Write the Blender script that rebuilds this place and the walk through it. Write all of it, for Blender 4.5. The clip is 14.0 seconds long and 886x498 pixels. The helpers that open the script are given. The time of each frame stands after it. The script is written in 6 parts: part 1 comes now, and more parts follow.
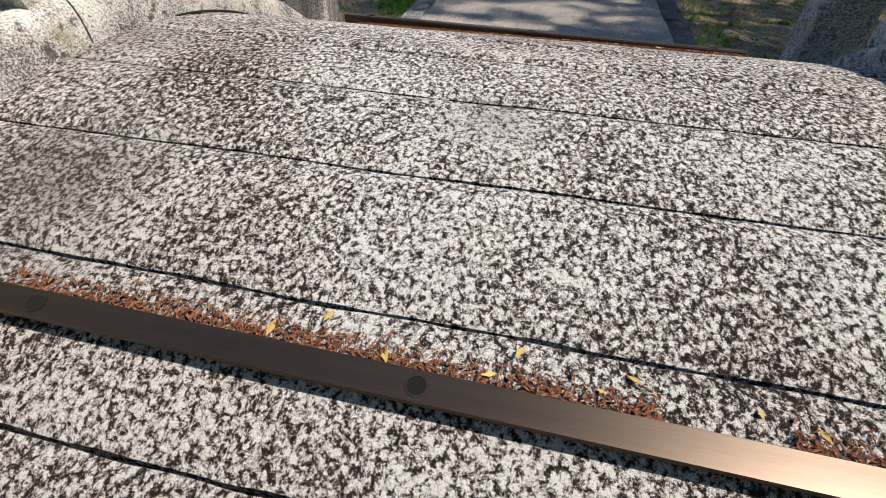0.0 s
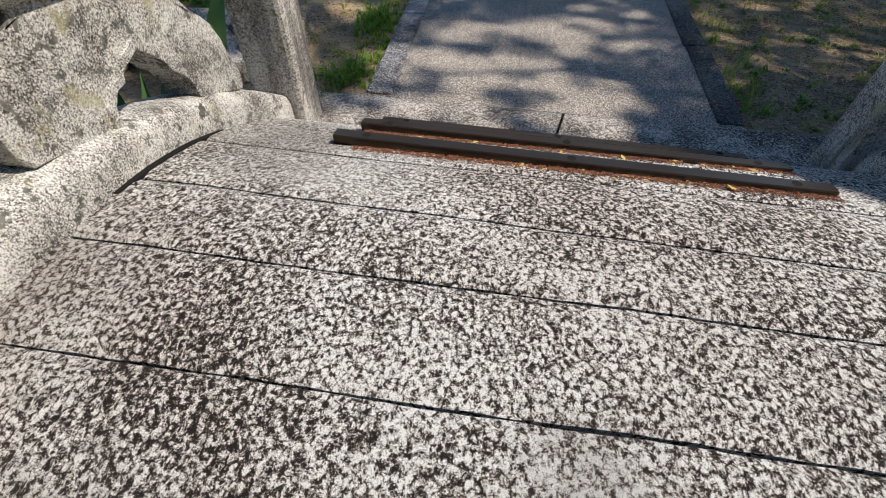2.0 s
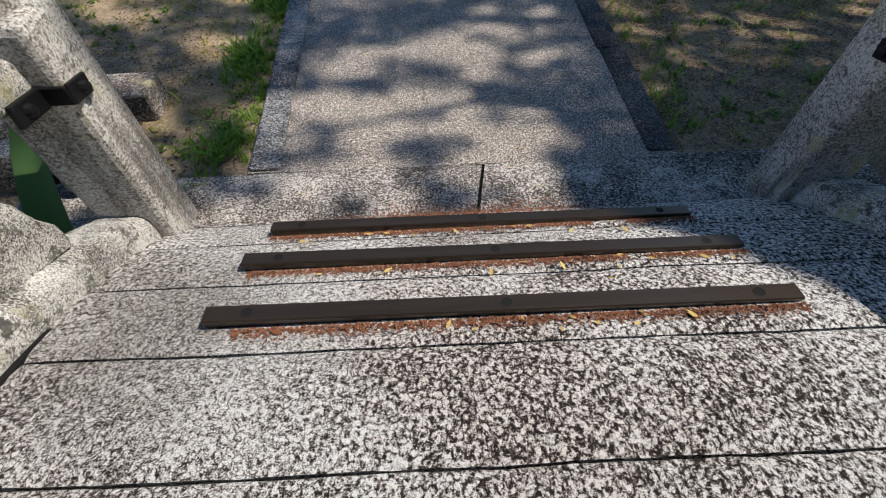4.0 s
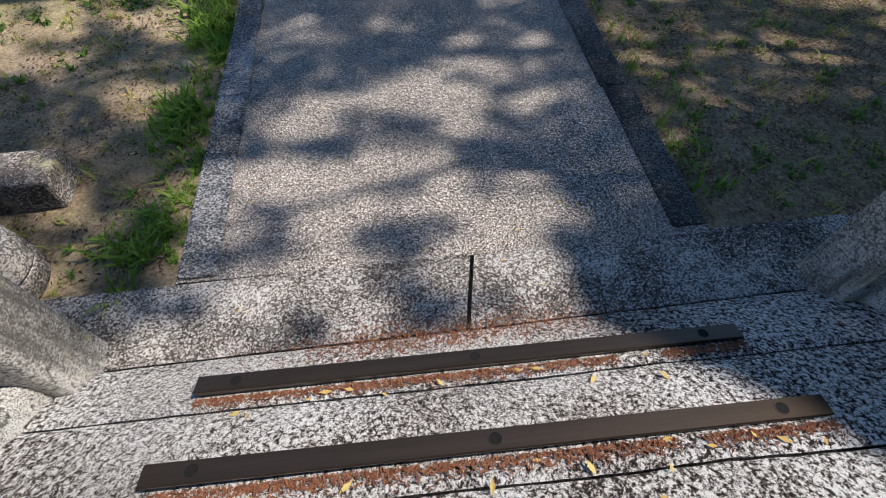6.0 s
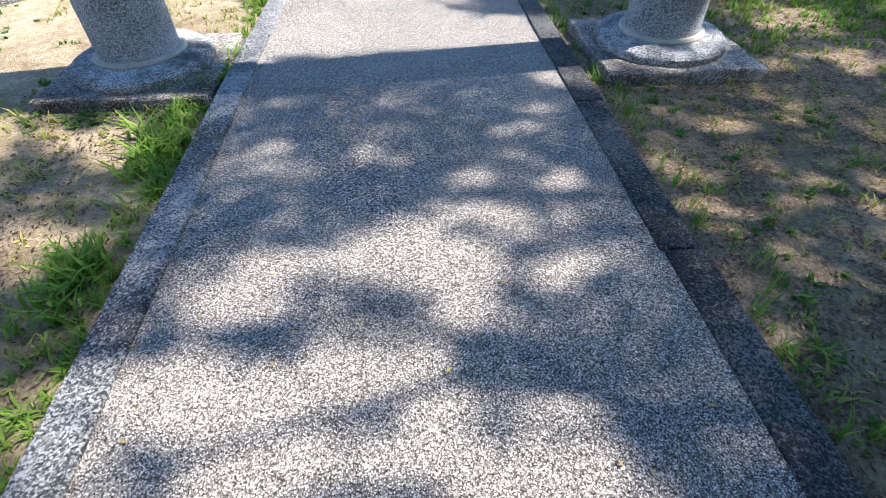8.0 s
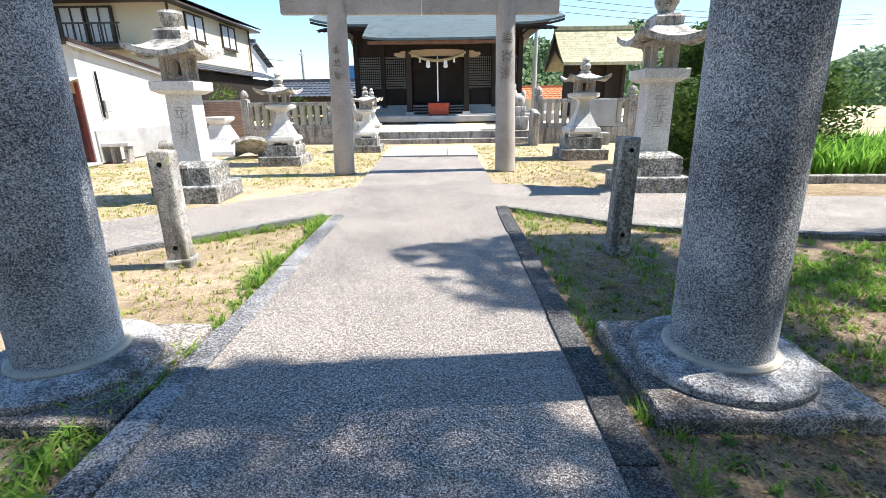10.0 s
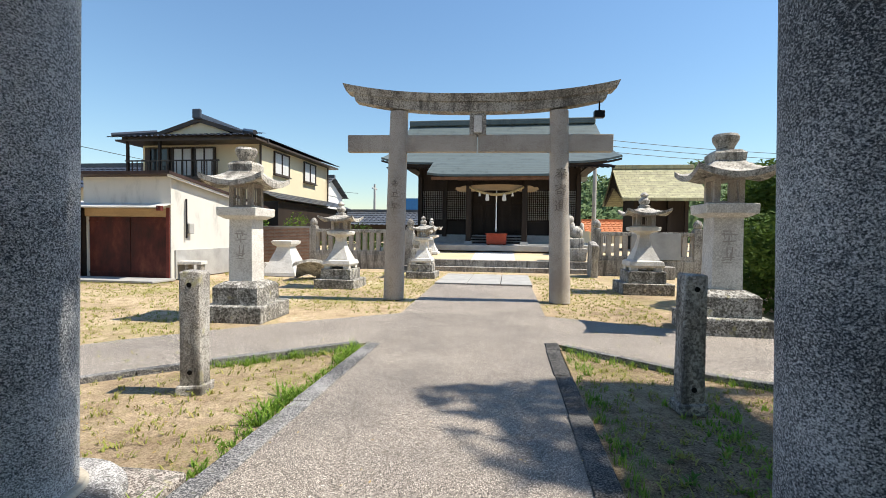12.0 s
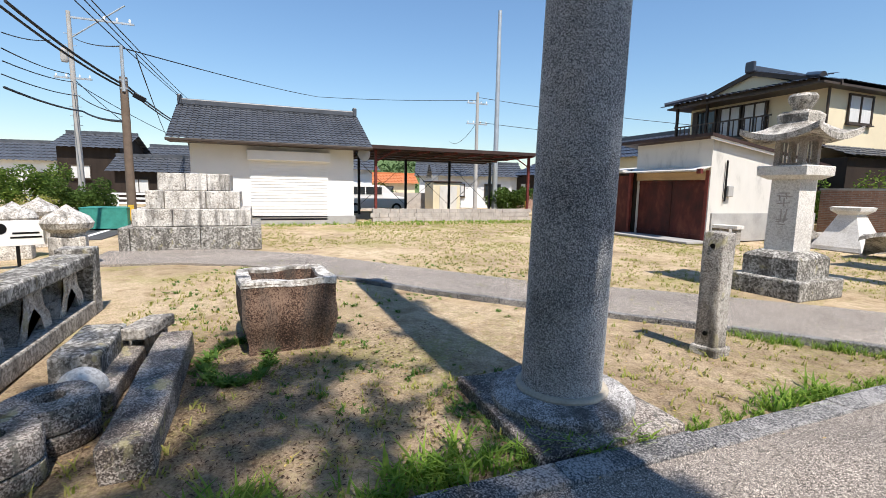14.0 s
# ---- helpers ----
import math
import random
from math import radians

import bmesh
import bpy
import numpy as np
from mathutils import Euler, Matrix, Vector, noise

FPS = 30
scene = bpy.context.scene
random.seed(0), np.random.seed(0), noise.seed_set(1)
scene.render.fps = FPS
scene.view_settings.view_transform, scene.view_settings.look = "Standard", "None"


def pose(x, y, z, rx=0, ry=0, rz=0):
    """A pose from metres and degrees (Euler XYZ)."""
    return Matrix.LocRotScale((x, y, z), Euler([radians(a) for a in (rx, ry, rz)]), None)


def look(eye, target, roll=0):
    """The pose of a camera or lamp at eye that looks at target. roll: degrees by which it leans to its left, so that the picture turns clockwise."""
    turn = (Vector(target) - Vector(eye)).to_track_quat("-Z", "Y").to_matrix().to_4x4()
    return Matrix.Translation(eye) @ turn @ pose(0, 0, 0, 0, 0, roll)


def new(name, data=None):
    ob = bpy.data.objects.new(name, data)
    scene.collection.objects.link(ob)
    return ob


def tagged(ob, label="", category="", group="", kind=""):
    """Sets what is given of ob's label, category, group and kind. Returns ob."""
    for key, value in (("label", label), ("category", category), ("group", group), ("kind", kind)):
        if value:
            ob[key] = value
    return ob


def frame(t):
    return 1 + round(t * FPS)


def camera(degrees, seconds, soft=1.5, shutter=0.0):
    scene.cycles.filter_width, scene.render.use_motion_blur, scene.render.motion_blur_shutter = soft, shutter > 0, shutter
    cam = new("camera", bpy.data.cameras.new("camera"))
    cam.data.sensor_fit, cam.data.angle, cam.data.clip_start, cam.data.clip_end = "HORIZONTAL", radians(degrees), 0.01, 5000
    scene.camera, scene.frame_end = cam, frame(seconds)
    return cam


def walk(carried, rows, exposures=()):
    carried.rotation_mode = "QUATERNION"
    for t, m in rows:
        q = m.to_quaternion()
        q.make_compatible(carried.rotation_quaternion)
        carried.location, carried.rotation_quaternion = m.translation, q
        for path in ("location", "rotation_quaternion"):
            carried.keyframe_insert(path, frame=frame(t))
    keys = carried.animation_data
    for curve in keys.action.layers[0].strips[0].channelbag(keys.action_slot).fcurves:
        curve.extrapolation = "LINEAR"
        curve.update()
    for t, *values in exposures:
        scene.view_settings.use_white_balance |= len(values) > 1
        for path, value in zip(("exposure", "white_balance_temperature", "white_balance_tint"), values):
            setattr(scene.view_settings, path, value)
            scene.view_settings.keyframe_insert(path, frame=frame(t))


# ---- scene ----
cam = camera(87.4, 14.0, soft=0.8)
PATH = [
    (0, (0.14, 0.226, 1.33), (-0.165, 1.65, -0.041), 0.8),
    (0.5, (0.078, 0.438, 1.454), (-0.287, 1.788, 0.023), 0.8),
    (1, (-0.076, 0.662, 1.528), (-0.393, 1.983, 0.059), 0.8),
    (1.5, (-0.174, 0.862, 1.627), (-0.412, 2.173, 0.135), 0.8),
    (2, (-0.252, 1.133, 1.706), (-0.427, 2.425, 0.189), 0.8),
    (2.5, (-0.298, 1.347, 1.755), (-0.404, 2.61, 0.208), 0.6),
    (3, (-0.339, 1.61, 1.806), (-0.378, 2.838, 0.228), 0.5),
    (3.5, (-0.267, 1.812, 1.861), (-0.232, 2.998, 0.252), 0.2),
    (3.7, (-0.24, 1.864, 1.884), (-0.181, 3.035, 0.264), 0.2),
    (5.8, (-0.099, 2.634, 1.812), (0.022, 3.744, 0.153), -0.9),
    (6, (-0.098, 2.717, 1.789), (0.021, 3.823, 0.127), -1.0),
    (6.5, (-0.098, 2.933, 1.746), (0.016, 4.047, 0.089), -1.0),
    (7, (-0.007, 3.135, 1.607), (0.119, 4.297, -0.016), -1.0),
    (7.5, (0.08, 3.363, 1.551), (0.206, 4.614, -0.005), -0.8),
    (8, (0.076, 3.641, 1.449), (0.178, 5.034, 0.018), -0.8),
    (8.5, (0.163, 3.954, 1.37), (0.251, 5.497, 0.101), -0.7),
    (9, (0.25, 4.232, 1.431), (0.308, 5.913, 0.349), -0.9),
    (9.2, (0.283, 4.327, 1.462), (0.324, 6.059, 0.464), -1.0),
    (11.3, (0.528, 5.055, 1.454), (0.378, 7.047, 1.362), 0.5),
    (11.5, (0.537, 5.081, 1.464), (0.357, 7.072, 1.39), 0.6),
    (12, (0.626, 5.121, 1.449), (0.348, 7.101, 1.381), 0.7),
    (12.2, (0.616, 5.096, 1.457), (0.263, 7.064, 1.386), 0.7),
    (12.5, (0.642, 5.022, 1.432), (0.065, 6.934, 1.341), 1.0),
    (12.9, (0.694, 4.962, 1.428), (-0.309, 6.686, 1.278), 1.0),
    (13, (0.684, 4.968, 1.444), (-0.39, 6.647, 1.278), 1.2),
    (13.5, (0.769, 5.096, 1.415), (-0.762, 6.364, 1.195), 0.9),
    (13.9, (0.752, 5.222, 1.411), (-1.055, 6.043, 1.163), 0.9),
    (14, (0.695, 5.195, 1.411), (-1.148, 5.928, 1.156), 1.0),
]
EXPOSE = [(0.0, 0.42, 6150, 10), (3.5, 0.32, 6050, 9), (6.0, 0.4, 5850, 10), (7.5, 1.08, 5650, 9), (9.0, 1.38, 5600, 9), (9.3, 1.38, 5600, 9), (11.3, 0.62, 6200, 7), (12.5, 0.6, 6200, 8), (14.0, 0.47, 6000, 11)]
walk(cam, [(t, look(eye, target, roll)) for t, eye, target, roll in PATH], EXPOSE)

# ---- light ----
SUN_DIR = Vector((-0.63, -0.05, -1.0)).normalized()
world = bpy.data.worlds.new("sky_world")
world.use_nodes = True
scene.world = world
wn = world.node_tree.nodes
sky = wn.new("ShaderNodeTexSky")
sky.sky_type = "NISHITA"
sky.sun_disc = False
sky.sun_elevation = math.asin(-SUN_DIR.z)
sky.sun_rotation = math.atan2(-SUN_DIR.x, -SUN_DIR.y)
sky.air_density, sky.dust_density, sky.ozone_density = 1.5, 0.0, 6.0
wn["Background"].inputs["Strength"].default_value = 0.100
world.node_tree.links.new(sky.outputs[0], wn["Background"].inputs["Color"])
sun_data = bpy.data.lights.new("sun", "SUN")
sun_data.energy, sun_data.angle, sun_data.color = 5.0, radians(0.55), (1.0, 0.89, 0.75)
sun = new("sun", sun_data)
sun.matrix_world = look((20, 0, 30), Vector((20, 0, 30)) + SUN_DIR)


# ---- materials ----
class Mat:
    """Small node builder: world position in metres drives every pattern."""

    def __init__(self, name, rough=0.85, metal=0.0, spec=0.3):
        self.m = bpy.data.materials.new(name)
        self.m.use_nodes = True
        self.t = self.m.node_tree
        self.b = self.t.nodes["Principled BSDF"]
        self.b.inputs["Roughness"].default_value = rough
        self.b.inputs["Metallic"].default_value = metal
        self.b.inputs["Specular IOR Level"].default_value = spec
        self.pos = self.t.nodes.new("ShaderNodeNewGeometry").outputs["Position"]

    def link(self, a, b):
        self.t.links.new(a, b)

    def scaled(self, sx, sy, sz):
        n = self.t.nodes.new("ShaderNodeMapping")
        n.inputs["Scale"].default_value = (sx, sy, sz)
        self.link(self.pos, n.inputs["Vector"])
        return n.outputs[0]

    def noise(self, scale, detail=4, rough=0.55, vec=None, dist=0.0):
        n = self.t.nodes.new("ShaderNodeTexNoise")
        n.inputs["Scale"].default_value, n.inputs["Detail"].default_value = scale, detail
        n.inputs["Roughness"].default_value, n.inputs["Distortion"].default_value = rough, dist
        self.link(vec or self.pos, n.inputs["Vector"])
        return n.outputs["Fac"]

    def cells(self, scale, out="Distance", vec=None, feature="F1"):
        n = self.t.nodes.new("ShaderNodeTexVoronoi")
        n.feature = feature
        n.inputs["Scale"].default_value = scale
        self.link(vec or self.pos, n.inputs["Vector"])
        return n.outputs[out]

    def island(self):
        return self.t.nodes.new("ShaderNodeNewGeometry").outputs["Random Per Island"]

    def chance(self):
        return self.t.nodes.new("ShaderNodeObjectInfo").outputs["Random"]

    def wave(self, scale, axis="X", vec=None, kind="SIN", dist=0.0):
        n = self.t.nodes.new("ShaderNodeTexWave")
        n.bands_direction, n.wave_profile = axis, kind
        n.inputs["Scale"].default_value, n.inputs["Distortion"].default_value = scale, dist
        self.link(vec or self.pos, n.inputs["Vector"])
        return n.outputs["Fac"]

    def ramp(self, fac, stops, hard=False):
        n = self.t.nodes.new("ShaderNodeValToRGB")
        n.color_ramp.interpolation = "CONSTANT" if hard else "LINEAR"
        e = n.color_ramp.elements
        while len(e) < len(stops):
            e.new(0.5)
        for k, (p, c) in zip(e, stops):
            k.position = p
            k.color = (c, c, c, 1) if isinstance(c, (int, float)) else (*c, 1)
        self.link(fac, n.inputs[0])
        return n.outputs[0]

    def mix(self, fac, a, b, kind="MIX"):
        n = self.t.nodes.new("ShaderNodeMix")
        n.data_type, n.blend_type = "RGBA", kind
        for v, k in ((fac, 0), (a, 6), (b, 7)):
            if isinstance(v, (int, float)):
                n.inputs[k].default_value = v if k == 0 else (v, v, v, 1)
            elif isinstance(v, tuple):
                n.inputs[k].default_value = (*v, 1)
            else:
                self.link(v, n.inputs[k])
        return n.outputs[2]

    def blot(self, place, size):
        """A soft stain with a ragged edge round a place."""
        d = self.t.nodes.new("ShaderNodeVectorMath")
        d.operation = "DISTANCE"
        d.inputs[1].default_value = place
        self.link(self.pos, d.inputs[0])
        k = self.t.nodes.new("ShaderNodeMath")
        k.operation = "MULTIPLY_ADD"
        self.link(d.outputs["Value"], k.inputs[0])
        k.inputs[1].default_value = 0.5 / size
        self.link(self.mix(0.75, 0.0, self.noise(9, 5, 0.7)), k.inputs[2])
        return self.ramp(k.outputs[0], [(0.45, 1.0), (0.85, 0.0)])

    def color(self, c):
        if isinstance(c, tuple):
            self.b.inputs["Base Color"].default_value = (*c, 1)
        else:
            self.link(c, self.b.inputs["Base Color"])
        return self

    def bump(self, h, strength=0.5, dist=0.01):
        n = self.t.nodes.new("ShaderNodeBump")
        n.inputs["Strength"].default_value, n.inputs["Distance"].default_value = strength, dist
        self.link(h, n.inputs["Height"])
        self.link(n.outputs[0], self.b.inputs["Normal"])
        return self

    def rough(self, v):
        self.link(v, self.b.inputs["Roughness"])
        return self


def mat_deck():
    m = Mat("chiselled_granite", 0.9)
    grain = m.noise(210, 4, 0.75)
    pits = m.noise(62, 8, 0.68, m.scaled(1.08, 0.90, 1.0), 0.3)
    wear = m.noise(2.3, 3)
    worn = m.mix(1.0, m.mix(1.0, m.blot((-0.95, 2.65, 0.5), 0.85), m.blot((0.1, 3.45, 0.1), 0.8), "LIGHTEN"), m.blot((-0.9, 3.4, 0.1), 0.7), "LIGHTEN")
    crevice = m.ramp(m.cells(54, "Distance", m.scaled(1.0, 0.85, 1.0), "DISTANCE_TO_EDGE"), [(0.0, 0.30), (0.30, 0.60)])
    p = m.mix(m.mix(worn, 0.30, 0.62), m.mix(0.26, pits, crevice), grain)
    shift = m.mix(0.09, p, wear)
    c = m.ramp(shift, [(0.43, (0.012, 0.009, 0.007)), (0.464, (0.092, 0.062, 0.050)), (0.490, (0.54, 0.505, 0.465)), (0.53, (0.98, 0.955, 0.915))])
    tint = m.ramp(m.noise(1.1, 3), [(0.38, (0.90, 0.86, 0.84)), (0.6, (1, 1, 1))])
    c = m.mix(1.0, c, tint, "MULTIPLY")
    for place, size, amount in (((-1.05, 0.98, 0.62), 0.42, 0.5), ((0.02, 1.44, 0.69), 0.24, 0.3), ((-1.5, 1.75, 0.7), 0.5, 0.4), ((-1.15, 2.75, 0.5), 0.6, 0.35)):
        c = m.mix(m.mix(m.blot(place, size), 0.0, amount), c, (0.10, 0.078, 0.062))
    specks = m.ramp(m.noise(430, 3, 0.85), [(0.36, (0.26, 0.24, 0.225)), (0.46, (1, 1, 1)), (0.66, (1.12, 1.12, 1.11))])
    c = m.mix(0.9, c, specks, "MULTIPLY")
    m.color(c)
    return m.bump(m.mix(0.25, p, m.noise(430, 3, 0.8)), 1.0, 0.034).m


def mat_granite(name, lo, mid, hi, scale=160, lichen=0.0, streak=0.0, rough=0.85, patch=1.5, bump=0.012):
    m = Mat(name, rough)
    sep = m.t.nodes.new("ShaderNodeSeparateColor")
    m.link(m.cells(scale * 1.15, "Color"), sep.inputs[0])
    grain = m.mix(0.80, sep.outputs[0], m.noise(scale * 0.8, 5, 0.8))
    big = m.noise(patch, 5, 0.62)
    f = m.mix(0.34, grain, big)
    c = m.ramp(f, [(0.415, lo), (0.485, mid), (0.57, hi)])
    if lichen:
        spots = m.ramp(m.noise(16, 6, 0.75), [(0.60 - lichen * 0.1, 0.0), (0.64 - lichen * 0.1, 1.0)])
        c = m.mix(spots, c, m.ramp(m.noise(40, 3), [(0.4, (0.09, 0.085, 0.075)), (0.6, (0.20, 0.19, 0.16))]))
        if lichen > 0.3:
            gold = m.ramp(m.noise(5.3, 4, 0.6, m.scaled(1, 1.3, 0.9)), [(0.60, 0.0), (0.68, 0.65)])
            c = m.mix(gold, c, (0.42, 0.38, 0.20))
    if streak:
        run = m.ramp(m.noise(6, 5, 0.65, m.scaled(1, 1, 0.16)), [(0.50 - streak * 0.06, 0.0), (0.66, 0.8)])
        c = m.mix(run, c, (0.075, 0.068, 0.06))
    m.color(c)
    return m.bump(m.mix(0.5, grain, m.noise(45, 4, 0.6)), 0.7, bump).m


def mat_aggregate(name, k=1.0):
    m = Mat(name, 0.88)
    n = m.cells(215, "Color")
    d = m.cells(215, "Distance")
    sep = m.t.nodes.new("ShaderNodeSeparateColor")
    m.link(n, sep.inputs[0])
    c = m.ramp(sep.outputs[0], [(0.0, (0.045 * k, 0.041 * k, 0.038 * k)), (0.3, (0.25 * k, 0.228 * k, 0.205 * k)), (0.62, (0.47 * k, 0.43 * k, 0.385 * k)), (1.0, (0.95 * k, 0.89 * k, 0.81 * k))])
    gap = m.ramp(d, [(0.40, (1, 1, 1)), (0.8, (0.35, 0.34, 0.33))])
    c = m.mix(1.0, c, gap, "MULTIPLY")
    worn = m.ramp(m.noise(0.9, 5, 0.6), [(0.3, (0.74, 0.73, 0.73)), (0.62, (1.06, 1.03, 1.0))])
    c = m.mix(1.0, c, worn, "MULTIPLY")
    mott = m.ramp(m.noise(95, 4, 0.75), [(0.38, (0.58, 0.57, 0.56)), (0.58, (1.14, 1.13, 1.12))])
    c = m.mix(1.0, c, mott, "MULTIPLY")
    far = m.ramp(m.noise(30, 5, 0.8), [(0.38, (0.72, 0.71, 0.70)), (0.58, (1.10, 1.09, 1.08))])
    c = m.mix(1.0, c, far, "MULTIPLY")
    crack = m.ramp(m.cells(0.42, "Distance", None, "DISTANCE_TO_EDGE"), [(0.0, (0.35, 0.32, 0.3)), (0.003, (1, 1, 1))])
    m.color(m.mix(0.3, c, crack, "MULTIPLY"))
    return m.bump(d, 0.5, 0.006).m


def mat_sand():
    m = Mat("dry_sand", 0.95, 0, 0.15)
    big = m.noise(0.45, 5, 0.62)
    c = m.ramp(big, [(0.32, (0.40, 0.31, 0.20)), (0.5, (0.60, 0.465, 0.305)), (0.68, (0.74, 0.60, 0.415))])
    fine = m.ramp(m.noise(60, 4, 0.7), [(0.36, (0.52, 0.48, 0.44)), (0.56, (1, 1, 1))])
    c = m.mix(1.0, c, fine, "MULTIPLY")
    damp = m.ramp(m.noise(3.2, 6, 0.7), [(0.36, (0.60, 0.56, 0.50)), (0.50, (1, 1, 1))])
    c = m.mix(0.8, c, damp, "MULTIPLY")
    straw = m.ramp(m.noise(14, 5, 0.7, m.scaled(1, 0.5, 1)), [(0.52, 0.0), (0.68, 0.65)])
    c = m.mix(straw, c, (0.33, 0.29, 0.12))
    turf = m.ramp(m.mix(0.45, m.noise(0.55, 5, 0.6, None, 0.4), m.noise(24, 4, 0.75)), [(0.52, 0.0), (0.60, 0.75)])
    c = m.mix(turf, c, (0.30, 0.29, 0.09))
    # Brown soil under the trees, its colour darkened further to deepen their shade.
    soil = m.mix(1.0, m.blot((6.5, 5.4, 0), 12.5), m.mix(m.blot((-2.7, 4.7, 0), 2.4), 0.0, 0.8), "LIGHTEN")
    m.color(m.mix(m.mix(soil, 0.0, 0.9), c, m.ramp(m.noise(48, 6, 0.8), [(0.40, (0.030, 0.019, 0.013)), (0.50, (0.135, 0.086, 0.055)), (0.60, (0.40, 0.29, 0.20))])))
    return m.bump(m.mix(0.4, m.noise(30, 8, 0.75), m.noise(3.5, 4)), 1.0, 0.045).m


def mat_plain(name, col, rough=0.8, metal=0.0, var=0.25, scale=6.0, bump=0.0, vec=None, spec=0.3, fine=70):
    m = Mat(name, rough, metal, spec)
    v = m.scaled(*vec) if vec else None
    n = m.mix(0.35, m.noise(scale, 5, 0.6, v), m.noise(fine, 3, 0.6, v))
    lo = tuple(x * (1 - var) for x in col)
    hi = tuple(min(1, x * (1 + var)) for x in col)
    m.color(m.ramp(n, [(0.35, lo), (0.65, hi)]))
    if bump:
        m.bump(n, 0.6, bump)
    return m.m


def mat_leaf(name, a, b, trans=0.25):
    m = Mat(name, 0.7, 0.0, 0.12)
    m.color(m.mix(m.island(), a, b))
    out = m.t.nodes["Material Output"]
    tr = m.t.nodes.new("ShaderNodeBsdfTranslucent")
    m.link(m.mix(m.island(), tuple(x * 1.6 for x in a), tuple(x * 1.6 for x in b)), tr.inputs[0])
    mx = m.t.nodes.new("ShaderNodeMixShader")
    mx.inputs[0].default_value = trans
    m.link(m.b.outputs[0], mx.inputs[1])
    m.link(tr.outputs[0], mx.inputs[2])
    m.link(mx.outputs[0], out.inputs["Surface"])
    return m.m


def mat_rust():
    m = Mat("rusted_red_sheet", 0.65)
    n = m.noise(2.2, 6, 0.7, m.scaled(1, 1, 0.5))
    c = m.ramp(n, [(0.32, (0.035, 0.011, 0.009)), (0.5, (0.078, 0.017, 0.013)), (0.68, (0.15, 0.045, 0.028))])
    return m.color(c).bump(m.noise(30, 3), 0.3, 0.004).m


def mat_sheet(name, col, per_metre, axis="X", var=0.12):
    m = Mat(name, 0.55)
    n = m.noise(2.0, 6, 0.7, m.scaled(1, 1, 0.35))
    m.color(m.ramp(n, [(0.3, tuple(x * (1 - var * 3) for x in col)), (0.46, tuple(x * (1 - var * 0.5) for x in col)), (0.65, col)]))
    return m.bump(m.wave(per_metre * 0.314, axis), 0.6, 0.015).m


def mat_brick(name, a, b, mortar, size=1.0, w=0.21, h=0.06, rot=None):
    m = Mat(name, 0.88)
    mp = m.t.nodes.new("ShaderNodeMapping")
    mp.inputs["Rotation"].default_value = rot or (radians(-90), 0, 0)
    m.link(m.pos, mp.inputs["Vector"])
    n = m.t.nodes.new("ShaderNodeTexBrick")
    n.inputs["Scale"].default_value = size
    n.inputs["Brick Width"].default_value, n.inputs["Row Height"].default_value = w, h
    n.inputs["Mortar Size"].default_value = 0.008
    for k, c in (("Color1", a), ("Color2", b), ("Mortar", mortar)):
        n.inputs[k].default_value = (*c, 1)
    m.link(mp.outputs[0], n.inputs["Vector"])
    c = m.mix(1.0, n.outputs["Color"], m.ramp(m.noise(4, 5), [(0.3, 0.7), (0.6, 1.0)]), "MULTIPLY")
    return m.color(c).bump(n.outputs["Fac"], -0.4, 0.01).m


DECK = mat_deck()
CURB = mat_granite("lichened_granite", (0.06, 0.052, 0.043), (0.43, 0.40, 0.36), (0.82, 0.79, 0.73), 200, 0.4, 0.0, 0.9, 5.0, 0.03)
PILLAR = mat_granite("grey_granite", (0.045, 0.049, 0.055), (0.28, 0.287, 0.30), (0.74, 0.745, 0.75), 155, 0, 0.0, 0.8, 0.8, 0.03)
CUSHION = mat_granite("cushion_granite", (0.06, 0.056, 0.055), (0.25, 0.24, 0.235), (0.64, 0.62, 0.60), 130, 0.3, 0.25)
COLLAR = mat_plain("pale_mortar", (0.46, 0.41, 0.33), 0.9, 0, 0.2, 9, 0.004)
PLINTH = mat_granite("dark_plinth_granite", (0.045, 0.038, 0.034), (0.145, 0.118, 0.10), (0.52, 0.47, 0.42), 110, 0.6, 0.0, 0.9, 2.2)
OLD = mat_granite("weathered_stone", (0.13, 0.115, 0.10), (0.31, 0.285, 0.25), (0.50, 0.47, 0.42), 40, 0, 0.35, 0.9, 1.2)
TORII = mat_granite("torii_stone", (0.25, 0.215, 0.185), (0.39, 0.345, 0.30), (0.50, 0.455, 0.40), 85, 0, 0.0, 0.9, 1.2)
PALE = mat_granite("pale_lantern_stone", (0.49, 0.46, 0.42), (0.62, 0.595, 0.55), (0.76, 0.735, 0.69), 50, 0, 0.0, 0.85, 2.0)
LANROOF = mat_granite("lichened_lantern_roof", (0.21, 0.185, 0.155), (0.42, 0.39, 0.34), (0.66, 0.625, 0.56), 60, 0.25, 0.1, 0.9, 3.0)
STAINED = mat_granite("stained_pale_stone", (0.28, 0.25, 0.21), (0.54, 0.51, 0.46), (0.76, 0.73, 0.68), 45, 0.15, 0.45, 0.9, 2.5)
MOSSY = mat_granite("mossy_lantern_base", (0.07, 0.065, 0.056), (0.25, 0.235, 0.21), (0.55, 0.53, 0.49), 36, 0.6, 0.3, 0.9, 5.0)
POST = mat_granite("mottled_post_granite", (0.13, 0.115, 0.10), (0.36, 0.33, 0.295), (0.62, 0.59, 0.54), 120, 0.35, 0.15, 0.9, 4.0)
ENGRAVED = mat_plain("engraved_strokes", (0.41, 0.375, 0.335), 0.95, 0, 0.2, 8)
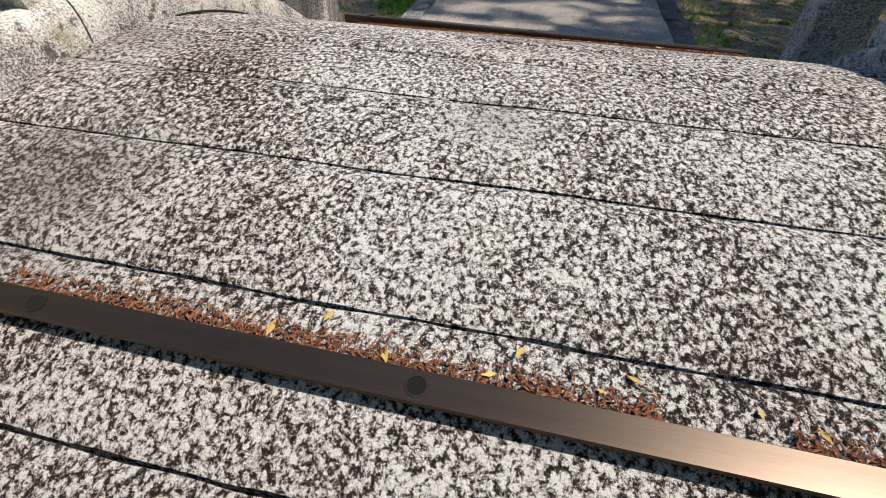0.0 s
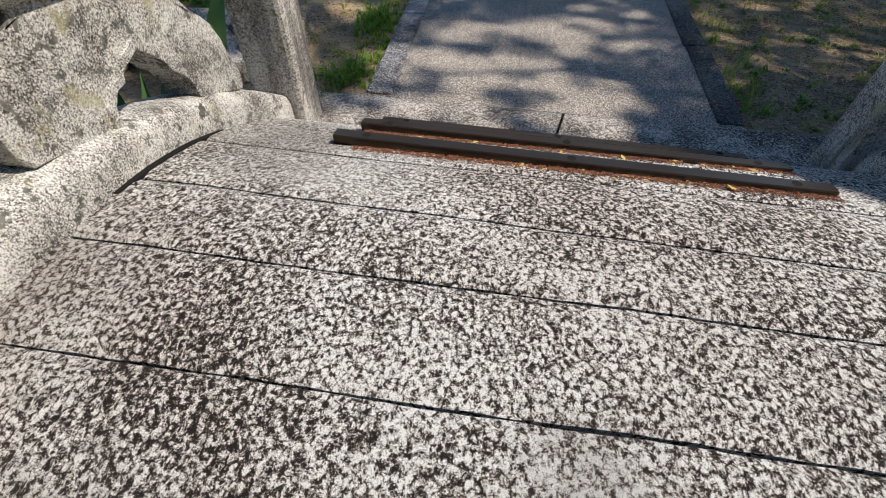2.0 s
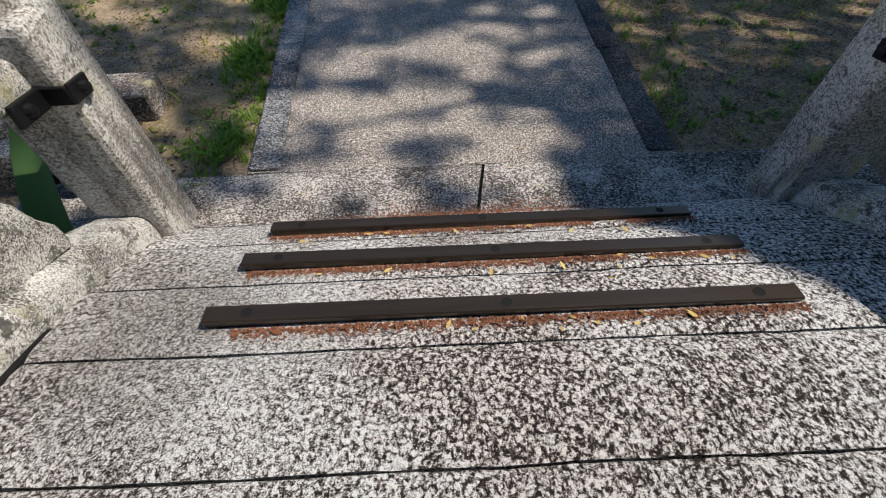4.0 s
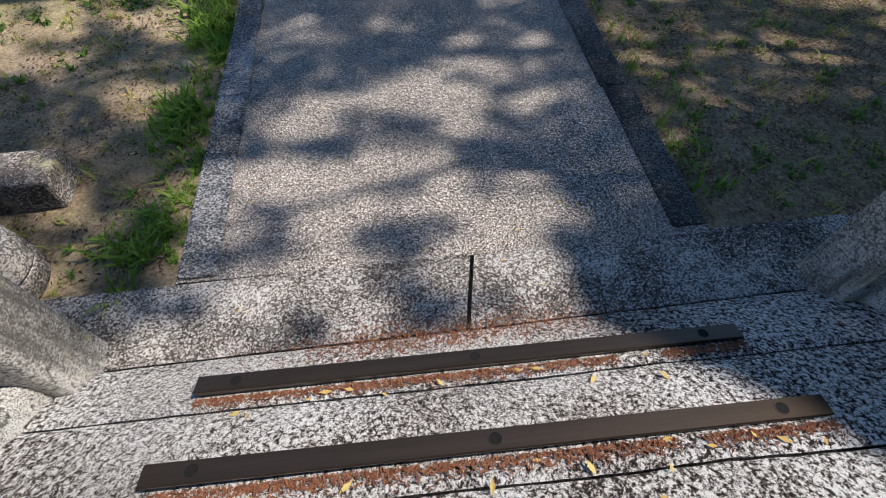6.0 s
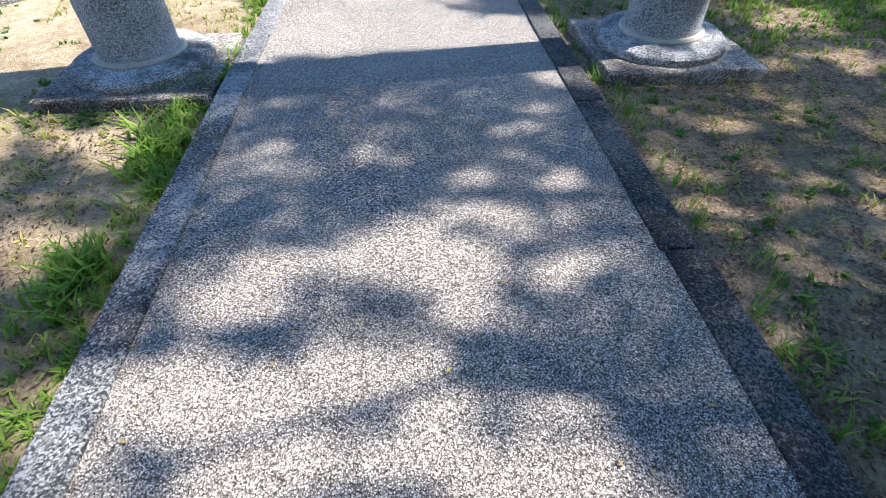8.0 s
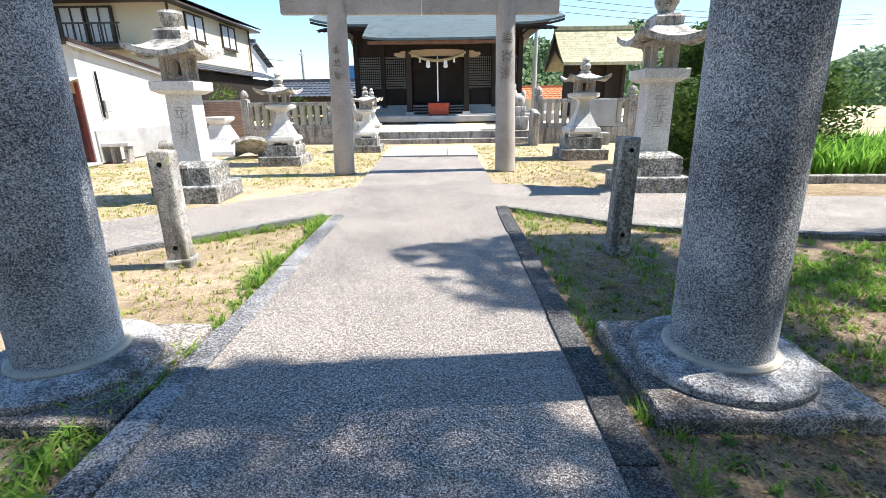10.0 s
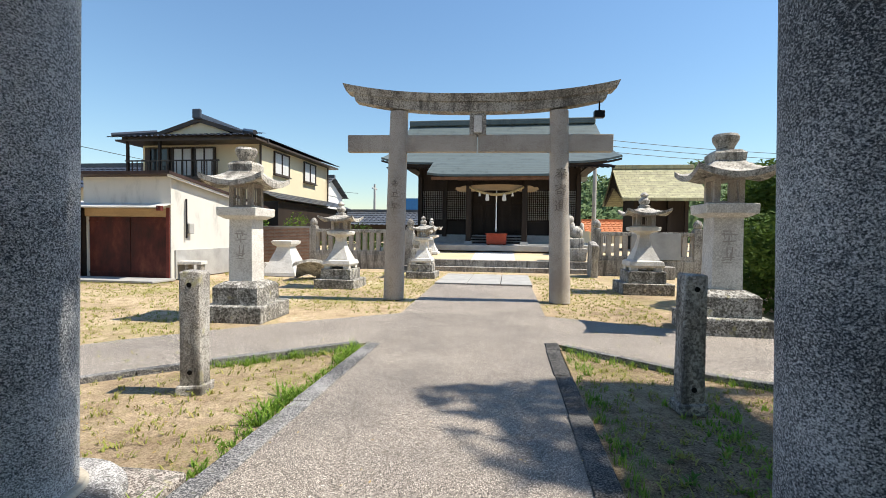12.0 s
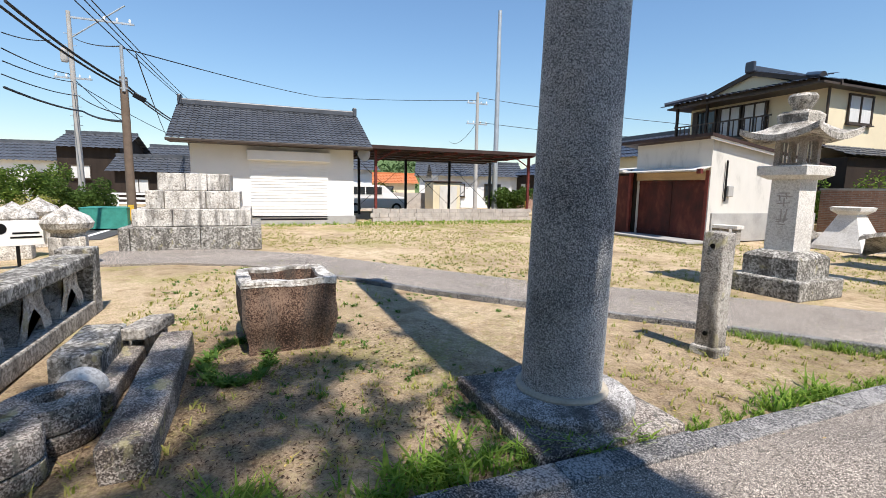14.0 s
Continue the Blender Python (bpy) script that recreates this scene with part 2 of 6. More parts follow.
ENGRAVED_DARK = mat_plain("dark_engraved_strokes", (0.19, 0.16, 0.135), 0.95, 0, 0.2, 8)
SILL = mat_granite("worn_sill_granite", (0.03, 0.024, 0.020), (0.125, 0.105, 0.09), (0.52, 0.48, 0.435), 120, 0.25, 0.0, 0.9, 3.0, 0.02)
KERB = mat_granite("kerb_granite", (0.022, 0.023, 0.026), (0.085, 0.085, 0.088), (0.40, 0.385, 0.37), 110, 0.1)
# East kerb row: kerb granite in much darker tones than the west row.
KERB_EAST = mat_granite("darker_kerb_granite", (0.014, 0.014, 0.015), (0.04, 0.039, 0.038), (0.17, 0.16, 0.15), 110, 0.1)
PATHM = mat_aggregate("exposed_aggregate", 1.0)
PATHB = mat_aggregate("exposed_aggregate_pale", 1.08)
SAND = mat_sand()
COURT = mat_plain("yellow_court_sand", (0.62, 0.50, 0.32), 0.95, 0, 0.12, 1.5, 0.01)
BRONZE = mat_plain("brown_anodised_metal", (0.060, 0.043, 0.031), 0.36, 0.75, 0.2, 3, 0, (0.4, 9, 9), 0.5)
DARKHOLE = mat_plain("dark_gap", (0.006, 0.0055, 0.005), 0.95)
IRON = mat_plain("black_iron", (0.015, 0.015, 0.016), 0.45, 0.6, 0.3)
NEEDLE = mat_leaf("fallen_needles", (0.13, 0.050, 0.028), (0.27, 0.12, 0.06), 0.05)
DRYLEAF = mat_leaf("dry_leaf", (0.42, 0.27, 0.09), (0.55, 0.42, 0.14), 0.1)
WEED = mat_leaf("weed_leaf", (0.06, 0.13, 0.025), (0.15, 0.24, 0.05), 0.3)
MOULD = mat_leaf("brown_leaf_litter", (0.045, 0.028, 0.018), (0.13, 0.08, 0.048), 0.05)
GRASS = mat_leaf("grass_blade", (0.10, 0.20, 0.028), (0.27, 0.37, 0.065), 0.4)
STRAW = mat_leaf("straw_blade", (0.38, 0.33, 0.11), (0.22, 0.27, 0.05), 0.25)
LEAF = mat_leaf("tree_leaf", (0.05, 0.09, 0.018), (0.09, 0.14, 0.03), 0.25)
BUSH = mat_leaf("bush_leaf", (0.05, 0.10, 0.018), (0.16, 0.22, 0.04), 0.3)
LILY = mat_leaf("broad_leaf", (0.12, 0.26, 0.03), (0.24, 0.40, 0.06), 0.4)
DEEPLEAF = mat_leaf("thick_green_leaf", (0.05, 0.11, 0.035), (0.10, 0.18, 0.06), 0.1)
BARK = mat_plain("bark", (0.12, 0.09, 0.065), 0.95, 0, 0.4, 8, 0.02, (1, 1, 0.2))
WOOD = mat_plain("dark_shrine_wood", (0.028, 0.019, 0.014), 0.75, 0, 0.35, 3, 0.003, (1, 1, 0.15))
WOODB = mat_plain("brown_shrine_wood", (0.17, 0.085, 0.045), 0.7, 0, 0.3, 4, 0.003, (1, 1, 0.2))
TANWOOD = mat_plain("tan_wood", (0.42, 0.30, 0.18), 0.75, 0, 0.2, 4, 0.002, (0.3, 1, 1))
COPPER = mat_sheet("green_copper_roof", (0.115, 0.142, 0.140), 9.0, "Z", 0.14)
SHINGLE = mat_brick("yellowed_shingles", (0.50, 0.47, 0.28), (0.40, 0.37, 0.24), (0.20, 0.18, 0.12), 1.0, 0.34, 0.16, (0, 0, 0))
TILE = mat_plain("grey_roof_tile", (0.075, 0.080, 0.090), 0.42, 0, 0.35, 1.5, 0.003, None, 0.5)
TILEB = mat_plain("blue_black_roof_tile", (0.040, 0.046, 0.062), 0.32, 0, 0.3, 1.5, 0.002, None, 0.6)
WHITE = mat_plain("white_plaster", (0.80, 0.79, 0.77), 0.8, 0, 0.06, 0.8, 0.001)
CREAM = mat_plain("cream_plaster", (0.72, 0.63, 0.44), 0.85, 0, 0.06, 0.8, 0.002)
SHUTTER = mat_sheet("white_shutter", (0.82, 0.82, 0.80), 12.0, "Z", 0.02)
WHITESHEET = mat_sheet("white_metal_sheet", (0.68, 0.655, 0.60), 1.2, "X", 0.10)
RUST = mat_rust()
REDSTEEL = mat_plain("red_painted_steel", (0.15, 0.034, 0.027), 0.6, 0.1, 0.35, 4)
BROWNROOF = mat_plain("brown_sheet_roof", (0.05, 0.030, 0.025), 0.6, 0, 0.3, 3)
BRICK = mat_brick("brown_brick", (0.30, 0.165, 0.11), (0.38, 0.22, 0.15), (0.36, 0.33, 0.29))
BLOCK = mat_plain("concrete_block", (0.42, 0.385, 0.35), 0.9, 0, 0.25, 3, 0.004)
CONC = mat_plain("grey_concrete", (0.38, 0.37, 0.35), 0.9, 0, 0.2, 2, 0.003)
GLASS = mat_plain("window_glass", (0.03, 0.035, 0.04), 0.08, 0, 0.2, 2, 0, None, 0.6)
CURTAIN = mat_plain("pale_curtain", (0.62, 0.62, 0.60), 0.7, 0, 0.1, 6, 0, (6, 6, 0.2))
FRAMEM = mat_plain("dark_window_frame", (0.06, 0.045, 0.035), 0.5)
VERM = mat_plain("vermilion_paint", (0.42, 0.075, 0.035), 0.6, 0, 0.15)
ROPE = mat_plain("straw_rope", (0.50, 0.40, 0.22), 0.9, 0, 0.25, 25, 0.004)
PAPER = mat_plain("white_paper", (0.82, 0.81, 0.79), 0.8, 0, 0.04)
CARWHITE = mat_plain("white_car_paint", (0.80, 0.80, 0.80), 0.25, 0, 0.02, 2, 0, None, 0.6)
RUBBER = mat_plain("black_rubber", (0.02, 0.02, 0.02), 0.8)
POLE = mat_plain("concrete_pole", (0.40, 0.385, 0.36), 0.8, 0, 0.12, 2)
POLEB = mat_plain("brown_wood_pole", (0.16, 0.12, 0.09), 0.85, 0, 0.25, 3)
STEELP = mat_plain("galvanised_pole", (0.42, 0.45, 0.47), 0.5, 0.4, 0.15, 3)
WIRE = mat_plain("black_cable", (0.02, 0.02, 0.022), 0.6)
ASPHALT = mat_plain("asphalt", (0.075, 0.075, 0.075), 0.9, 0, 0.2, 3, 0.003)
BLUE = mat_plain("blue_sheet", (0.07, 0.22, 0.45), 0.6, 0, 0.15)
ORANGE = mat_plain("orange_tile", (0.50, 0.18, 0.07), 0.7, 0, 0.2)
GREENBIN = mat_plain("teal_mesh_box", (0.05, 0.25, 0.20), 0.6)
YELLOW = mat_plain("yellow_paint", (0.60, 0.38, 0.04), 0.6)
TROUGH = mat_granite("reddish_stone", (0.025, 0.017, 0.013), (0.095, 0.054, 0.037), (0.26, 0.175, 0.125), 90, 0, 0.9, 0.9, 3.0)
HILL = mat_leaf("far_wood", (0.07, 0.115, 0.045), (0.145, 0.20, 0.08), 0.0)
WATER = mat_plain("dark_pond_water", (0.012, 0.016, 0.010), 0.06, 0, 0.3, 1, 0, None, 0.5)


# ---- mesh helpers ----
def empty(name, x=0, y=0, z=0, rz=0, label="", category="", group="", kind=""):
    ob = new(name)
    ob.matrix_world = pose(x, y, z, 0, 0, rz)
    return tagged(ob, label, category, group, kind)


def part(name, bm, material, parent=None, label="", smooth=False, kind=""):
    bmesh.ops.recalc_face_normals(bm, faces=bm.faces)
    me = bpy.data.meshes.new(name)
    bm.to_mesh(me)
    bm.free()
    me.materials.append(material)
    if smooth:
        me.shade_smooth()
        me.set_sharp_from_angle(angle=radians(38))
    ob = new(name, me)
    if parent:
        ob.parent = parent
    return tagged(ob, label, kind=kind)


def solid(name, bm, material, label, category, kind="", group="", smooth=False):
    return tagged(part(name, bm, material, None, label, smooth), category=category, kind=kind, group=group)


def box(bm, x, y, z, sx, sy, sz, bev=0.0, rz=0.0, rx=0.0, ry=0.0):
    """A box with its middle at x, y, z."""
    m = pose(x, y, z, rx, ry, rz) @ Matrix.Diagonal((sx, sy, sz, 1))
    g = bmesh.ops.create_cube(bm, size=1.0, matrix=m)
    if bev:
        es = list({e for v in g["verts"] for e in v.link_edges})
        bmesh.ops.bevel(bm, geom=es, offset=bev, segments=2, affect="EDGES", profile=0.5)
    return bm


def cube(x, y, z, sx, sy, sz, bev=0.0, rz=0.0, rx=0.0, ry=0.0):
    return box(bmesh.new(), x, y, z, sx, sy, sz, bev, rz, rx, ry)


def prism(bm, rings, sides=4, rot=45.0, cx=0.0, cy=0.0):
    """Stacked rings (half-width, z); with four sides the half-width is to the flat."""
    k = 1 / math.cos(math.pi / sides)
    loops = []
    for r, z in rings:
        loops.append([bm.verts.new((cx + r * k * math.cos(radians(rot) + 2 * math.pi * i / sides), cy + r * k * math.sin(radians(rot) + 2 * math.pi * i / sides), z)) for i in range(sides)])
    for a, b in zip(loops, loops[1:]):
        for i in range(sides):
            bm.faces.new((a[i], a[(i + 1) % sides], b[(i + 1) % sides], b[i]))
    bm.faces.new(loops[0][::-1])
    bm.faces.new(loops[-1])
    return bm


def turned(rings, sides=24, cx=0.0, cy=0.0):
    k = math.cos(math.pi / sides)
    return prism(bmesh.new(), [(r * k, z) for r, z in rings], sides, 0, cx, cy)


def rod(bm, a, b, r, r2=None, sides=8):
    a, b = Vector(a), Vector(b)
    d = b - a
    q = d.to_track_quat("Z", "Y").to_matrix().to_4x4()
    m = Matrix.Translation((a + b) / 2) @ q
    bmesh.ops.create_cone(bm, cap_ends=True, segments=sides, radius1=r, radius2=r if r2 is None else r2, depth=d.length, matrix=m)
    return bm


def extrude(bm, outline, axis, lo, hi):
    """A flat outline of (u, v) pushed from lo to hi along axis x or y; v is z."""
    def p(u, v, w):
        return (w, u, v) if axis == "x" else (u, w, v)
    a = [bm.verts.new(p(u, v, lo)) for u, v in outline]
    b = [bm.verts.new(p(u, v, hi)) for u, v in outline]
    n = len(outline)
    for i in range(n):
        bm.faces.new((a[i], a[(i + 1) % n], b[(i + 1) % n], b[i]))
    fs = [bm.faces.new(a[::-1]), bm.faces.new(b)]
    bmesh.ops.triangulate(bm, faces=fs)
    return bm


def roughen(bm, amount, scale=6.0, cuts=0):
    if cuts:
        bmesh.ops.subdivide_edges(bm, edges=bm.edges[:], cuts=cuts, use_grid_fill=True)
    for v in bm.verts:
        v.co += noise.noise_vector(v.co * scale) * amount
    return bm


def sheet(bm, fn, nu, nv, thick=0.0):
    """A surface fn(u, v) for u, v in 0..1, with a thickness straight down."""
    top = [[bm.verts.new(fn(i / nu, j / nv)) for j in range(nv + 1)] for i in range(nu + 1)]
    for i in range(nu):
        for j in range(nv):
            bm.faces.new((top[i][j], top[i + 1][j], top[i + 1][j + 1], top[i][j + 1]))
    if thick:
        low = [[bm.verts.new(top[i][j].co - Vector((0, 0, thick))) for j in range(nv + 1)] for i in range(nu + 1)]
        for i in range(nu):
            for j in range(nv):
                bm.faces.new((low[i][j], low[i][j + 1], low[i + 1][j + 1], low[i + 1][j]))
        for i in range(nu):
            for j in (0, nv):
                bm.faces.new((top[i][j], top[i + 1][j], low[i + 1][j], low[i][j]))
        for j in range(nv):
            for i in (0, nu):
                bm.faces.new((top[i][j], top[i][j + 1], low[i][j + 1], low[i][j]))
    return bm


def mesh_from(name, verts, faces, material, parent=None, label="", kind=""):
    me = bpy.data.meshes.new(name)
    me.from_pydata(verts, [], faces)
    me.materials.append(material)
    ob = new(name, me)
    if parent:
        ob.parent = parent
    return tagged(ob, label, kind=kind)


def blades(name, spots, material, height, width, label, bend=0.5, per=6, parent=None, seed=1):
    """Grass tufts: per blades at each spot (x, y, z, size)."""
    rnd = random.Random(seed)
    vs, fs = [], []
    for x, y, z, s in spots:
        for _ in range(per):
            a = rnd.uniform(0, 6.283)
            h = height * s * rnd.uniform(0.5, 1.15)
            w = width * rnd.uniform(0.6, 1.2) * max(0.6, s)
            lean = bend * rnd.uniform(0.3, 1.2) * h
            dx, dy = math.cos(a), math.sin(a)
            ox, oy = x + rnd.gauss(0, 0.025) * s, y + rnd.gauss(0, 0.025) * s
            k = len(vs)
            for f, ww in ((0, 1), (0.55, 0.8), (1.0, 0.08)):
                px, py, pz = ox + dx * lean * f * f, oy + dy * lean * f * f, z + h * (f - 0.25 * f * f * bend)
                vs += [(px - dy * w * ww, py + dx * w * ww, pz), (px + dy * w * ww, py - dx * w * ww, pz)]
            fs += [(k, k + 1, k + 3, k + 2), (k + 2, k + 3, k + 5, k + 4)]
    ob = mesh_from(name, vs, fs, material, parent, label, "stuff")
    return tagged(ob, category="grass")


def leaf_cloud(name, clumps, material, size, count, parent, seed=3, aspect=0.45):
    """Many small leaves thrown round clump centres (x, y, z, radius)."""
    rnd = random.Random(seed)
    vs, fs = [], []
    total = sum(c[3] ** 2 for c in clumps)
    for x, y, z, r in clumps:
        for _ in range(int(count * r * r / total)):
            d = Vector((rnd.gauss(0, 1), rnd.gauss(0, 1), rnd.gauss(0, 0.8))).normalized() * r * rnd.uniform(0.35, 1.0) ** 0.6
            c = Vector((x, y, z)) + d
            u = Vector((rnd.gauss(0, 1), rnd.gauss(0, 1), rnd.gauss(0, 0.6))).normalized()
            w = u.orthogonal().normalized()
            w.rotate(Matrix.Rotation(rnd.uniform(0, 6.28), 3, u))
            s = size * rnd.uniform(0.6, 1.3)
            k = len(vs)
            for p in (c - u * s, c + w * s * aspect, c + u * s, c - w * s * aspect):
                vs.append(tuple(p))
            fs.append((k, k + 1, k + 2, k + 3))
    return mesh_from(name, vs, fs, material, parent)


# ---- ground ----
def ditch(y, x):
    if y < 3.3:
        k = min(1.0, (3.3 - y) / 0.5) * min(1.0, max(0.0, (y + 1.6) / 0.5))
        k *= min(1.0, max(0.0, (x + 6.3) / 0.6)) * min(1.0, max(0.0, (9.5 - x) / 0.6))
        return -1.15 * k
    return 0.0


def ground_z(x, y):
    far = max(abs(x), abs(y - 8))
    bumpy = 0.02 * noise.noise((x * 0.7, y * 0.7, 0)) + 0.012 * noise.noise((x * 2.3, y * 2.3, 4)) if far < 26 else 0.0
    drop = -0.045
    return drop + bumpy * (0.4 if -1.6 < x < 1.8 else 1.0) + ditch(y, x)


def grid_lines(lo, hi, step, far):
    mid = list(np.arange(lo, hi + 1e-6, step))
    out = [5, 15, 40, 90, 200, 500, 1200]
    return [lo - d for d in reversed(out)] + mid + [hi + d for d in out]


gx, gy = grid_lines(-22, 12, 0.25, 0), grid_lines(-4, 26, 0.25, 0)
gv = [(x, y, ground_z(x, y)) for x in gx for y in gy]
gf = [(i * len(gy) + j, (i + 1) * len(gy) + j, (i + 1) * len(gy) + j + 1, i * len(gy) + j + 1) for i in range(len(gx) - 1) for j in range(len(gy) - 1)]
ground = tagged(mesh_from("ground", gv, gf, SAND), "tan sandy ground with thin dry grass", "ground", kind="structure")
for p in ground.data.polygons:
    p.use_smooth = True
bm = bmesh.new()
bmesh.ops.create_grid(bm, x_segments=1, y_segments=1, size=0.5, matrix=pose(1.6, 1.0, -0.75) @ Matrix.Diagonal((16.0, 5.0, 1, 1)))
solid("pond_water", bm, WATER, "dark still water under the stone bridge", "water", "structure")


# ---- path ----
def flat_slab(name, outline, z, thick, material, parent=None, label="", cuts=0):
    bm = bmesh.new()
    top = [bm.verts.new((x, y, z)) for x, y in outline]
    low = [bm.verts.new((x, y, z - thick)) for x, y in outline]
    n = len(outline)
    for i in range(n):
        bm.faces.new((low[i], low[(i + 1) % n], top[(i + 1) % n], top[i]))
    bmesh.ops.triangulate(bm, faces=[bm.faces.new(top), bm.faces.new(low[::-1])])
    return part(name, bm, material, parent, label)


path = empty("path", 0, 0, 0, label="grey exposed-aggregate footpath edged with granite kerbs", category="path", kind="structure")
flat_slab("paving", [(-1.175, 3.875), (1.295, 3.845), (1.285, 4.16), (1.14, 4.17), (1.14, 11.38), (1.3, 11.38), (1.3, 13.5), (-1.28, 13.3), (-1.19, 11.0), (-1.01, 10.9), (-1.01, 4.17), (-1.165, 4.17)], 0.0, 0.16, PATHM, path)
flat_slab("far_paving", [(-1.28, 13.31), (1.3, 13.51), (1.28, 18.2), (-1.45, 18.2)], -0.004, 0.15, PATHB, path)
LEFT_LOW = [(-1.19, 11.02), (-2.56, 9.88), (-3.6, 8.95), (-4.9, 7.75), (-6.91, 6.17), (-8.3, 4.95), (-8.9, 3.8), (-9.0, 2.2)]
LEFT_UP = [(-11.0, 2.2), (-10.7, 4.6), (-9.4, 6.2), (-7.9, 7.35), (-5.4, 9.25), (-4.4, 10.55), (-2.88, 12.04), (-1.285, 13.3)]
flat_slab("side_paving", LEFT_LOW + LEFT_UP, -0.006, 0.14, PATHB, path)
flat_slab("side_paving", [(1.302, 11.38), (2.47, 10.42), (3.4, 10.02), (5.2, 9.75), (9.5, 9.55), (9.5, 11.7), (5.5, 12.0), (3.3, 12.72), (1.302, 13.5)], -0.006, 0.14, PATHB, path)
# granite slabs in front of the steps
for i, (x0, x1) in enumerate(((-1.45, -0.55), (-0.53, 0.42), (0.44, 1.32))):
    b = cube((x0 + x1) / 2, 19.75, -0.02, x1 - x0, 3.0, 0.12, 0.012)
    part("slab", b, CONC, path)


def kerb_row(x, w, y0, y1, parent, seed, material):
    rnd = random.Random(seed)
    y = y0
    while y < y1 - 0.3:
        n = min(y1, y + rnd.uniform(0.95, 1.45))
        b = cube(0, 0, -0.06, w, n - y - 0.008, 0.15, 0.012)
        roughen(b, 0.008, 7.0, 3)
        k = part("kerb_stone", b, material, parent)
        k.matrix_world = pose(x + rnd.uniform(-0.008, 0.008), (y + n) / 2, 0.004 + rnd.uniform(-0.005, 0.005))
        y = n


kerb_row(-1.085, 0.175, 3.885, 10.95, path, 5, KERB)
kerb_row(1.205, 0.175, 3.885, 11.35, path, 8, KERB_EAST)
# raised thin kerbs along the side paths
def kerb_line(points, parent, seed, w=0.09):
    rnd = random.Random(seed)
    for (x0, y0), (x1, y1) in zip(points, points[1:]):
        d = math.hypot(x1 - x0, y1 - y0)
        n = max(1, round(d / 0.7))
        for i in range(n):
            f = (i + 0.5) / n
            b = cube(0, 0, -0.05, d / n - 0.01, w, 0.13, 0.01)
            k = part("kerb_stone", roughen(b, 0.004, 9.0), KERB, parent)
            k.matrix_world = pose(x0 + (x1 - x0) * f, y0 + (y1 - y0) * f, 0.012 + rnd.uniform(-0.006, 0.006), 0, 0, math.degrees(math.atan2(y1 - y0, x1 - x0)))


kerb_line([(-1.28, 10.9), (-2.6, 9.80), (-3.64, 8.87), (-4.95, 7.68), (-6.95, 6.10)], path, 2)
kerb_line([(1.36, 11.25), (2.5, 10.33), (3.4, 9.93), (5.2, 9.66), (9.0, 9.47)], path, 3)

# ---- stone bridge ----
CX = 0.10


def deck_z(y):
    k = 0.165 if y < 1.68 else 0.211
    return 0.712 - k * (y - 1.68) ** 2


bridge = empty("stone_bridge", 0, 0, 0, label="arched granite footbridge with rough chiselled deck slabs", category="bridge", kind="structure")
JOINTS = [(-1.05, 0.0), (-0.62, 0.0), (-0.28, 0.0), (0.06, 0.0), (0.45, 0.0), (0.792, 0.0), (1.172, 0.004), (1.53, 0.0), (1.86, -0.012), (2.155, -0.027), (2.52, -0.031), (2.86, -0.028), (3.20, -0.02), (3.49, 0.0)]
for (a, sa), (b, sb) in zip(JOINTS, JOINTS[1:]):
    def top(u, v, a=a, b=b, sa=sa, sb=sb):
        x = -1.47 + u * 3.14
        y = a + 0.004 + v * (b - a - 0.008) + x * (sa + (sb - sa) * v)
        y += (0.007 * noise.noise((x * 2.2, a if v < 0.5 else b, 3)) + 0.004 * noise.noise((x * 11, a if v < 0.5 else b, 6 + v))) * (1 if v in (0, 1) else 0)
        e = min(v, 1 - v) * (b - a)
        return (x, y, deck_z(y) - 0.010 * max(0, 1 - e / 0.03) ** 2 + 0.004 * noise.noise((x * 3, y * 3, 0)))
    part("deck_slab", sheet(bmesh.new(), top, 90, 10, 0.22), DECK, bridge, smooth=True)
mesh_arch = sheet(bmesh.new(), lambda u, v: (-1.8 + u * 3.8, -1.1 + v * 4.6, deck_z(-1.1 + v * 4.6) - 0.24), 2, 24, 0.25)
part("arch_underside", mesh_arch, OLD, bridge)


